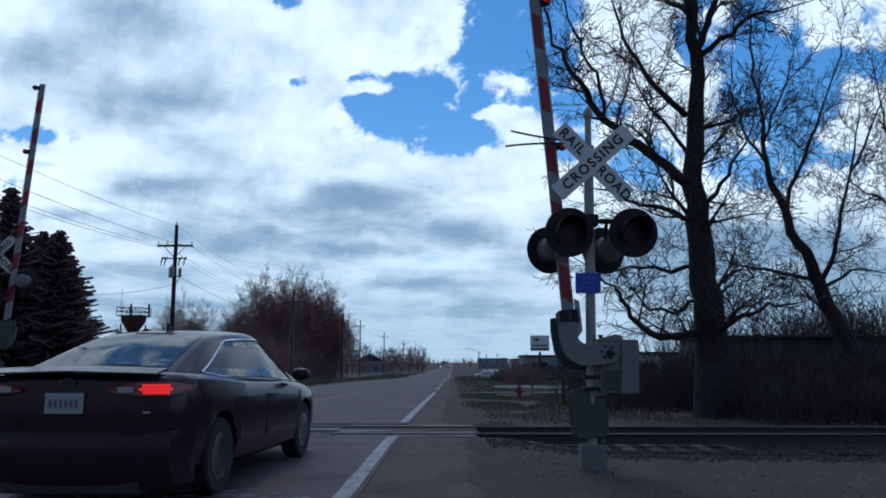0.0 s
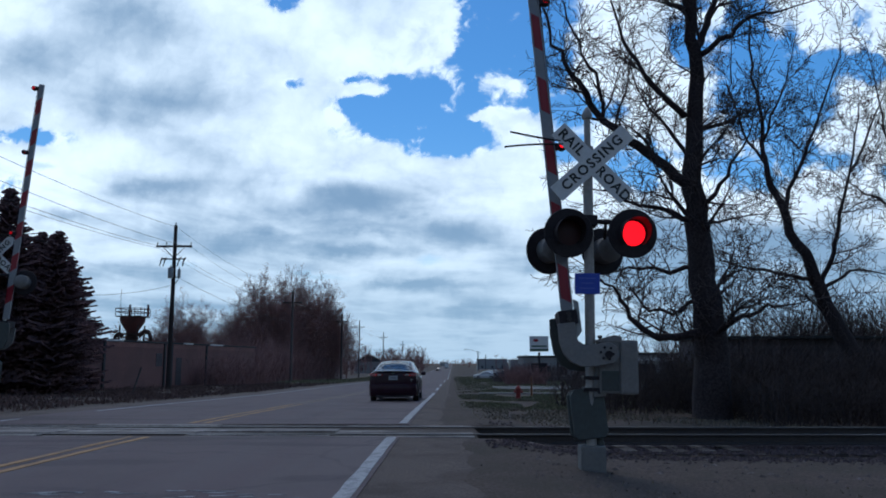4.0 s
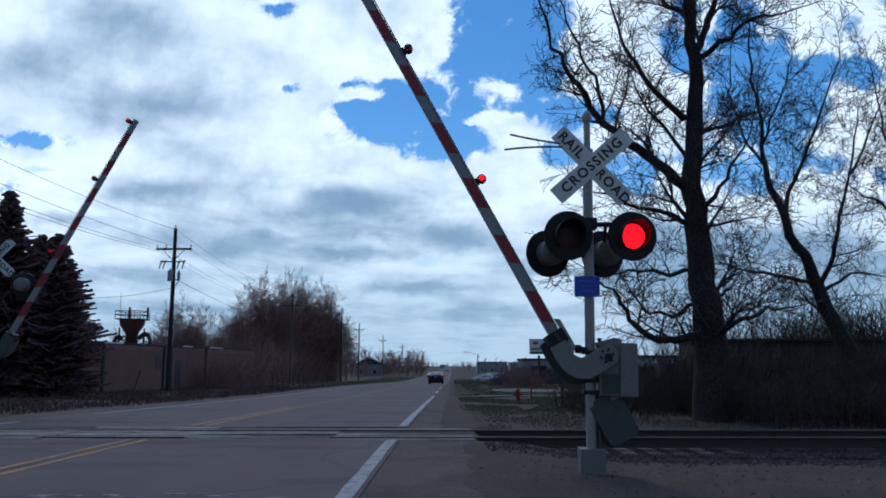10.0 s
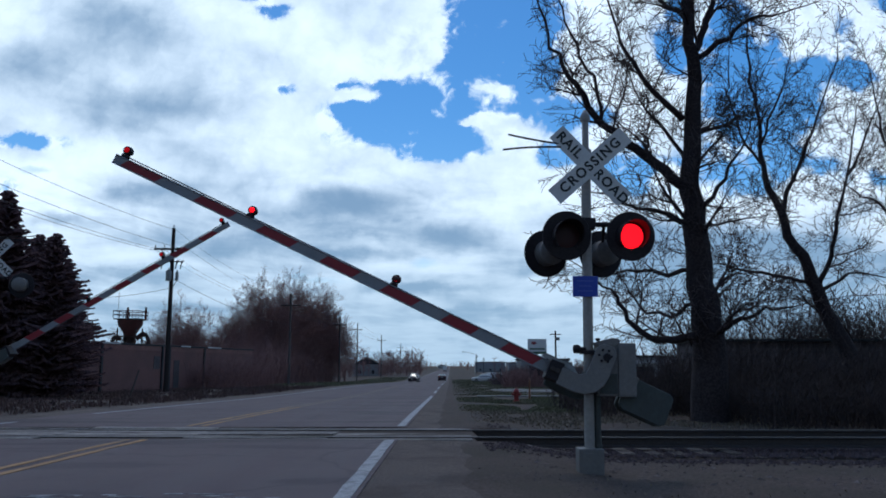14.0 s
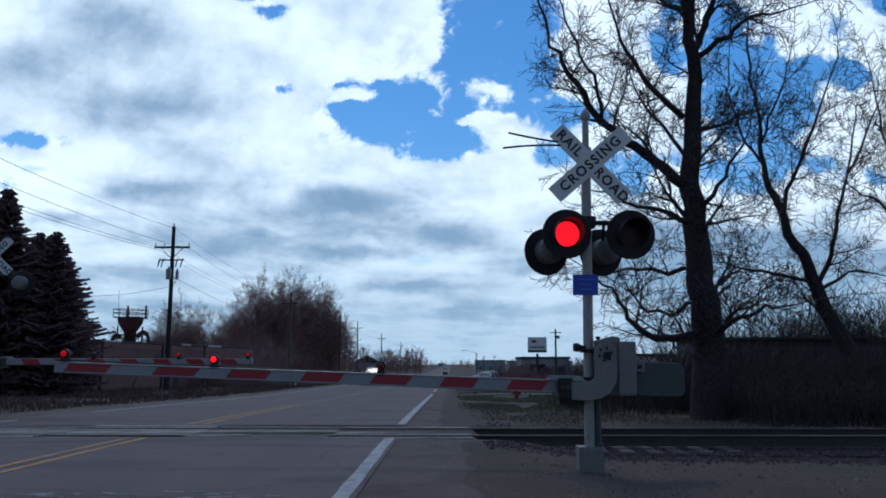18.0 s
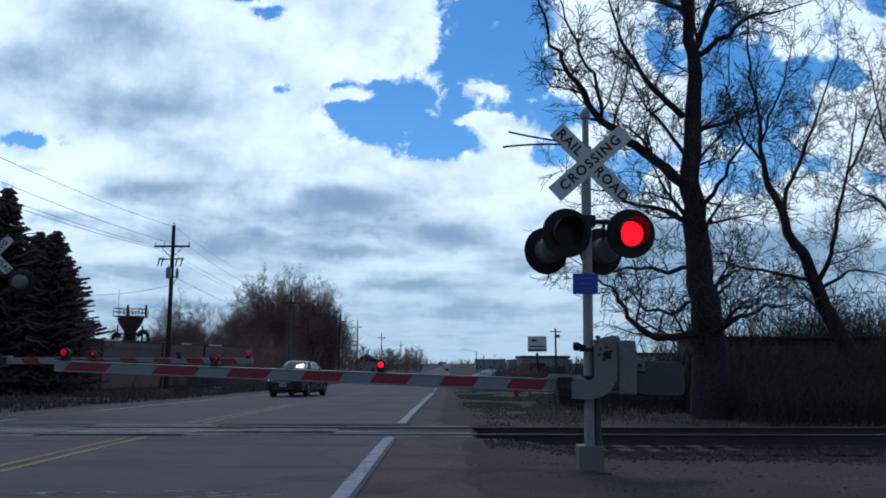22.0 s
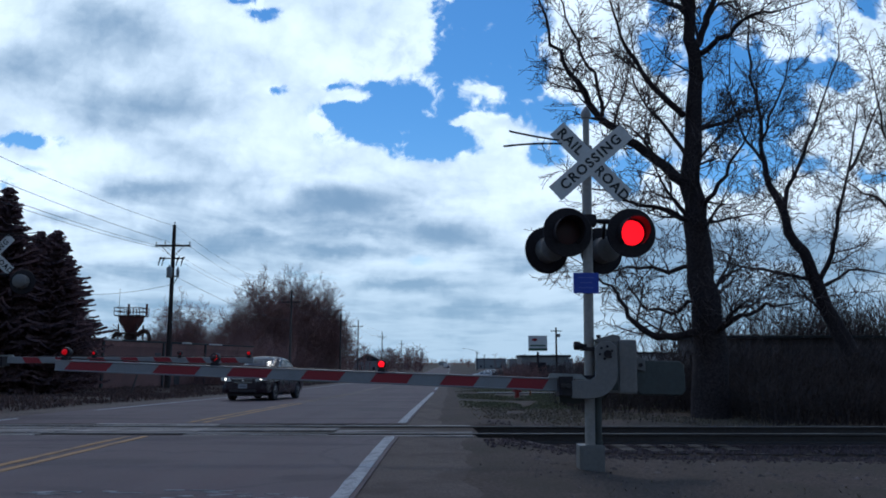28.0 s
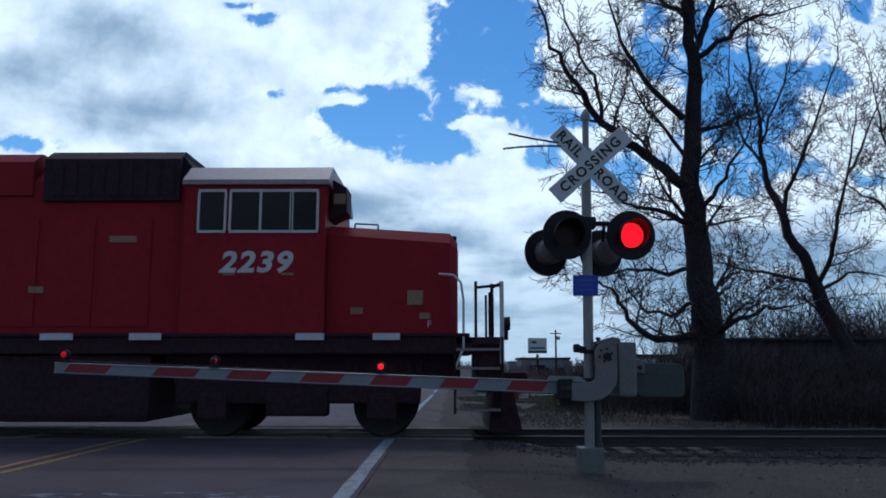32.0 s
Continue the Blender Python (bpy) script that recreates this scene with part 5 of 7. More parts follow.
def hopper():
    h = thing("storage_hopper", pose(-35.6, 88.0, -0.9), "rusty steel hopper tower with railed platform", "hopper")
    bm = B()
    lathe(bm, [(0.62, 5.5), (0.66, 5.55), (1.62, 6.75), (1.7, 7.25), (1.55, 7.3)], 18)
    part("funnel", bm, RED_RUST, h, "conical rust-red hopper", True)
    bm = B()
    lathe(bm, [(0.5, 4.3), (0.62, 4.4), (0.62, 5.45), (0.5, 5.5)], 14)
    part("feeder", bm, RUST, h, "dull steel feeder under the hopper", True)
    bm = B()
    box(bm, -1.75, 1.75, -1.7, 1.7, 7.31, 7.42, 0.02)
    part("platform", bm, RUST, h)
    for s in (-1, 1):
        for t in (-1, 1):
            bm = B()
            rod(bm, (s * 1.25, t * 1.2, 0), (s * 1.25, t * 1.2, 6.4), 0.12, n=8)
            part("leg", bm, RUST, h)
    for s in (-1, 1):
        bm = B()
        rod(bm, (-1.25, s * 1.2, 4.2), (1.25, s * 1.2, 5.4), 0.05, n=6)
        rod(bm, (1.25, s * 1.2, 4.2), (-1.25, s * 1.2, 5.4), 0.05, n=6)
        part("brace", bm, RUST, h)
    bm = B()
    box(bm, -1.4, 1.4, -1.3, 1.3, 5.4, 5.52, 0.02)
    part("deck", bm, RUST, h)
    for z in (7.85, 8.25):
        for a, b in (((-1.75, -1.7), (1.75, -1.7)), ((1.75, -1.7), (1.75, 1.7)), ((1.75, 1.7), (-1.75, 1.7)), ((-1.75, 1.7), (-1.75, -1.7))):
            bm = B()
            rod(bm, (*a, z), (*b, z), 0.045, n=6)
            part("rail", bm, RUST, h)
    for x in (-1.75, -0.9, 0, 0.9, 1.75):
        for y in (-1.7, 1.7):
            bm = B()
            rod(bm, (x, y, 7.4), (x, y, 8.27), 0.045, n=6)
            part("post", bm, RUST, h)
    for x in (-0.7, 1.85):
        bm = B()
        rod(bm, (x, 0.6, 7.4), (x, 0.6, 8.75), 0.16, 0.14, 10)
        part("vent_stack", bm, RED_RUST, h, "short rusty vent")
    for pts in (((1.1, 5.3), (1.9, 5.75), (2.5, 5.6), (2.8, 5.0), (2.85, 2.0)), ((-1.1, 5.2), (-1.7, 5.5), (-2.2, 5.1), (-2.25, 2.0))):
        bm = B()
        for (xa, za), (xb, zb) in zip(pts, pts[1:]):
            rod(bm, (xa, -0.4, za), (xb, -0.4, zb), 0.26, n=10)
        part("duct", bm, RUST, h, "bent duct", True)
    bm = B()
    rod(bm, (-1.9, 0.2, 7.3), (-1.9, 0.2, 10.4), 0.03, n=6)
    part("aerial", bm, RUST, h)
    return h


def dark_building():
    """Low dark boarded building behind the big tree."""
    b = thing("dark_shed", pose(9.1, 29.0, -0.6), "long low dark timber shed behind brush", "shed")
    bm = B()
    box(bm, 0.03, 30.0, 0.05, 3.2, 0, 2.82)
    part("wall", bm, DARK_BOARD, b)
    bm = B()
    box(bm, 0, 0.245, 0, 0.045, 0.03, 2.8, 0.004)
    bd = part("board", bm, DARK_BOARD, b)
    for i in range(1, 90):
        o = bd.copy()
        scene.collection.objects.link(o)
        o.matrix_basis = pose(i * 0.252, 0.006 * (i * 7 % 3), 0)
    bm = B()
    box(bm, -0.15, 30.2, -0.2, 3.4, 2.83, 2.93, 0.015)
    part("roof", bm, ROOF_DARK, b, "flat dark roof")
    c = thing("low_building", pose(13.3, 60.0, -0.6), "low grey building with white fascia beyond the trees", "building")
    bm = B()
    box(bm, 0, 5.0, 0, 8, 0, 2.3, 0.02)
    part("wall", bm, CLAD, c)
    bm = B()
    box(bm, -0.15, 5.2, -0.25, 8.2, 2.12, 2.4, 0.02)
    part("fascia", bm, TRIM_WHITE, c, "white roof fascia")
    for x in (0.6, 2.9):
        bm = B()
        box(bm, x, x + 1.3, -0.03, -0.004, 0.7, 1.9, 0.01)
        part("window", bm, BLACK_ENAMEL, c, "dark window")


long_building()
hopper().scale = (0.8, 0.8, 1.0)
dark_building()

# grove of bare trees on the far left roadside
seeds = [grove_tree(21, 15, 1.0), grove_tree(22, 14.5, 1.15), grove_tree(23, 14, 0.85), grove_tree(24, 14.5, 0.95)]
rng = random.Random(77)
spots = []
for i in range(26):
    u = i / 25
    spots.append((-32.0 + 9.2 * u + rng.uniform(-1, 0.6), 118 + 46 * u + rng.uniform(-5, 5), (0.84 + 0.38 * min(1, 3.0 * u)) * (1.0 - 0.3 * max(0, u - 0.7) / 0.3) * rng.uniform(0.92, 1.06)))
for i in range(6):
    spots.append((-38 + 1.6 * i + rng.uniform(-1, 1), 106 + rng.uniform(-4, 4), rng.uniform(0.5, 0.64)))
for i in range(5):
    spots.append((-33.5 + 1.15 * i + rng.uniform(-0.6, 0.6), 92 + rng.uniform(-4, 4), rng.uniform(0.56, 0.7)))
for i in range(6):
    spots.append((-58 + 3.2 * i, 118 + rng.uniform(-4, 4), rng.uniform(0.42, 0.55)))
for i, (x, y, s) in enumerate(spots):
    src = seeds[i % 4]
    o = src if i < 4 else copy_thing(src, pose(0, 0, 0))
    o.matrix_basis = pose(x, y, ground_z(x, y) - 0.1, 0, 0, rng.uniform(0, 360))
    o.scale = (s, s, s)
thicket("roadside_brush", -38, -23.0, 100, 165, 7.0, 3600, 5, GROVE_BARK, "dense leafless brown roadside brush", 0.035)
thicket("fence_brush", -36, -23.5, 78, 92, 4.6, 1300, 6, GROVE_BARK, "leafless brown brush beside a building", 0.03)
thicket("wall_brush", -21.6, -17.6, 66, 84, 3.4, 700, 16, GROVE_BARK, "leafless reddish brush against a brick wall", 0.022)
thicket("verge_weeds", -23.5, -13.0, 36, 62, 0.42, 700, 7, DEAD_GRASS, "dry brown weeds on the roadside bank", 0.012)
thicket("track_brush", 6.4, 22.0, 21.5, 28.4, 2.3, 4200, 8, BRUSH_TWIG, "tangled dark leafless brush along the railway", 0.014)
thicket("shed_brush", 10.0, 26.0, 30.5, 42.0, 4.7, 800, 9, TWIG, "tall leafless brush behind a shed", 0.02)
thicket("corner_brush", 14.0, 25.0, 32.5, 39.0, 5.3, 1300, 19, BRUSH_TWIG, "tall tangled brush behind the shed", 0.022)
thicket("rail_brush", 6.9, 18.0, 17.6, 21.6, 1.35, 2600, 18, BRUSH_TWIG, "dense dark leafless scrub right behind the track", 0.012)
thicket("trunk_brush", 3.4, 8.2, 21.5, 27.5, 1.5, 700, 10, BRUSH_TWIG, "low dark brush at the foot of a tree", 0.012)


def far_tree_line(name, x0, x1, y0, y1, h, count, seed, label):
    rng = random.Random(seed)
    vs, fs = [], []
    for i in range(count):
        x, y = rng.uniform(x0, x1), rng.uniform(y0, y1)
        hh = h * rng.uniform(0.5, 1.1)
        p = Vector((x, y, ground_z(x, y) - 0.3))
        tube(vs, fs, [p, p + Vector((0, 0, hh * 0.5)), p + Vector((rng.gauss(0, 0.4), 0, hh))], [0.1, 0.08, 0.03], 3)
        for c in range(34):
            q = p + Vector((0, 0, hh * rng.uniform(0.12, 0.95)))
            e = Vector((rng.gauss(0, 1), rng.gauss(0, 0.6), rng.uniform(0.4, 1.3))).normalized() * hh * rng.uniform(0.12, 0.32)
            tube(vs, fs, [q, q + e], [0.07, 0.03], 3)
    return tagged(new(name, mesh_of(name, vs, fs, GROVE_BARK)), label, "trees", kind="stuff")


far_tree_line("far_woods_left", -60, -22, 240, 330, 9, 60, 31, "distant bare trees along the road")
far_tree_line("far_woods_left", -75, -16, 420, 620, 11, 70, 32, "distant bare trees along the road")
far_tree_line("far_woods_road", -27, -11, 285, 330, 10, 46, 37, "distant bare trees along the road")
far_tree_line("far_woods_right", 12, 110, 420, 700, 8, 90, 33, "distant bare trees beyond a car park")
far_tree_line("far_woods_ahead", -220, 220, 800, 1200, 8, 420, 34, "far woods on the horizon")
far_tree_line("far_woods_side", -420, -80, 170, 420, 10, 160, 35, "far bare woods behind buildings")
far_tree_line("far_woods_side", 40, 260, 120, 380, 8, 160, 36, "far bare woods beyond the sheds")
thicket("lot_shrubs", 6.5, 13.5, 92, 104, 2.6, 300, 12, TWIG, "brown shrubs beside a car park", 0.03)
thicket("yard_brush", 4.6, 9.6, 84, 92, 1.9, 420, 15, TWIG, "low brown brush along a yard", 0.022)
thicket("sign_shrubs", 10.0, 13.0, 66, 72, 2.6, 160, 13, TWIG, "brown shrub beside a sign", 0.025)


def grass_patch(name, x0, x1, y0, y1, count, h, seed, label, material=None, broad=1.0):
    rng = random.Random(seed)
    vs, fs = [], []
    for i in range(count):
        x, y = rng.uniform(x0, x1), rng.uniform(y0, y1)
        if noise.noise((x * 0.5, y * 0.3, seed)) < -0.12:
            continue
        if rng.random() > 0.1 + min(x - x0, x1 - x, 0.5 * (y - y0), 0.5 * (y1 - y)) / 1.3:
            continue
        z = ground_z(x, y) - 0.01
        az = rng.uniform(0, 6.28)
        w = rng.uniform(0.008, 0.02) * broad
        hh = h * rng.uniform(0.5, 1.3)
        c, s = math.cos(az), math.sin(az)
        lx, ly = rng.gauss(0, 0.4) * hh, rng.gauss(0, 0.4) * hh
        k = len(vs)
        vs += [Vector((x - w * c, y - w * s, z)), Vector((x + w * c, y + w * s, z)), Vector((x + lx, y + ly, z + hh))]
        fs.append((k, k + 1, k + 2))
    return tagged(new(name, mesh_of(name, vs, fs, material or GRASS)), label, "grass", kind="stuff")


grass_patch("verge_grass", 0.25, 11.0, 23, 41.4, 60000, 0.07, 3, "thin green spring grass on the verge", LAWN, 1.3)
grass_patch("verge_grass", 0.2, 12, 43.2, 80, 26000, 0.09, 4, "thin green spring grass on the verge", LAWN, 1.6)
grass_patch("far_verge_grass", 0.3, 22, 80, 210, 30000, 0.16, 8, "thin spring grass along the far verge", LAWN, 4.0)
grass_patch("far_bank_grass", -22, -11.3, 80, 260, 16000, 0.2, 9, "dry grass along the far bank", LAWN, 4.0)
grass_patch("bank_grass", -30, -11.0, 22, 80, 46000, 0.16, 5, "dry reddish-brown grass on the left bank", DEAD_GRASS, 2.0)
thicket("trackside_weeds", 2.6, 16.0, 18.0, 21.5, 0.22, 400, 14, WEED, "dry dark weeds beside the railway track", 0.008)
grass_patch("trackside_grass", 0.5, 9.5, 16.6, 24.5, 15000, 0.055, 7, "dull patchy grass beside the track", GRASS, 1.4)
grass_patch("foreground_weeds", 1.5, 5.5, 6.6, 9.5, 500, 0.04, 6, "sparse dry weeds on packed dirt")


def ballast():
    rng = random.Random(9)
    vs, fs = [], []
    for i in range(15000):
        x = rng.uniform(0.5, 13.5)
        y = TRACK_Y + rng.gauss(0, 1.25) - 0.4
        if not 11.0 < y < 17.2:
            continue
        r = rng.uniform(0.016, 0.042)
        z = -0.055 if abs(y - TRACK_Y) < 1.6 else ground_z(x, y) + r * 0.2
        k = len(vs)
        a = rng.uniform(0, 6.28)
        for j in range(4):
            g = a + j * 1.57 + rng.uniform(-0.4, 0.4)
            vs.append(Vector((x + r * math.cos(g), y + r * math.sin(g), z + rng.uniform(-0.3, 0.3) * r)))
        vs.append(Vector((x + rng.uniform(-0.3, 0.3) * r, y, z + r * rng.uniform(0.6, 1.0))))
        fs += [(k, k + 1, k + 4), (k + 1, k + 2, k + 4), (k + 2, k + 3, k + 4), (k + 3, k, k + 4)]
    tagged(new("track_ballast", mesh_of("track_ballast", vs, fs, BALLAST)), "dark crushed stone ballast along the rails", "gravel", kind="stuff")
    vs, fs = [], []
    for i in range(900):
        x, y = rng.uniform(0.2, 9.0), rng.uniform(5.0, 12.2)
        if x < ROAD_R and rng.random() < 0.8:
            continue
        r = rng.uniform(0.006, 0.022) * (1.7 if rng.random() < 0.05 else 1)
        z = ground_z(x, y) if x > ROAD_R + 0.1 else road_z(y) - 0.008
        k = len(vs)
        a = rng.uniform(0, 6.28)
        for j in range(4):
            g = a + j * 1.57
            vs.append(Vector((x + r * math.cos(g), y + r * math.sin(g), z - 0.003)))
        vs.append(Vector((x, y, z + r * 0.8)))
        fs += [(k, k + 1, k + 4), (k + 1, k + 2, k + 4), (k + 2, k + 3, k + 4), (k + 3, k, k + 4)]
    for i in range(260):
        x, y = rng.uniform(0.9, 12.0), rng.uniform(9.2, 12.9)
        r = rng.uniform(0.02, 0.055)
        z, a, k = ground_z(x, y), rng.uniform(0, 6.28), len(vs)
        for j in range(4):
            g = a + j * 1.57 + rng.uniform(-0.3, 0.3)
            vs.append(Vector((x + r * math.cos(g) * 1.4, y + r * math.sin(g), z - 0.004)))
        vs.append(Vector((x + rng.uniform(-0.3, 0.3) * r, y, z + r * rng.uniform(0.3, 0.7))))
        fs += [(k, k + 1, k + 4), (k + 1, k + 2, k + 4), (k + 2, k + 3, k + 4), (k + 3, k, k + 4)]
    tagged(new("loose_gravel", mesh_of("loose_gravel", vs, fs, CHIPS)), "loose grey pebbles on packed dirt", "gravel", kind="stuff")


ballast()


def hydrant():
    h = thing("fire_hydrant", pose(0, 0, 0), "red cast-iron fire hydrant on the grass verge", "hydrant")
    bm = B()
    lathe(bm, [(0.13, -0.05), (0.13, 0.05), (0.1, 0.06), (0.09, 0.36), (0.125, 0.38), (0.125, 0.42), (0.105, 0.47), (0.06, 0.54), (0.03, 0.56), (0.03, 0.6), (0.001, 0.605)], 16)
    part("barrel", bm, HYDRANT_RED, h, "", True)
    for s in (-1, 1):
        bm = B()
        rod(bm, (s * 0.08, 0, 0.31), (s * 0.19, 0, 0.31), 0.05, 0.055, 10)
        part("nozzle", bm, HYDRANT_RED, h)
    return h


def marker_post(h, lean, label):
    m = thing("marker_post", pose(0, 0, 0), label, "marker post", "marker posts")
    bm = B()
    rod(bm, (0, 0, -0.1), (lean, 0, h), 0.045, 0.045, 10)
    part("post", bm, GREY_POLE if lean else YELLOW, m, "", True)
    bm = B()
    rod(bm, (lean * 0.97, 0, h * 0.98), (lean * 1.05, 0, h * 1.06), 0.05, 0.03, 10)
    part("cap", bm, GREY_POLE if lean else YELLOW, m, "", True)
    return m


place(hydrant(), 2.75, 33.5)
place(marker_post(0.85, 0.0, "short faded orange marker post in the grass"), 3.6, 36.5)
place(marker_post(0.6, 0.0, "short faded orange marker post in the grass"), 5.2, 38.0)
guy = marker_post(1.35, 0.42, "leaning weathered grey post beside the road")
place(guy, -16.05, 40.0)


def billboard():
    b = thing("roadside_sign", pose(0, 0, 0), "white and green business sign on a pole", "sign")
    bm = B()
    rod(bm, (0, 0, -0.3), (0, 0, 2.9), 0.11, n=12)
    part("pole", bm, BLACK_ENAMEL, b, "dark steel pole", True)
    bm = B()
    box(bm, -0.87, 0.87, -0.12, 0.12, 3.0, 4.42, 0.03)
    p = part("panel", bm, SIGN_WHITE, b, "white sign panel")
    bm = B()
    box(bm, -0.84, 0.84, -0.126, -0.1205, 3.04, 3.24)
    part("lower_band", bm, GREEN_SIGN, p, "dark green band")
    bm = B()
    plate(bm, [(-0.35, 3.98), (-0.05, 3.88), (0.25, 4.0), (0.1, 4.15), (-0.2, 4.15)], 0.004, pose(-0.25, -0.127, 0))
    part("emblem", bm, RED_TAPE, p, "red and orange emblem shape")
    bm = B()
    box(bm, -0.7, 0.7, -0.126, -0.1205, 3.42, 3.56)
    part("text_bar", bm, GREEN_SIGN, p, "unreadable green print")
    bm = B()
    box(bm, -0.75, 0.75, -0.1, 0.1, 0.9, 1.95, 0.03)
    part("lower_panel", bm, BLACK_ENAMEL, b, "dark lower display board")
    return b


place(billboard(), 8.05, 74.0)


def street_light(side):
    s = thing("street_lamp", pose(0, 0, 0), "tall roadside street lamp with long arm", "street lamp", "street lamps")
    bm = B()
    rod(bm, (0, 0, -0.3), (0, 0, 8.6), 0.14, 0.09, 10)
    part("pole", bm, GALV, s, "", True)
    bm = B()
    prev = None
    for i in range(7):
        u = i / 6
        p = Vector((side * 5.2 * u, 0, 8.4 + 1.1 * math.sin(u * 1.5)))
        if prev is not None:
            rod(bm, prev, p, 0.06, n=6)
        prev = p
    part("arm", bm, GALV, s, "", True)
    bm = B()
    box(bm, side * 5.2 - 0.5, side * 5.2 + 0.5, -0.2, 0.2, 9.35, 9.55, 0.06)
    part("lamp_head", bm, GALV, s)
    return s


place(street_light(-1), 10.5, 330.0)


def plain_post_pole(h):
    s = thing("utility_pole", pose(0, 0, 0), "slim wooden pole with small crossarm", "utility pole", "utility poles")
    bm = B()
    rod(bm, (0, 0, -0.3), (0, 0, h), 0.15, 0.1, 10)
    part("pole", bm, POLE_WOOD, s, "", True)
    bm = B()
    box(bm, -0.7, 0.7, -0.14, -0.08, h - 0.5, h - 0.38, 0.01)
    part("crossarm", bm, POLE_WOOD, s)
    bm = B()
    box(bm, 0.1, 0.5, -0.2, 0.1, h - 1.2, h - 0.8, 0.03)
    part("transformer", bm, GALV, s)
    return s


place(plain_post_pole(6.6), 13.2, 100.0)
place(plain_post_pole(9), 12.5, 380.0)
place(plain_post_pole(8), 17.5, 420.0)
place(plain_post_pole(6.5), 24.0, 260.0)


def far_block(x, y, w, d, h, mt, label, windows=0, gable=False):
    b = thing("far_building", pose(x, y, ground_z(x, y) - 0.1), label, "building", "far buildings")
    bm = B()
    box(bm, 0, w, 0, d, 0, h)
    part("wall", bm, mt, b)
    bm = B()
    if gable:
        plate(bm, [(-0.3, h), (w + 0.3, h), (w * 0.5, h + w * 0.28)], d + 0.6, pose(0, -0.3, 0))
    else:
        box(bm, -0.2, w + 0.2, -0.2, d + 0.2, h + 0.005, h + 0.3)
    part("roof", bm, ROOF_DARK, b)
    for i in range(windows):
        bm = B()
        u = (i + 0.5) / windows
        box(bm, w * u - 0.5, w * u + 0.5, -0.04, -0.004, 0.9, 2.2)
        part("window", bm, BLACK_ENAMEL, b)
    return b


far_block(-40, 196, 11, 8, 4.2, CLAD, "pale house with pitched roof behind roadside trees", 3, True)
far_block(-36.5, 300, 10, 9, 4.4, CLAD, "distant grey house with pitched roof", 2, True)
far_block(10.5, 118, 7, 9, 3.4, CLAD, "low pale commercial building beyond a car park", 3)
far_block(20.5, 108, 16, 10, 3.6, CLAD, "low white workshop building", 4)
far_block(24, 330, 26, 14, 5, CLAD, "distant long grey warehouse building", 4)
far_block(15, 480, 18, 14, 6, CLAD, "distant pale flat-roofed warehouse", 3)
far_block(-14, 900, 9, 8, 4, CLAD, "far pale building beside the road", 2)
# pavements and a car park apron
strip_x = [(1.4, 9.0, 41.5, 43.0), (3.0, 26.0, 52, 62)]
for i, (x0, x1, y0, y1) in enumerate(strip_x):
    vs, fs = [], []
    nx, ny = 24, 4
    for j in range(ny + 1):
        for k in range(nx + 1):
            x, y = x0 + (x1 - x0) * k / nx, y0 + (y1 - y0) * j / ny
            vs.append((x, y, ground_z(x, y) + 0.05))
    for j in range(ny):
        for k in range(nx):
            a = j * (nx + 1) + k
            fs.append((a, a + 1, a + nx + 2, a + nx + 1))
    bmx = B()
    me = mesh_of("pavement", vs, fs, CONCRETE)
    bmx.from_mesh(me)
    bmesh.ops.solidify(bmx, geom=bmx.faces[:], thickness=0.08)
    bmx.to_mesh(me)
    bmx.free()
    tagged(new("pavement", me), "pale concrete pavement strip across the verge", "pavement", kind="structure")


# ---- vehicles ----
CAR_BLACK = surface("black_car_paint", (0.032, 0.014, 0.022), 0.2, 0.0, 4, 0.1, 0.1, 3, 0, coat=0.12, gloss=0.12)
CAR_SILVER = surface("bronze_grey_paint", (0.027, 0.016, 0.023), 0.26, 0.0, 4, 0.1, 0.15, 3, 0, coat=0.0, gloss=0.2)
CAR_RED = surface("dull_red_paint", (0.14, 0.012, 0.012), 0.3, 0.1, 60, 0.1, 0.15, 3, 0, coat=0.5)
CAR_WHITE = surface("white_car_paint", (0.6, 0.6, 0.6), 0.3, 0.0, 60, 0.05, 0.1, 3, 0, coat=0.5)
TINT = surface("tinted_glass", (0.006, 0.008, 0.011), 0.03, 0.0, 2, 0.1, 0.05, 3, 0, coat=0.6, gloss=1.0)
RUBBER = surface("tyre_rubber", (0.022, 0.02, 0.023), 0.9, 0, 60, 0.2, 0.3, 5, 0.2)
ALLOY = surface("alloy_wheel", (0.5, 0.48, 0.5), 0.35, 0.3, 60, 0.1, 0.2, 5, 0)
CHROME = surface("chrome_trim", (0.6, 0.6, 0.62), 0.15, 1.0, 60, 0.05, 0.1, 5, 0)
BLACK_PLASTIC = surface("black_plastic", (0.02, 0.016, 0.02), 0.6, 0, 60, 0.2, 0.1, 5, 0.05)
TAIL_RED = surface("tail_lens_red", (0.16, 0.008, 0.01), 0.15, 0, 60, 0.1, 0.1, 5, 0, coat=0.5)
TAIL_CLEAR = surface("tail_lens_clear", (0.26, 0.12, 0.13), 0.2, 0, 60, 0.1, 0.1, 5, 0, coat=0.3)
TAIL_GLOW = glow("tail_lamp_lit", (0.95, 0.03, 0.03), 0.7)
HEAD_GLOW = glow("head_lamp_lit", (1.0, 0.95, 0.85), 3.0)
PLATE_WHITE = surface("plate_white", (0.3, 0.31, 0.33), 0.5, 0, 60, 0.05, 0.1, 5, 0)
PLATE_INK = surface("plate_ink", (0.09, 0.1, 0.13), 0.5, 0, 60, 0.05, 0.1, 5, 0)
WHEELS = []     # (wheel, rest pose, the thing it rolls under)


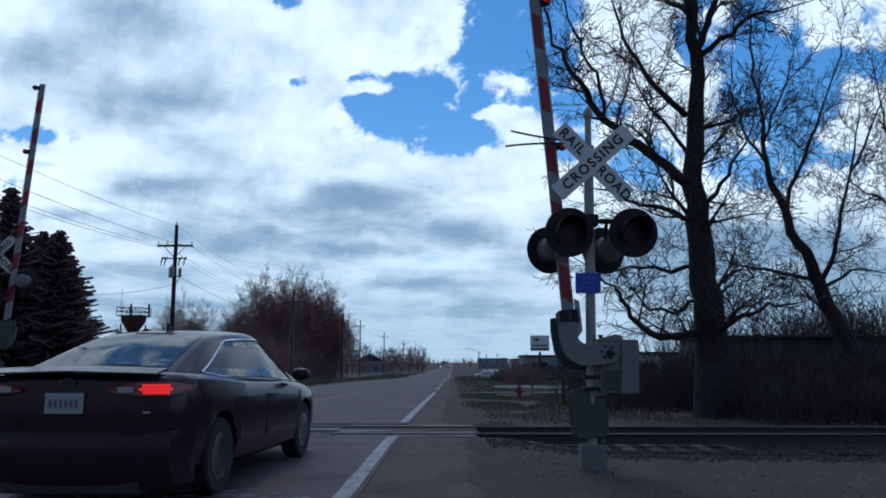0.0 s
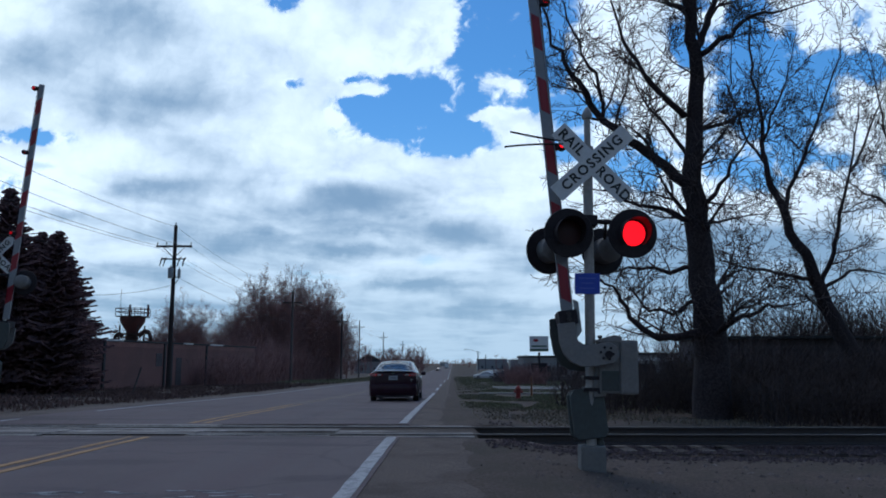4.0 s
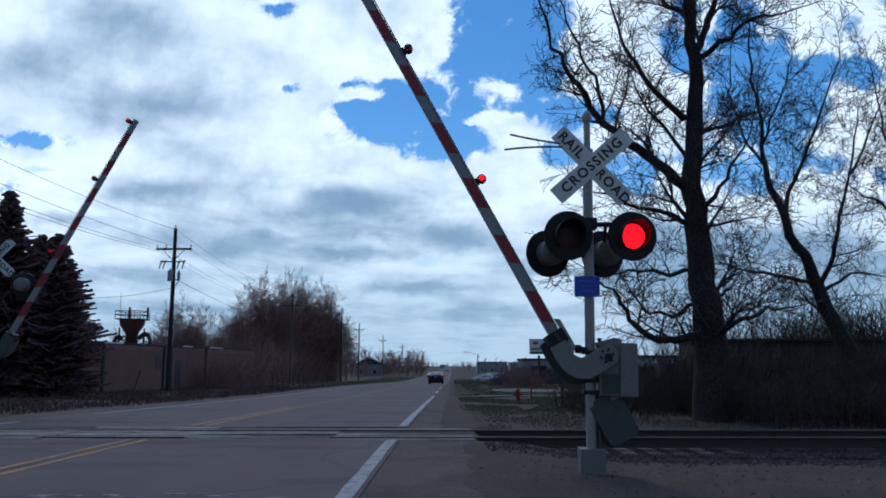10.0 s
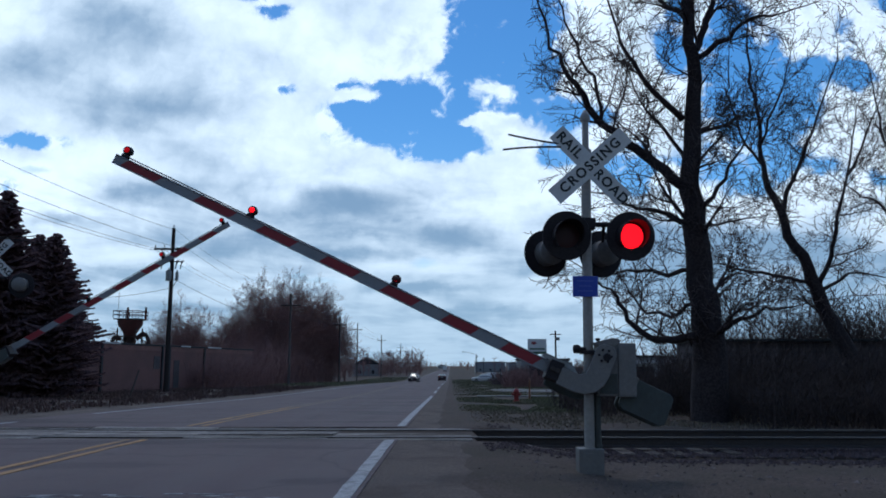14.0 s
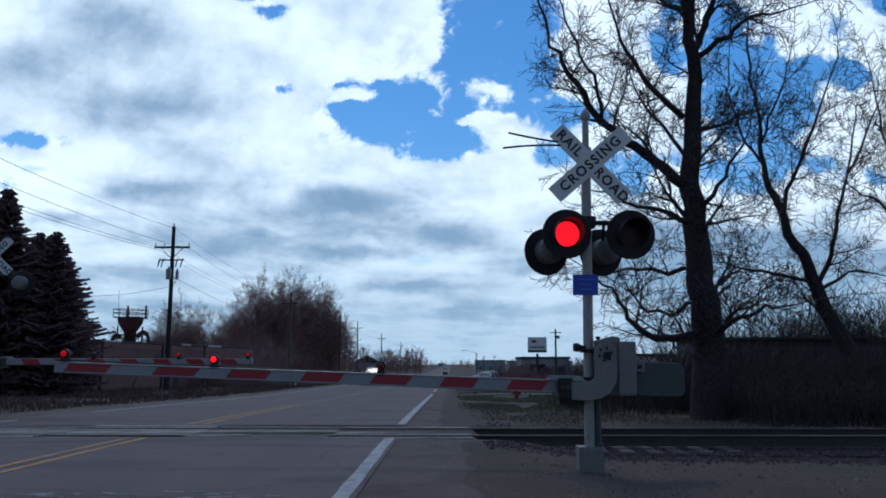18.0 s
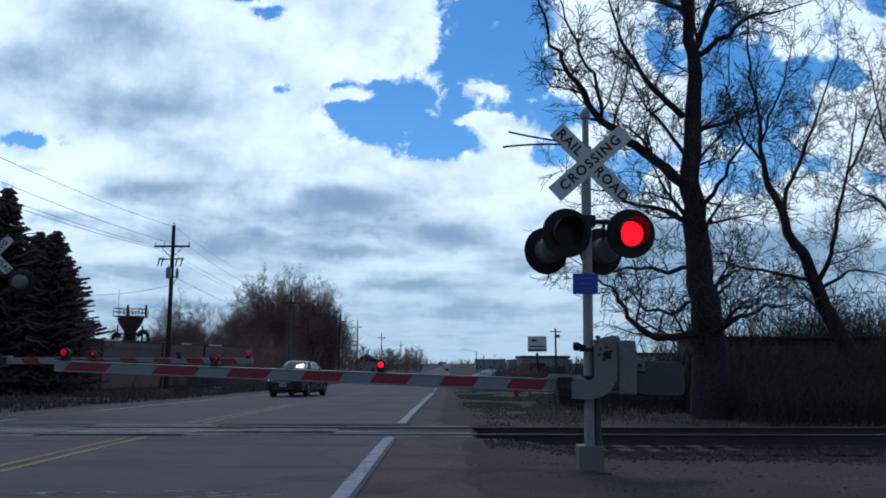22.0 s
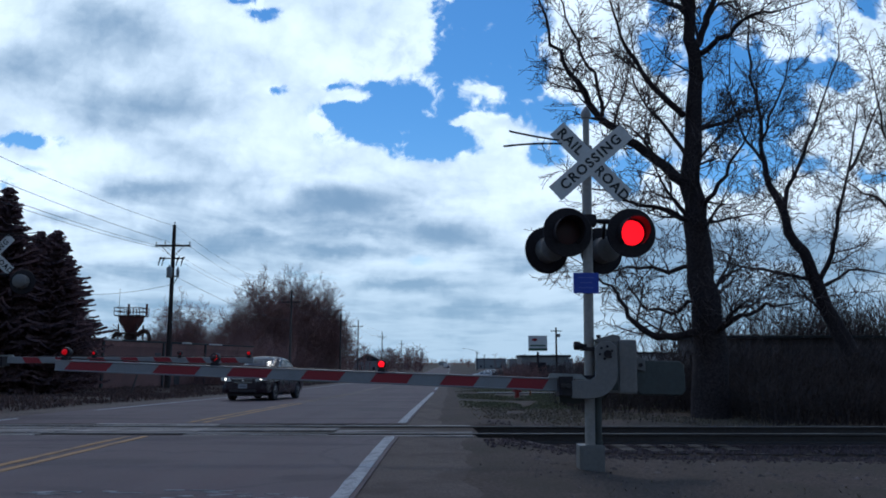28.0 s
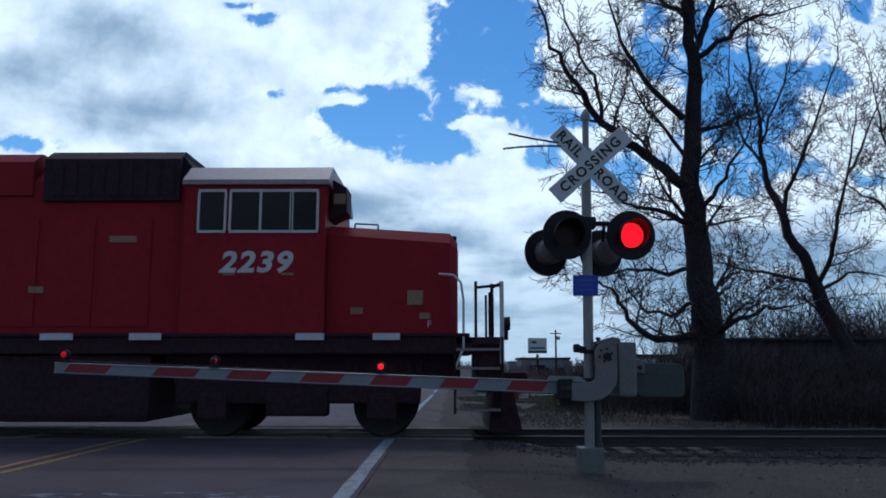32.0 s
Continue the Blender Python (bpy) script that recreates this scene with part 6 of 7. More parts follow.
def loft(bm, rings, close=True):
    rows = [[bm.verts.new(p) for p in r] for r in rings]
    for a, b in zip(rows, rows[1:]):
        n = len(a)
        for i in range(n if close else n - 1):
            j = (i + 1) % n
            bm.faces.new((a[i], a[j], b[j], b[i]))
    bm.faces.new(rows[0][::-1])
    bm.faces.new(rows[-1])
    return bm


def wheel_on(parent, x, y, r, side):
    bm = B()
    lathe(bm, [(r * 0.62, -0.1), (r * 0.94, -0.105), (r, -0.08), (r, 0.08), (r * 0.94, 0.105), (r * 0.62, 0.1)], 28, pose(0, 0, 0, 0, 90, 0))
    w = new("wheel")
    w.parent = parent
    w.empty_display_size = 0.1
    w.matrix_basis = pose(x, y, r)
    t = part("tyre", bm, RUBBER, w, "black rubber tyre", True)
    bm = B()
    lathe(bm, [(0.001, 0.075 * side), (r * 0.14, 0.085 * side), (r * 0.16, 0.06 * side), (r * 0.6, 0.03 * side), (r * 0.63, 0.1 * side), (r * 0.66, 0.1 * side)], 24, pose(0, 0, 0, 0, 90, 0))
    for k in range(10):
        g = radians(36 * k)
        c, s = math.cos(g), math.sin(g)
        rod(bm, (0.07 * side, 0.1 * r * c, 0.1 * r * s), (0.085 * side, 0.62 * r * c, 0.62 * r * s), 0.024, 0.018, 5)
    part("rim", bm, ALLOY, w, "spoked alloy rim", True)
    WHEELS.append((w, w.matrix_basis.copy(), parent, r))
    return w


def curve_at(rows, y):
    """Smooth values at y through rows that start with their y."""
    for k in range(len(rows) - 1):
        if y <= rows[k + 1][0] or k == len(rows) - 2:
            p0, p1, p2, p3 = rows[max(0, k - 1)], rows[k], rows[k + 1], rows[min(len(rows) - 1, k + 2)]
            u = min(1.0, max(0.0, (y - p1[0]) / (p2[0] - p1[0])))
            out = []
            for a, b, c, d in zip(p0[1:], p1[1:], p2[1:], p3[1:]):
                m1, m2 = (c - a) * (p2[0] - p1[0]) / max(1e-6, p2[0] - p0[0]), (d - b) * (p2[0] - p1[0]) / max(1e-6, p3[0] - p1[0])
                out.append((2 * u ** 3 - 3 * u ** 2 + 1) * b + (u ** 3 - 2 * u ** 2 + u) * m1 + (-2 * u ** 3 + 3 * u ** 2) * c + (u ** 3 - u ** 2) * m2)
            return out


def sedan(name, paint, label, stations, cabin, wheels_y, wr, category="car"):
    """A saloon car that faces +y; origin on the ground at its middle."""
    c = thing(name, pose(0, 0, 0), label, category)
    R = wr + 0.055
    ys = {round(stations[0][0] + (stations[-1][0] - stations[0][0]) * k / 46, 3) for k in range(47)} | {r[0] for r in stations}
    for w in wheels_y:
        ys |= {round(w + R * s, 4) for s in (-1.01, -0.995, -0.94, -0.82, -0.64, -0.42, -0.2, 0, 0.2, 0.42, 0.64, 0.82, 0.94, 0.995, 1.01)}
    rings = []
    for y in sorted(ys):
        zl, zs, zt, hw = curve_at(stations, y)
        cut = zl
        for w in wheels_y:
            if abs(y - w) < R:
                cut = max(cut, wr + math.sqrt(R * R - (y - w) ** 2))
        half = [(hw - 0.16, zl), (hw - 0.05, zl + 0.07), (hw - 0.012, zl + 0.3 * (zs - zl)), (hw, zl + 0.55 * (zs - zl)), (hw - 0.008, zl + 0.8 * (zs - zl)), (hw - 0.03, zs - 0.04), (hw - 0.075, zs), (hw * 0.72, zs + 0.6 * (zt - zs)), (hw * 0.4, zt - 0.004), (0, zt)]
        half = [(x, max(z, cut + 0.003 * k)) for k, (x, z) in enumerate(half)]
        rings.append([(x, y, z) for x, z in half] + [(-x, y, z) for x, z in half[-2::-1]])
    bm = B()
    loft(bm, rings)
    body = part("body", bm, paint, c, "", True)
    bm = B()
    box(bm, -stations[4][4] + 0.27, stations[4][4] - 0.27, stations[1][0] + 0.15, stations[-1][0] - 0.2, 0.16, 0.62, 0.02)
    part("underbody", bm, BLACK_PLASTIC, c, "dark underbody")

    def section(y):
        zb, hb, z, hr = curve_at(cabin, y)
        return [(hb, zb), (hb + (hr - hb) * 0.5 + 0.015, zb + (z - zb) * 0.5), (hr + 0.02, z - 0.055), (hr - 0.01, z - 0.022), (hr - 0.07, z), (hr * 0.5, z + 0.02), (0, z + 0.028)]

    bm = B()
    loft(bm, [[(x, y, z) for x, z in section(y)] + [(-x, y, z) for x, z in section(y)[-2::-1]] for y in [cabin[0][0] + (cabin[-1][0] - cabin[0][0]) * k / 24 for k in range(25)]])
    part("roof", bm, paint, c, "car roof and pillars", True)

    def on_side(y, f, s, off=0.006):
        zb, hb, z, hr = curve_at(cabin, y)
        z -= 0.055
        hr += 0.02
        return Vector((s * (hb + (hr - hb) * f + off + 0.06 * f * (1 - f)), y, zb + (z - zb) * f))

    y0, y1, y2, y3, y4 = [r[0] for r in cabin]
    mid = y1 + 0.52 * (y3 - y1) + 0.1
    lo, hi = 0.06, 0.93
    rear_tip, front_tip = y0 + 0.36 * (y1 - y0), y3 + 0.74 * (y4 - y3)

    def glass_top(y):
        """How high the side glass reaches at y."""
        if y < y1 + 0.15:
            return lo + 0.3 + (hi - lo - 0.3) * max(0.0, (y - rear_tip) / (y1 + 0.15 - rear_tip)) ** 0.8
        if y > y3:
            return lo + (hi - lo) * max(0.0, 1 - (y - y3) / (front_tip - y3)) ** 0.75
        return hi

    def glass_low(y):
        return lo + 0.28 * max(0.0, 1 - (y - rear_tip) / 0.34)

    for s in (-1, 1):
        for a, b, lab in ((rear_tip, mid - 0.035, "dark rear side window"), (mid + 0.035, front_tip, "dark front side window")):
            bm = B()
            n = 12
            top = [bm.verts.new(on_side(a + (b - a) * k / n, glass_top(a + (b - a) * k / n), s)) for k in range(n + 1)]
            low = [bm.verts.new(on_side(a + (b - a) * k / n, glass_low(a + (b - a) * k / n), s)) for k in range(n + 1)]
            for k in range(n):
                bm.faces.new((low[k], low[k + 1], top[k + 1], top[k]))
            bmesh.ops.solidify(bm, geom=bm.faces[:], thickness=0.004)
            part("side_window", bm, TINT, c, lab)
        bm = B()
        prev = None
        for k in range(33):
            yy = rear_tip + (front_tip - rear_tip) * k / 32
            q = on_side(yy, glass_top(yy) + 0.015, s, 0.009)
            if prev is not None:
                rod(bm, prev, q, 0.012, n=5)
            prev = q
        rod(bm, on_side(rear_tip, lo + 0.29, s, 0.009), on_side(rear_tip + 0.34, lo, s, 0.009), 0.012, n=5)
        part("window_trim", bm, CHROME, c, "chrome window surround")
        bm = B()
        rod(bm, on_side(rear_tip + 0.34, lo - 0.01, s, 0.012), on_side(front_tip, lo, s, 0.012), 0.012, n=5)
        part("belt_trim", bm, CHROME, c, "chrome belt line")
        bm = B()
        hw = cabin[2][2]
        lathe(bm, [(0.001, -0.1), (0.055, -0.09), (0.075, -0.03), (0.075, 0.04), (0.05, 0.09), (0.001, 0.1)], 12, pose(s * (hw + 0.13), y4 - 0.42, 1.02, 0, 90, 0))
        part("door_mirror", bm, paint, c, "door mirror", True)
        for dy in (y1 - 0.02, mid, y4 - 0.2):
            bm = B()
            xx = curve_at(stations, dy)[3]
            box(bm, s * (xx - 0.004) - 0.004, s * (xx - 0.004) + 0.004, dy - 0.005, dy + 0.005, 0.4, 0.84)
            part("door_gap", bm, BLACK_PLASTIC, c)
        for dy in (y1 + 0.2, mid + 0.2):
            bm = B()
            xx = curve_at(stations, dy)[3]
            box(bm, s * xx - 0.014, s * xx + 0.014, dy - 0.1, dy + 0.1, 0.80, 0.83, 0.006)
            part("door_handle", bm, paint, c)

    def top_glass(nm, ya, yb, lab):
        bm = B()
        n, w = 10, 8
        rows = []
        for k in range(n + 1):
            y = ya + (yb - ya) * k / n
            zb, hb, z, hr = curve_at(cabin, y)
            inset = 0.1 + 0.02 * abs(k - n / 2) / n
            rows.append([bm.verts.new((u * (hr - inset), y, z + 0.034 - 0.024 * u * u)) for u in [-1 + 2 * i / w for i in range(w + 1)]])
        for ra, rb in zip(rows, rows[1:]):
            for i in range(w):
                bm.faces.new((ra[i], ra[i + 1], rb[i + 1], rb[i]))
        bmesh.ops.solidify(bm, geom=bm.faces[:], thickness=0.012)
        part(nm, bm, TINT, c, lab, True)

    top_glass("rear_window", y0 + 0.06 * (y1 - y0), y1 - 0.02, "sloping tinted rear window")
    top_glass("windscreen", y3 + 0.03, y4 - 0.06 * (y4 - y3), "raked windscreen")
    for y in wheels_y:
        for s in (-1, 1):
            hw = curve_at(stations, y)[3]
            wheel_on(c, s * (hw - 0.125), y, wr, s)
    return c


SEDAN_ST = [(-2.44, 0.50, 0.84, 0.87, 0.60), (-2.41, 0.40, 0.99, 1.02, 0.72), (-2.33, 0.33, 1.04, 1.075, 0.82), (-2.1, 0.26, 1.06, 1.10, 0.895), (-1.5, 0.21, 1.045, 1.085, 0.925), (-0.5, 0.19, 0.98, 1.03, 0.925), (0.6, 0.19, 0.95, 1.02, 0.925),
            (1.25, 0.19, 0.91, 1.0, 0.92), (1.9, 0.2, 0.83, 0.9, 0.88), (2.25, 0.24, 0.71, 0.77, 0.78), (2.43, 0.35, 0.58, 0.62, 0.6)]
SEDAN_CAB = [(-2.0, 1.03, 0.76, 1.09, 0.71), (-0.95, 1.01, 0.84, 1.41, 0.60), (-0.1, 0.98, 0.85, 1.475, 0.60), (0.4, 0.96, 0.85, 1.44, 0.595), (1.35, 0.93, 0.80, 0.985, 0.72)]
black_car = sedan("black_sedan", CAR_BLACK, "dark metallic saloon car driving away over the crossing", SEDAN_ST, SEDAN_CAB, (-1.42, 1.43), 0.335)


BRAKES = []     # lit elements and their rest poses


def rear_details(c):
    for s in (-1, 1):
        bm = B()
        loft(bm, [[(s * (x + (0.022 if x > 0.7 else 0.0)), y - 0.034, z) for x, y, z in ring] for ring in (((0.36, -2.43, 0.93), (0.36, -2.43, 0.955), (0.36, -2.3, 0.955), (0.36, -2.3, 0.93)), ((0.60, -2.425, 0.90), (0.60, -2.42, 1.01), (0.60, -2.3, 1.01), (0.60, -2.3, 0.90)), ((0.80, -2.36, 0.90), (0.80, -2.35, 1.01), (0.77, -2.2, 1.01), (0.77, -2.2, 0.90)), ((0.905, -2.08, 0.95), (0.905, -2.06, 0.975), (0.86, -2.0, 0.975), (0.86, -2.0, 0.95)))])
        lamp = part("tail_lamp", bm, TAIL_RED, c, "red wraparound tail lamp")
        bm = B()
        bars = ((-0.027, 0.1), (0.0, 0.125), (0.027, 0.105))
        for zz, hw in bars:
            box(bm, -hw, hw, -0.008, -0.001, zz - 0.0115, zz + 0.0115, 0.003)
        front = len(bm.faces)
        for zz, hw in bars:
            box(bm, -hw, hw, 0.001, 0.008, zz - 0.0115, zz + 0.0115, 0.003)
        for f in list(bm.faces)[front:]:
            f.material_index = 1
        lit = part("brake_light", bm, TAIL_GLOW, lamp, "red brake lamp element")
        lit.data.materials.append(TAIL_CLEAR)
        lit.matrix_basis = pose(s * 0.735, -2.425, 0.952, 0, 0, 22 * s)
        BRAKES.append((lit, lit.matrix_basis.copy()))
        bm = B()
        box(bm, min(0.44 * s, 0.57 * s), max(0.44 * s, 0.57 * s), -2.476, -2.46, 0.925, 0.968, 0.003)
        part("reversing_lens", bm, PLATE_WHITE, lamp, "clear reversing lamp lens")
    bm = B()
    loft(bm, [[(-0.72, -2.40, 1.075), (-0.72, -2.2, 1.115), (-0.72, -2.2, 1.10), (-0.72, -2.40, 1.06)], [(0, -2.48, 1.095), (0, -2.22, 1.14), (0, -2.22, 1.12), (0, -2.48, 1.075)], [(0.72, -2.40, 1.075), (0.72, -2.2, 1.115), (0.72, -2.2, 1.10), (0.72, -2.40, 1.06)]])
    part("spoiler", bm, CAR_BLACK, c, "slim boot-lid spoiler", True)
    bm = B()
    box(bm, -0.16, 0.16, -2.462, -2.445, 0.76, 0.92, 0.006)
    p = part("number_plate", bm, PLATE_WHITE, c, "pale number plate")
    for i in range(6):
        bm = B()
        box(bm, -0.125 + i * 0.043, -0.1 + i * 0.043, -2.466, -2.4625, 0.805, 0.87)
        part("plate_bar", bm, PLATE_INK, p)
    bm = B()
    lathe(bm, [(0.035, 0), (0.05, 0.0), (0.05, 0.008), (0.035, 0.008), (0.035, 0)], 20, pose(0, -2.425, 1.0, 90, 0, 0) @ Matrix.Diagonal((1.5, 0.65, 1, 1)))
    part("badge", bm, DULL_STEEL, c, "oval chrome badge")
    bm = B()
    box(bm, 0.55, 0.70, -2.43, -2.41, 0.76, 0.78)
    part("model_badge", bm, CHROME, c)
    bm = B()
    loft(bm, [[(x, y + yo, z) for yo, z in ((0.06, 0.19), (-0.01, 0.28), (-0.03, 0.42), (-0.03, 0.56), (0.0, 0.62), (0.1, 0.62), (0.1, 0.19))] for x, y in ((-0.9, -2.1), (-0.84, -2.32), (-0.7, -2.41), (-0.4, -2.445), (0, -2.455), (0.4, -2.445), (0.7, -2.41), (0.84, -2.32), (0.9, -2.1))])
    part("bumper", bm, CAR_BLACK, c, "dark rear bumper", True)
    bm = B()
    box(bm, -0.62, 0.62, -2.4, -2.2, 0.13, 0.25, 0.03)
    part("diffuser", bm, BLACK_PLASTIC, c, "black lower valance")
    bm = B()
    box(bm, -0.2, 0.2, -0.93, -0.86, 1.43, 1.455, 0.01)
    part("high_brake_lamp", bm, TAIL_RED, c, "slim high-level brake lamp")
    bm = B()
    plate(bm, [(-0.09, 1.48), (0.09, 1.49), (-0.07, 1.56)], 0.02, pose(0, -0.55, 0, 0, 0, 90))
    part("aerial_fin", bm, CAR_BLACK, c, "small roof aerial")


rear_details(black_car)
SALOON_ST = [(-2.4, 0.45, 0.85, 0.88, 0.62), (-2.33, 0.32, 0.98, 1.01, 0.79), (-2.05, 0.25, 1.02, 1.06, 0.88), (-1.5, 0.22, 1.02, 1.06, 0.90), (-0.5, 0.2, 0.98, 1.03, 0.905), (0.6, 0.2, 0.95, 1.02, 0.905),
             (1.2, 0.2, 0.93, 1.0, 0.9), (1.85, 0.22, 0.9, 0.95, 0.87), (2.15, 0.25, 0.83, 0.89, 0.8), (2.33, 0.3, 0.77, 0.81, 0.72), (2.42, 0.36, 0.64, 0.68, 0.6)]
SALOON_CAB = [(-1.9, 0.99, 0.74, 1.05, 0.69), (-1.0, 0.98, 0.81, 1.5, 0.59), (-0.2, 0.96, 0.82, 1.6, 0.60), (0.3, 0.95, 0.82, 1.56, 0.595), (1.25, 0.94, 0.77, 1.0, 0.71)]
grey_car = sedan("grey_sedan", CAR_SILVER, "bronze-grey saloon car waiting with headlamps lit", SALOON_ST, SALOON_CAB, (-1.38, 1.38), 0.32)


def front_details(c):
    for s in (-1, 1):
        bm = B()
        plate(bm, [(0.44 * s, 0.68), (0.82 * s, 0.71), (0.84 * s, 0.83), (0.62 * s, 0.83), (0.46 * s, 0.77)], 0.22, pose(0, 2.2, 0))
        lamp = part("headlamp", bm, CHROME, c, "clear headlamp unit")
        bm = B()
        lathe(bm, [(0.001, 0.02), (0.032, 0.012), (0.04, 0.0)], 16, pose(s * 0.66, 2.425, 0.765, -90, 0, 0))
        part("lit_bulb", bm, HEAD_GLOW, lamp, "lit headlamp bulb", True)
    bm = B()
    plate(bm, [(-0.33, 0.63), (0.33, 0.63), (0.42, 0.79), (-0.42, 0.79)], 0.15, pose(0, 2.3, 0))
    g = part("grille", bm, BLACK_PLASTIC, c, "black radiator grille")
    for z, w, h in ((0.635, 0.34, 0.007), (0.675, 0.36, 0.004), (0.745, 0.39, 0.004), (0.79, 0.43, 0.012)):
        bm = B()
        box(bm, -w, w, 2.446, 2.462, z - h, z + h, 0.002)
        part("grille_bar", bm, CHROME, g)
    bm = B()
    lathe(bm, [(0.001, 0.0), (0.05, 0.0), (0.05, 0.01), (0.001, 0.012)], 16, pose(0, 2.455, 0.71, -90, 0, 0))
    part("badge", bm, CHROME, g)
    bm = B()
    loft(bm, [[(x, y - yo, z) for yo, z in ((0.0, 0.28), (-0.03, 0.36), (-0.03, 0.5), (0.0, 0.57), (0.1, 0.57), (0.1, 0.28))] for x, y in ((-0.87, 2.0), (-0.82, 2.25), (-0.68, 2.36), (-0.4, 2.41), (0, 2.42), (0.4, 2.41), (0.68, 2.36), (0.82, 2.25), (0.87, 2.0))])
    part("bumper", bm, CAR_SILVER, c, "painted front bumper", True)
    bm = B()
    box(bm, -0.5, 0.5, 2.4, 2.452, 0.31, 0.40, 0.01)
    part("lower_intake", bm, BLACK_PLASTIC, c)
    bm = B()
    box(bm, -0.16, 0.16, 2.442, 2.456, 0.44, 0.6, 0.006)
    p = part("number_plate", bm, PLATE_WHITE, c, "pale front number plate")
    bm = B()
    box(bm, -0.12, 0.12, 2.4565, 2.459, 0.495, 0.54)
    part("plate_bar", bm, PLATE_INK, p)


front_details(grey_car)
# parked cars far off in a yard
parked = sedan("parked_car", CAR_WHITE, "pale parked car in a distant yard", SALOON_ST, SALOON_CAB, (-1.38, 1.38), 0.32)
parked.matrix_basis = pose(10.5, 190.0, ground_z(10.5, 190.0), 0, 0, 70)
tagged(parked, group="parked cars")
for x, y, a in ((12.0, 200.0, 80), (10.6, 230.0, 60), (20.0, 210.0, 85), (13.0, 250.0, 75)):
    copy_thing(parked, pose(x, y, ground_z(x, y), 0, 0, a))
parked_red = sedan("parked_car", CAR_RED, "dull red parked car in a distant yard", SALOON_ST, SALOON_CAB, (-1.38, 1.38), 0.32)
parked_red.matrix_basis = pose(14.5, 180.0, ground_z(14.5, 180.0), 0, 0, 82)
tagged(parked_red, group="parked cars")


for x, y, a in ((11.5, 128.0, 80), (15.5, 122.0, 95), (7.0, 172.0, 85), (17.0, 140.0, 70), (14.0, 165.0, 90)):
    copy_thing(parked, pose(x, y, ground_z(x, y), 0, 0, a))
thicket("yard_shrubs", 4.8, 8.4, 70, 76, 2.3, 420, 21, GROVE_BARK, "rounded brown shrubs in front of a yard", 0.02)


def far_truck():
    """A box truck far down the road."""
    t = thing("box_truck", pose(-3.6, 520.0, road_z(520.0)), "distant white box truck on the road", "truck")
    bm = B()
    box(bm, -1.2, 1.2, -3.0, 3.0, 1.0, 3.6, 0.05)
    part("box_body", bm, CAR_WHITE, t)
    bm = B()
    box(bm, -1.1, 1.1, 3.1, 4.8, 0.6, 2.6, 0.15)
    part("cab", bm, CAR_WHITE, t)
    bm = B()
    box(bm, -1.0, 1.0, -3.0, 4.6, 0.5, 0.95, 0.03)
    part("chassis", bm, BLACK_PLASTIC, t)
    for y in (-2.0, 3.7):
        for x in (-1.0, 1.0):
            bm = B()
            lathe(bm, [(0.001, -0.14), (0.48, -0.14), (0.5, 0), (0.48, 0.14), (0.001, 0.14)], 18, pose(x, y, 0.5, 0, 90, 0))
            part("wheel", bm, RUBBER, t)


far_truck()


# ---- locomotive; faces +x, origin on the rail tops under its front end ----
LOCO_RED = surface("locomotive_red", (0.31, 0.021, 0.03), 0.5, 0, 8, 0.08, 0.35, 0.8, 0.02, (0.22, 0.018, 0.025), gloss=0.06)
LOCO_BLACK = surface("locomotive_black", (0.042, 0.02, 0.026), 0.7, 0, 12, 0.3, 0.3, 1.5, 0.05, gloss=0.15)
CAB_GLASS = surface("dark_cab_glass", (0.01, 0.011, 0.016), 0.1, 0.0, 2, 0.1, 0.05, 3, 0, gloss=0.25)
LOCO_ROOF = surface("pale_roof_paint", (0.32, 0.26, 0.265), 0.5, 0, 12, 0.1, 0.3, 1.5, 0.03)
LOCO_WHITE = surface("white_marking", (0.6, 0.6, 0.6), 0.5, 0, 12, 0.06, 0.3, 3, 0)
LOCO_DIM = surface("dim_lettering", (0.3, 0.18, 0.12), 0.6, 0, 12, 0.1, 0.3, 3, 0)


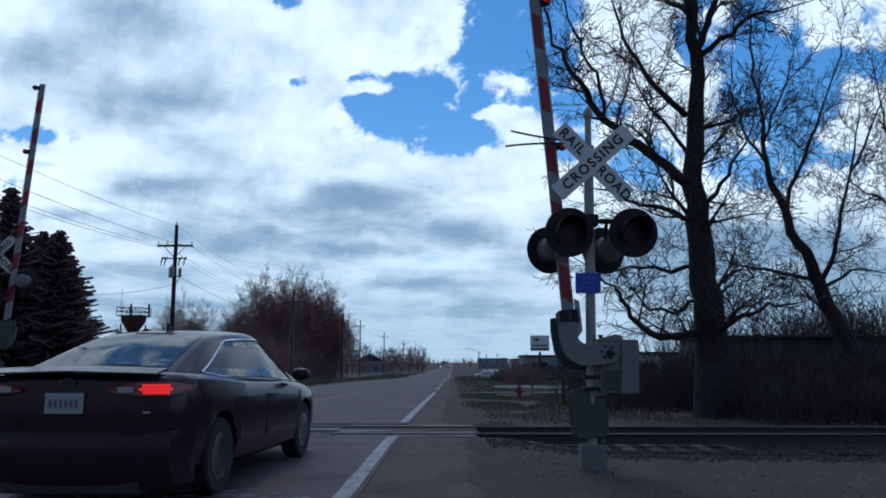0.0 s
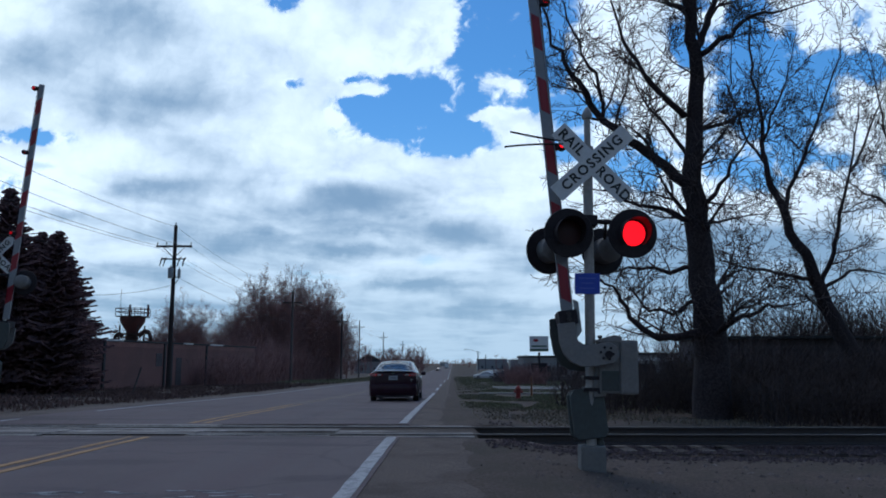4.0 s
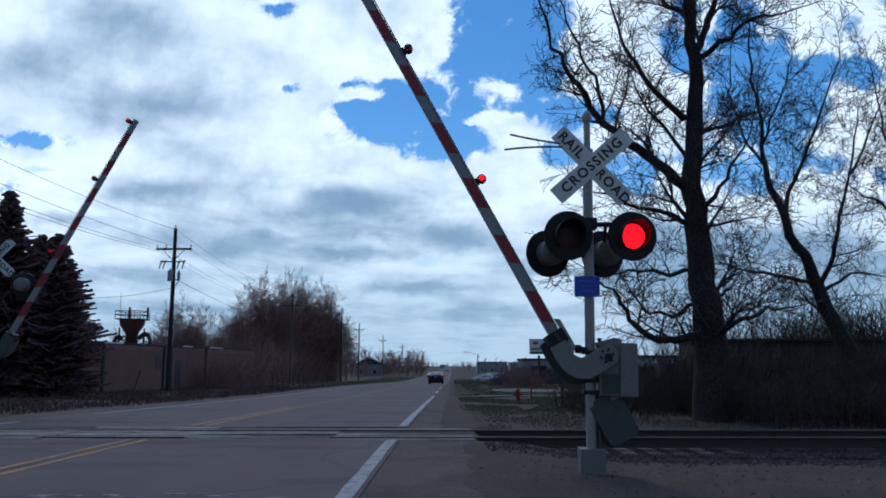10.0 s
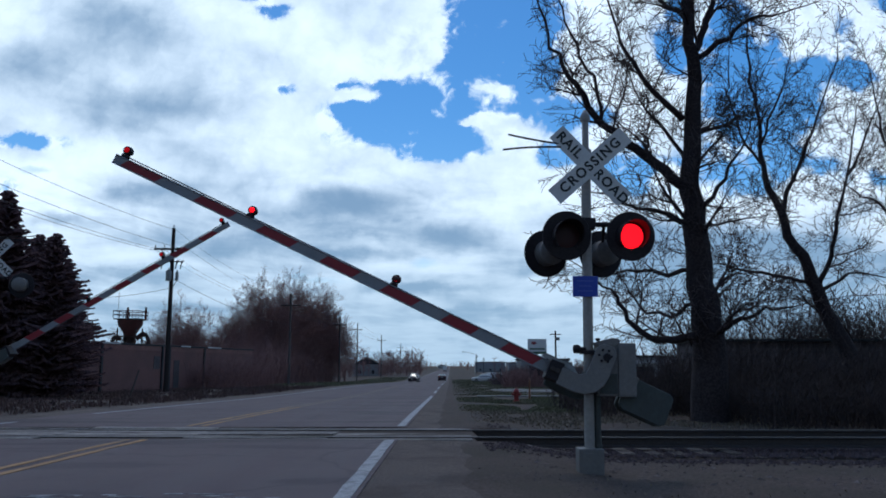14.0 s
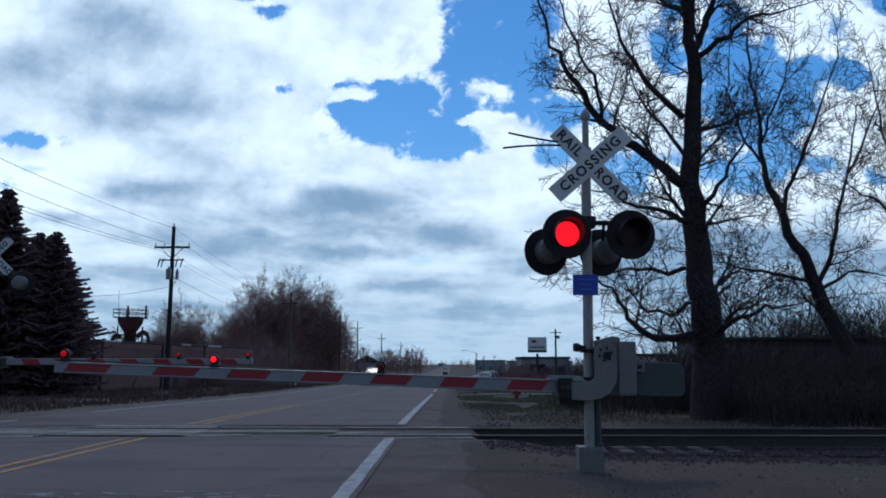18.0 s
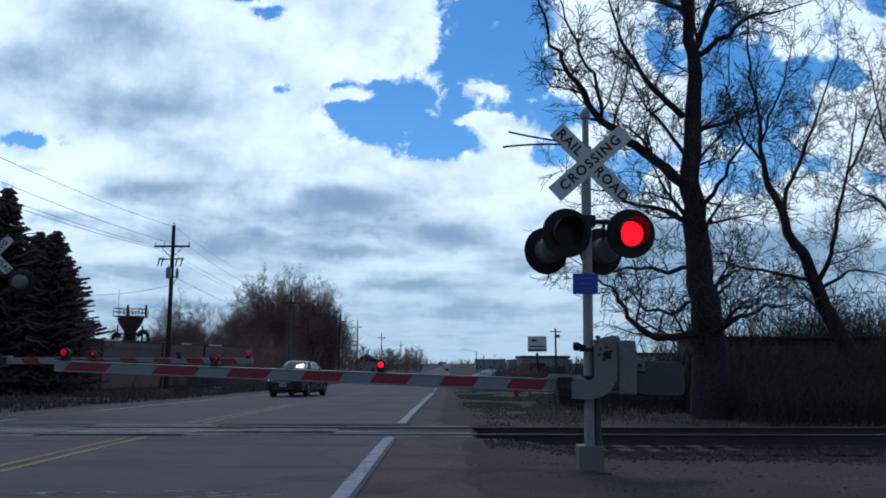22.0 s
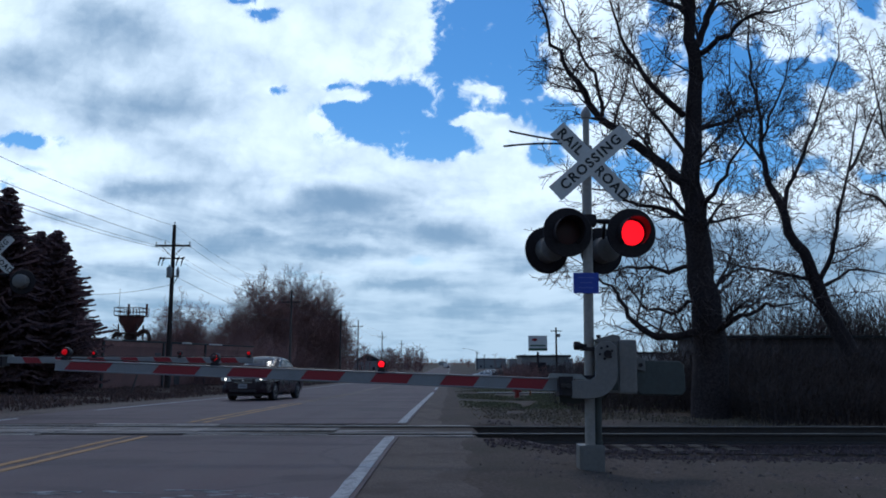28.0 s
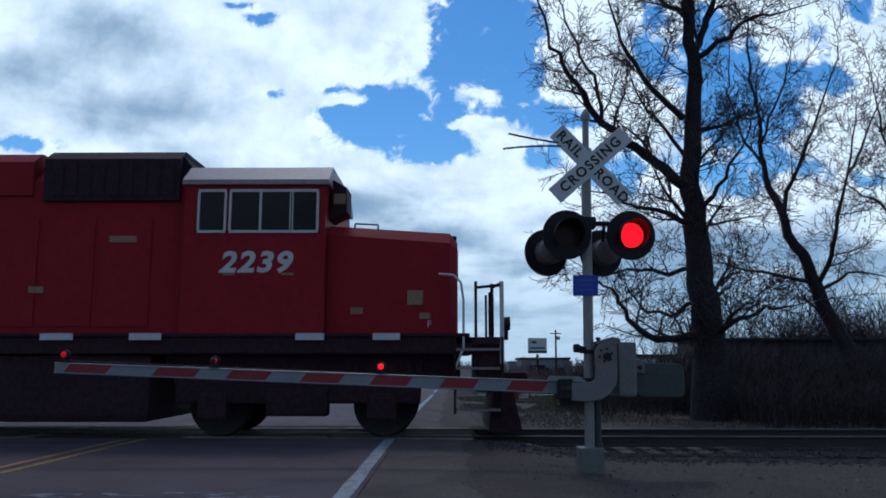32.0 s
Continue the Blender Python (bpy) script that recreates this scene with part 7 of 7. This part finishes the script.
def locomotive():
    g = thing("diesel_locomotive", pose(0, 0, 0), "red diesel road-switcher locomotive passing over the crossing", "locomotive")
    side = -1.54
    # frame and walkway
    bm = B()
    box(bm, -17.6, -0.55, -1.5, 1.5, 1.35, 1.62, 0.02)
    part("frame", bm, LOCO_BLACK, g, "black underframe sill")
    bm = B()
    box(bm, -17.6, -0.6, -1.54, 1.54, 1.625, 1.68, 0.01)
    part("walkway", bm, LOCO_BLACK, g)
    for x, w in ((-7.52, 0.53), (-6.08, 0.52), (-3.4, 0.46), (-2.16, 0.44), (-9.2, 0.5), (-10.8, 0.5), (-12.6, 0.5)):
        bm = B()
        box(bm, x, x + w, -1.565, -1.545, 1.57, 1.68, 0.004)
        part("sill_marking", bm, LOCO_WHITE, g, "white reflective sill plate")
    # low nose
    bm = B()
    loft(bm, [[(-2.95, -1.32, 1.68), (-2.95, -1.32, 3.32), (-2.95, -1.12, 3.50), (-2.95, 1.12, 3.50), (-2.95, 1.32, 3.32), (-2.95, 1.32, 1.68)],
              [(-0.92, -1.30, 1.68), (-0.92, -1.30, 3.18), (-0.92, -1.1, 3.37), (-0.92, 1.1, 3.37), (-0.92, 1.30, 3.18), (-0.92, 1.30, 1.68)],
              [(-0.79, -1.16, 1.68), (-0.79, -1.16, 3.08), (-0.79, -1.0, 3.22), (-0.79, 1.0, 3.22), (-0.79, 1.16, 3.08), (-0.79, 1.16, 1.68)]])
    nose = part("nose", bm, LOCO_RED, g, "red chopped nose with slanted edges", False)
    bm = B()
    box(bm, -1.62, -1.36, -1.335, -1.312, 2.15, 2.39, 0.003)
    part("placard", bm, LOCO_DIM, nose, "pale square placard")
    bm = B()
    box(bm, -1.42, -1.24, -1.335, -1.312, 1.92, 2.02, 0.003)
    part("placard", bm, LOCO_DIM, nose)
    writing("lettering", "F", 0.16, LOCO_WHITE, nose, pose(-1.26, -1.335, 1.83, 90, 0, 0), "small white letter F")
    bm = B()
    rod(bm, (-2.55, -0.9, 3.47), (-2.55, -0.9, 3.58), 0.015, n=6)
    rod(bm, (-2.15, -0.9, 3.44), (-2.15, -0.9, 3.56), 0.015, n=6)
    rod(bm, (-2.55, -0.9, 3.58), (-2.15, -0.9, 3.56), 0.015, n=6)
    part("grab_iron", bm, LOCO_BLACK, nose)
    for z0, z1, y0, y1 in ((3.0, 3.08, -1.02, -0.6), (2.66, 2.74, -1.02, -0.6), (2.74, 3.0, -1.02, -0.9)):
        bm = B()
        box(bm, -0.792, -0.778, y0, y1, z0, z1)
        part("emblem_bar", bm, LOCO_WHITE, nose, "white emblem shape")
    bm = B()
    box(bm, -1.0, -0.80, -0.45, 0.45, 3.36, 3.44, 0.02)
    part("headlight_hood", bm, LOCO_BLACK, nose)
    # cab
    bm = B()
    loft(bm, [[(x, -1.53, 1.68), (x, -1.53, 4.15), (x, -1.15, 4.42), (x, 1.15, 4.42), (x, 1.53, 4.15), (x, 1.53, 1.68)] for x in (-5.30, -2.96)])
    cab = part("cab", bm, LOCO_RED, g, "red cab")
    bm = B()
    ring = lambda x, d: [(x, -1.60, 4.12 - d), (x, -1.60, 4.2 - d), (x, -1.2, 4.50 - d), (x, 1.2, 4.50 - d), (x, 1.60, 4.2 - d), (x, 1.60, 4.12 - d)]
    loft(bm, [ring(-5.32, 0.0), ring(-2.9, 0.0)])
    part("roof", bm, LOCO_ROOF, cab, "pale weathered cab roof")
    bm = B()
    plate(bm, [(-2.91, 4.29), (-2.66, 4.15), (-2.66, 3.74), (-2.94, 3.6)], 0.6, pose(0, -1.2, 0))
    hood = part("number_board_housing", bm, LOCO_BLACK, cab, "dark slanted number-board housing")
    bm = B()
    box(bm, -2.88, -2.68, -1.225, -1.203, 3.86, 4.04, 0.003)
    part("number_board", bm, LOCO_DIM, hood)
    bm = B()
    box(bm, -4.6, -3.3, -0.6, 0.6, 4.50, 4.58, 0.02)
    part("roof_hatch", bm, LOCO_BLACK, cab)
    for x0, x1 in ((-5.03, -4.63), (-4.51, -3.55), (-3.49, -3.11)):
        bm = B()
        box(bm, x0, x1, -1.545, -1.532, 3.36, 4.0, 0.003)
        w = part("side_window", bm, CAB_GLASS, cab, "dark cab side window")
        for a, b, c, d in ((x0 - 0.03, x1 + 0.03, 4.0, 4.045), (x0 - 0.03, x1 + 0.03, 3.315, 3.36), (x0 - 0.04, x0, 3.36, 4.0), (x1, x1 + 0.04, 3.36, 4.0)):
            bm = B()
            box(bm, a, b, -1.56, -1.533, c, d)
            part("frame_bar", bm, ALLOY, w, "aluminium window frame")
        if x1 - x0 > 0.8:
            bm = B()
            box(bm, (x0 + x1) / 2 - 0.02, (x0 + x1) / 2 + 0.02, -1.56, -1.546, 3.36, 4.0)
            part("frame_bar", bm, ALLOY, w, "aluminium window frame")
    num = writing("lettering", "2239", 0.47, LOCO_WHITE, cab, pose(-4.1, -1.536, 2.82, 90, 0, 0) @ Matrix.Diagonal((1.14, 1, 1, 1)), "white road number", 0.2, 0.016, 1.12)
    for x in (-4.62, -3.66):
        bm = B()
        box(bm, x, x + 0.2, -1.537, -1.531, 2.62, 2.66)
        part("text_bar", bm, LOCO_DIM, cab)
    # long hood behind the cab
    bm = B()
    loft(bm, [[(x, -1.28, 1.68), (x, -1.28, 4.25), (x, -1.0, 4.5), (x, 1.0, 4.5), (x, 1.28, 4.25), (x, 1.28, 1.68)] for x in (-16.9, -8.15, -5.31)])
    lh = part("long_hood", bm, LOCO_RED, g, "red engine hood")
    bm = B()
    loft(bm, [[(x, -1.36, 3.9), (x, -1.36, 4.62), (x, -1.1, 4.8), (x, 1.1, 4.8), (x, 1.36, 4.62), (x, 1.36, 3.9)] for x in (-7.75, -5.45)])
    part("radiator_housing", bm, LOCO_BLACK, g, "black louvred intake housing")
    bm = B()
    plate(bm, [(-5.45, 4.0), (-5.45, 4.7), (-5.25, 4.45), (-5.25, 4.0)], 2.4, pose(0, -1.2, 0))
    part("cowl", bm, LOCO_BLACK, g)
    for k in range(9):
        bm = B()
        box(bm, -7.6 + k * 0.235, -7.42 + k * 0.235, -1.375, -1.362, 3.98, 4.55, 0.003)
        part("louvre", bm, LOCO_BLACK, g)
    for k in range(11):
        bm = B()
        x = -5.9 - k * 0.95
        box(bm, x - 0.85, x, -1.30, -1.283, 1.8, 3.6, 0.006)
        part("hood_door", bm, LOCO_RED, lh, "red engine-room door")
    for x, z, w in ((-6.6, 3.25, 0.45), (-7.9, 2.4, 0.25), (-2.55, 2.05, 0.2)):
        bm = B()
        box(bm, x, x + w, -1.335 if x > -3 else -1.31, -1.30, z - 0.05, z + 0.06)
        part("text_bar", bm, LOCO_DIM, lh)
    bm = B()
    box(bm, -5.6, -0.75, -1.15, 1.15, 0.98, 1.36, 0.02)
    part("air_reservoir_box", bm, LOCO_BLACK, g, "black under-frame equipment")
    bm = B()
    loft(bm, [[(x, -1.32, 4.0), (x, -1.32, 4.58), (x, -1.05, 4.78), (x, 1.05, 4.78), (x, 1.32, 4.58), (x, 1.32, 4.0)] for x in (-16.9, -7.95)])
    part("rear_intake", bm, LOCO_RED, g, "dull red raised hood section")
    # front platform, rails, steps, pilot
    bm = B()
    box(bm, -0.84, -0.05, -1.5, 1.5, 1.5, 1.62, 0.02)
    part("front_platform", bm, LOCO_BLACK, g)
    bm = B()
    box(bm, -0.5, -0.05, -1.45, 1.45, 0.75, 1.5, 0.03)
    part("pilot", bm, LOCO_BLACK, g, "black pilot plate")
    bm = B()
    plate(bm, [(-0.3, 0.12), (0.25, 0.1), (0.1, 0.75), (-0.2, 0.8)], 2.7, pose(0, -1.35, 0))
    part("snowplough", bm, LOCO_BLACK, g)
    bm = B()
    box(bm, -0.05, 0.45, -0.18, 0.18, 0.75, 1.05, 0.05)
    part("coupler", bm, LOCO_BLACK, g)
    for x0, y0 in ((-0.08, -1.48), (-0.08, 1.48), (-0.22, -1.1), (-0.5, -1.48), (-0.22, 1.1), (-0.18, -0.5), (-0.18, 0.5)):
        bm = B()
        rod(bm, (x0, y0, 1.2 if abs(y0) > 1.4 else 1.6), (x0, y0, 2.52), 0.035 if x0 > -0.1 else 0.024, n=8)
        part("stanchion", bm, LOCO_WHITE if (x0, y0) == (-0.08, -1.48) else LOCO_BLACK, g)
    for a, b in (((-0.5, -1.48, 2.42), (-0.08, -1.48, 2.46)), ((-0.22, -1.1, 2.45), (-0.18, -0.5, 2.45)), ((-0.18, -0.5, 2.2), (-0.18, 0.5, 2.2)), ((-0.08, -1.48, 2.5), (-0.22, -1.1, 2.45))):
        bm = B()
        rod(bm, a, b, 0.024, n=8)
        part("handrail", bm, LOCO_BLACK, g)
    bm = B()
    prev = None
    for x, z in ((-0.82, 1.15), (-0.70, 1.45), (-0.70, 2.2), (-0.74, 2.5), (-0.86, 2.62), (-1.1, 2.64)):
        p = Vector((x, -1.52, z))
        if prev is not None:
            rod(bm, prev, p, 0.02, n=7)
        prev = p
    part("grab_rail", bm, LOCO_WHITE, g, "white bent grab rail", True)
    for z in (0.45, 0.78, 1.1, 1.4):
        bm = B()
        box(bm, -0.82, -0.12, -1.53, -1.2, z, z + 0.04, 0.006)
        st = part("step", bm, LOCO_BLACK, g)
        bm = B()
        box(bm, -0.82, -0.12, -1.545, -1.531, z, z + 0.04)
        part("step_edge", bm, GALV, st, "pale step edge")
    for x in (-0.86, -0.1):
        bm = B()
        box(bm, x, x + 0.04, -1.54, -1.2, 0.4, 1.62)
        part("step_side", bm, LOCO_BLACK, g)
    for s, z in ((-1, 1.85), (-1, 1.7)):
        bm = B()
        lathe(bm, [(0.001, 0), (0.11, 0), (0.11, 0.12), (0.001, 0.13)], 14, pose(-0.05, s * (1.2 if z > 1.8 else 0.7), z, 0, 90, 0))
        part("ditch_light", bm, LOCO_BLACK, g, "round ditch light")
    # air horn, fuel tank, trucks
    bm = B()
    box(bm, -9.9, -5.75, -1.42, 1.42, 0.26, 1.34, 0.12)
    part("fuel_tank", bm, LOCO_BLACK, g, "black fuel tank")
    for cx in (-3.4, -12.6):
        bm = B()
        box(bm, cx - 2.0, cx + 2.0, -1.25, -1.05, 0.55, 0.95, 0.05)
        box(bm, cx - 0.5, cx + 0.5, -1.32, -1.0, 0.35, 0.8, 0.05)
        box(bm, cx - 1.9, cx + 1.9, 1.05, 1.25, 0.55, 0.95, 0.05)
        box(bm, cx - 1.95, cx + 1.95, -0.6, 0.6, 0.62, 1.34, 0.03)
        box(bm, cx - 2.05, cx + 2.05, -1.2, -0.9, 0.85, 1.34, 0.03)
        tr = part("bogie_frame", bm, LOCO_BLACK, g, "dark cast bogie side frame")
        for wx in (-1.38, 1.38):
            bm = B()
            box(bm, cx + wx - 0.24, cx + wx + 0.24, -1.3, -1.03, 0.3, 0.72, 0.04)
            part("axle_box", bm, LOCO_BLACK, tr)
            for k in (-0.45, 0.45):
                bm = B()
                rod(bm, (cx + wx + k, -1.18, 0.9), (cx + wx + k, -1.18, 1.2), 0.09, n=10)
                part("spring", bm, LOCO_BLACK, tr)
            w = new("wheelset")
            w.parent = g
            w.matrix_basis = pose(cx + wx, 0, 0.508)
            for s in (-1, 1):
                bm = B()
                lathe(bm, [(0.001, -0.06), (0.2, -0.06), (0.22, -0.03), (0.44, -0.03), (0.5, -0.065), (0.508, 0.05), (0.53, 0.06), (0.53, 0.085), (0.4, 0.08), (0.001, 0.08)], 28, pose(0, s * 0.75, 0, 90 if s > 0 else -90, 0, 0))
                part("wheel", bm, LOCO_BLACK if s > 0 else RAIL_STEEL, w, "steel railway wheel", True)
            WHEELS.append((w, w.matrix_basis.copy(), g, 0.508))
    return g


loco = locomotive()


# ---- what moves ----
GATE_DROP = [(0.0, 83.4), (7.65, 83.4), (8.0, 78.9), (8.5, 73.9), (9.0, 69.5), (9.5, 64.6), (10.0, 59.8), (10.5, 54.4), (11.0, 49.7), (11.5, 44.2), (12.0, 39.5), (12.5, 35.3),
             (13.0, 31.1), (13.5, 27.2), (14.0, 23.6), (14.5, 20.4), (15.5, 13.5), (16.5, 7.1), (17.0, 4.0), (17.5, 1.2), (18.0, 0.0), (32.0, 0.0)]

FAR_DROP = [(0.0, 85.7), (7.65, 85.7), (8.0, 82.4), (9.0, 72.8), (10.0, 62.8), (11.0, 55.1), (12.0, 46.8), (13.0, 38.9), (13.75, 32.7), (14.5, 26.9), (15.5, 17.7), (16.5, 9.5), (17.0, 6.3), (17.6, 1.8), (18.1, 0.0), (32.0, 0.0)]
# seconds, metres ahead of the car's middle, across, turn to the right
AWAY = [(0.0, 8.77, -2.88, 4.5), (0.5, 11.5, -2.66, 4.5), (1.0, 14.45, -2.46, 3.5), (2.0, 19.8, -2.22, 1.5), (3.0, 25.0, -2.15, 0.0), (4.5, 35.5, -2.15, 0.0), (6.0, 49.4, -2.15, 0.0), (7.5, 65.5, -2.1, 0.0), (9.0, 83.5, -2.0, 0.0),
        (11.0, 116.0, -1.9, 0.0), (13.0, 155.0, -1.8, 0.0), (15.0, 203.0, -1.8, 0.0), (17.0, 256.0, -1.8, 0.0), (21.0, 364.0, -1.8, 0.0), (26.0, 500.0, -1.8, 0.0), (32.0, 662.0, -1.8, 0.0)]
TOWARDS = [(0.0, 473.60, -6.9), (5.0, 365.60, -6.9), (8.0, 301.60, -6.9), (11.0, 231.60, -6.9), (14.5, 140.85, -6.9), (16.5, 99.25, -6.95), (17.0, 90.10, -6.95), (18.0, 73.30, -7.0), (19.0, 60.00, -7.0), (20.0, 50.00, -7.0), (21.0, 42.80, -7.05), (22.0, 37.70, -7.12),
           (23.0, 34.60, -7.2), (24.0, 33.60, -7.2), (25.0, 32.80, -7.2), (25.5, 32.30, -7.2), (26.5, 31.50, -7.21), (27.5, 31.15, -7.22), (32.0, 31.15, -7.22)]


def on_road(x, y, turn):
    half = 1.4
    za, zb = road_z(y - half), road_z(y + half)
    return pose(x, y, (za + zb) / 2 + 0.004, math.degrees(math.atan2(zb - za, 2 * half)), 0, 0) @ pose(0, 0, 0, 0, 0, turn)


def rolled(rows, t):
    """Metres driven at t along rows of (seconds, metres)."""
    for (t0, s0), (t1, s1) in zip(rows, rows[1:]):
        if t <= t1:
            return s0 + (s1 - s0) * (t - t0) / (t1 - t0)
    return rows[-1][1]


def motions():
    drift = Vector((-0.0028, 0.003, 0)) * SKY_H
    walk(sky, [(t, Matrix.Translation(Vector((0, 0, EYE[2])) + drift * (t - 20.0))) for t in (0.0, 16.0, 32.0)])
    for (g, axis), drop in zip(GATES, (GATE_DROP, FAR_DROP)):
        walk(g, [(t, axis @ pose(0, 0, 0, 0, a, 0)) for t, a in drop])
    walk(black_car, [(t, on_road(x, y, -a)) for t, y, x, a in AWAY])
    walk(grey_car, [(t, on_road(x, y, 174.0)) for t, y, x in TOWARDS])
    speed = 13.7
    walk(loco, [(t, pose(0.91 + speed * (t - 32.0), TRACK_Y, RAIL_Z)) for t in (0.0, 16.0, 32.0)])
    paths = {black_car.name: ([(r[0], r[1]) for r in AWAY], 0.0, 10.0), grey_car.name: ([(r[0], -r[1]) for r in TOWARDS], 14.0, 27.6), loco.name: ([(0.0, 0.0), (32.0, speed * 32)], 30.9, 32.0)}
    for w, rest, carrier, r in WHEELS:
        if carrier.name not in paths:
            continue
        drive, start, stop = paths[carrier.name]
        base, rows = rolled(drive, start), [(0.0, 0.0)]
        t = start
        while t < stop:
            gone = (rolled(drive, t) - base) / r
            if t > 0 and gone > rows[-1][1] + radians(55):
                rows.append((t, rows[-1][1] + min(gone - rows[-1][1], radians(85))))
            t += 1.0 / FPS
        rows.append((32.0, rows[-1][1] + 0.01))
        if carrier is loco:
            walk(w, [(t, rest @ pose(0, 0, 0, 0, math.degrees(a), 0)) for t, a in rows])
        else:
            walk(w, [(t, rest @ pose(0, 0, 0, -math.degrees(a), 0, 0)) for t, a in rows])
    # the brake lamps turn their lit faces in as the car pulls away
    for lit, rest in BRAKES:
        walk(lit, [(t, rest @ pose(0, 0, 0, a, 0, 0)) for t, a in [(0.0, 0.0)] + flips(0.8, 0.0, 180.0) + [(32.0, 180.0)]])
    # flashing: each lens turns its lit face out and in again
    for lens, rest, phase in FLASHERS:
        rows = [(0.0, 0.0)]
        on = False
        if phase == 2:
            rows += flips(2.65, 0.0, 180.0)
        else:
            t, k, turn = 2.65, 0, 0.0
            early = 0.1 if phase > 2 else 0.0
            phase = phase - 3 if phase > 2 else phase
            while t < 32.0:
                want = (k % 2 == 0) == (phase == 1)
                if want != on:
                    rows += flips(t - (early + UNEVEN.get(k, 0.0) if early and k else 0.0), turn, turn + 180.0)
                    turn += 180.0
                    on = want
                k += 1
                t = 3.14 + FLASH * (k - 1) + UNEVEN.get(k, 0.0)
        rows.append((32.0, rows[-1][1]))
        walk(lens, [(t, rest @ pose(0, 0, 0, 0, 0, a)) for t, a in rows if t <= 32.0])


FLASH = 0.6035
UNEVEN = {9: -0.05, 14: -0.07, 19: 0.06, 24: 0.05, 29: 0.06}


def flips(t, a, b):
    f = 1.0 / FPS
    t = round(t * FPS) * f
    return [(t - f, a), (t, a + (b - a) / 3), (t + f, a + 2 * (b - a) / 3), (t + 2 * f, b)]


motions()
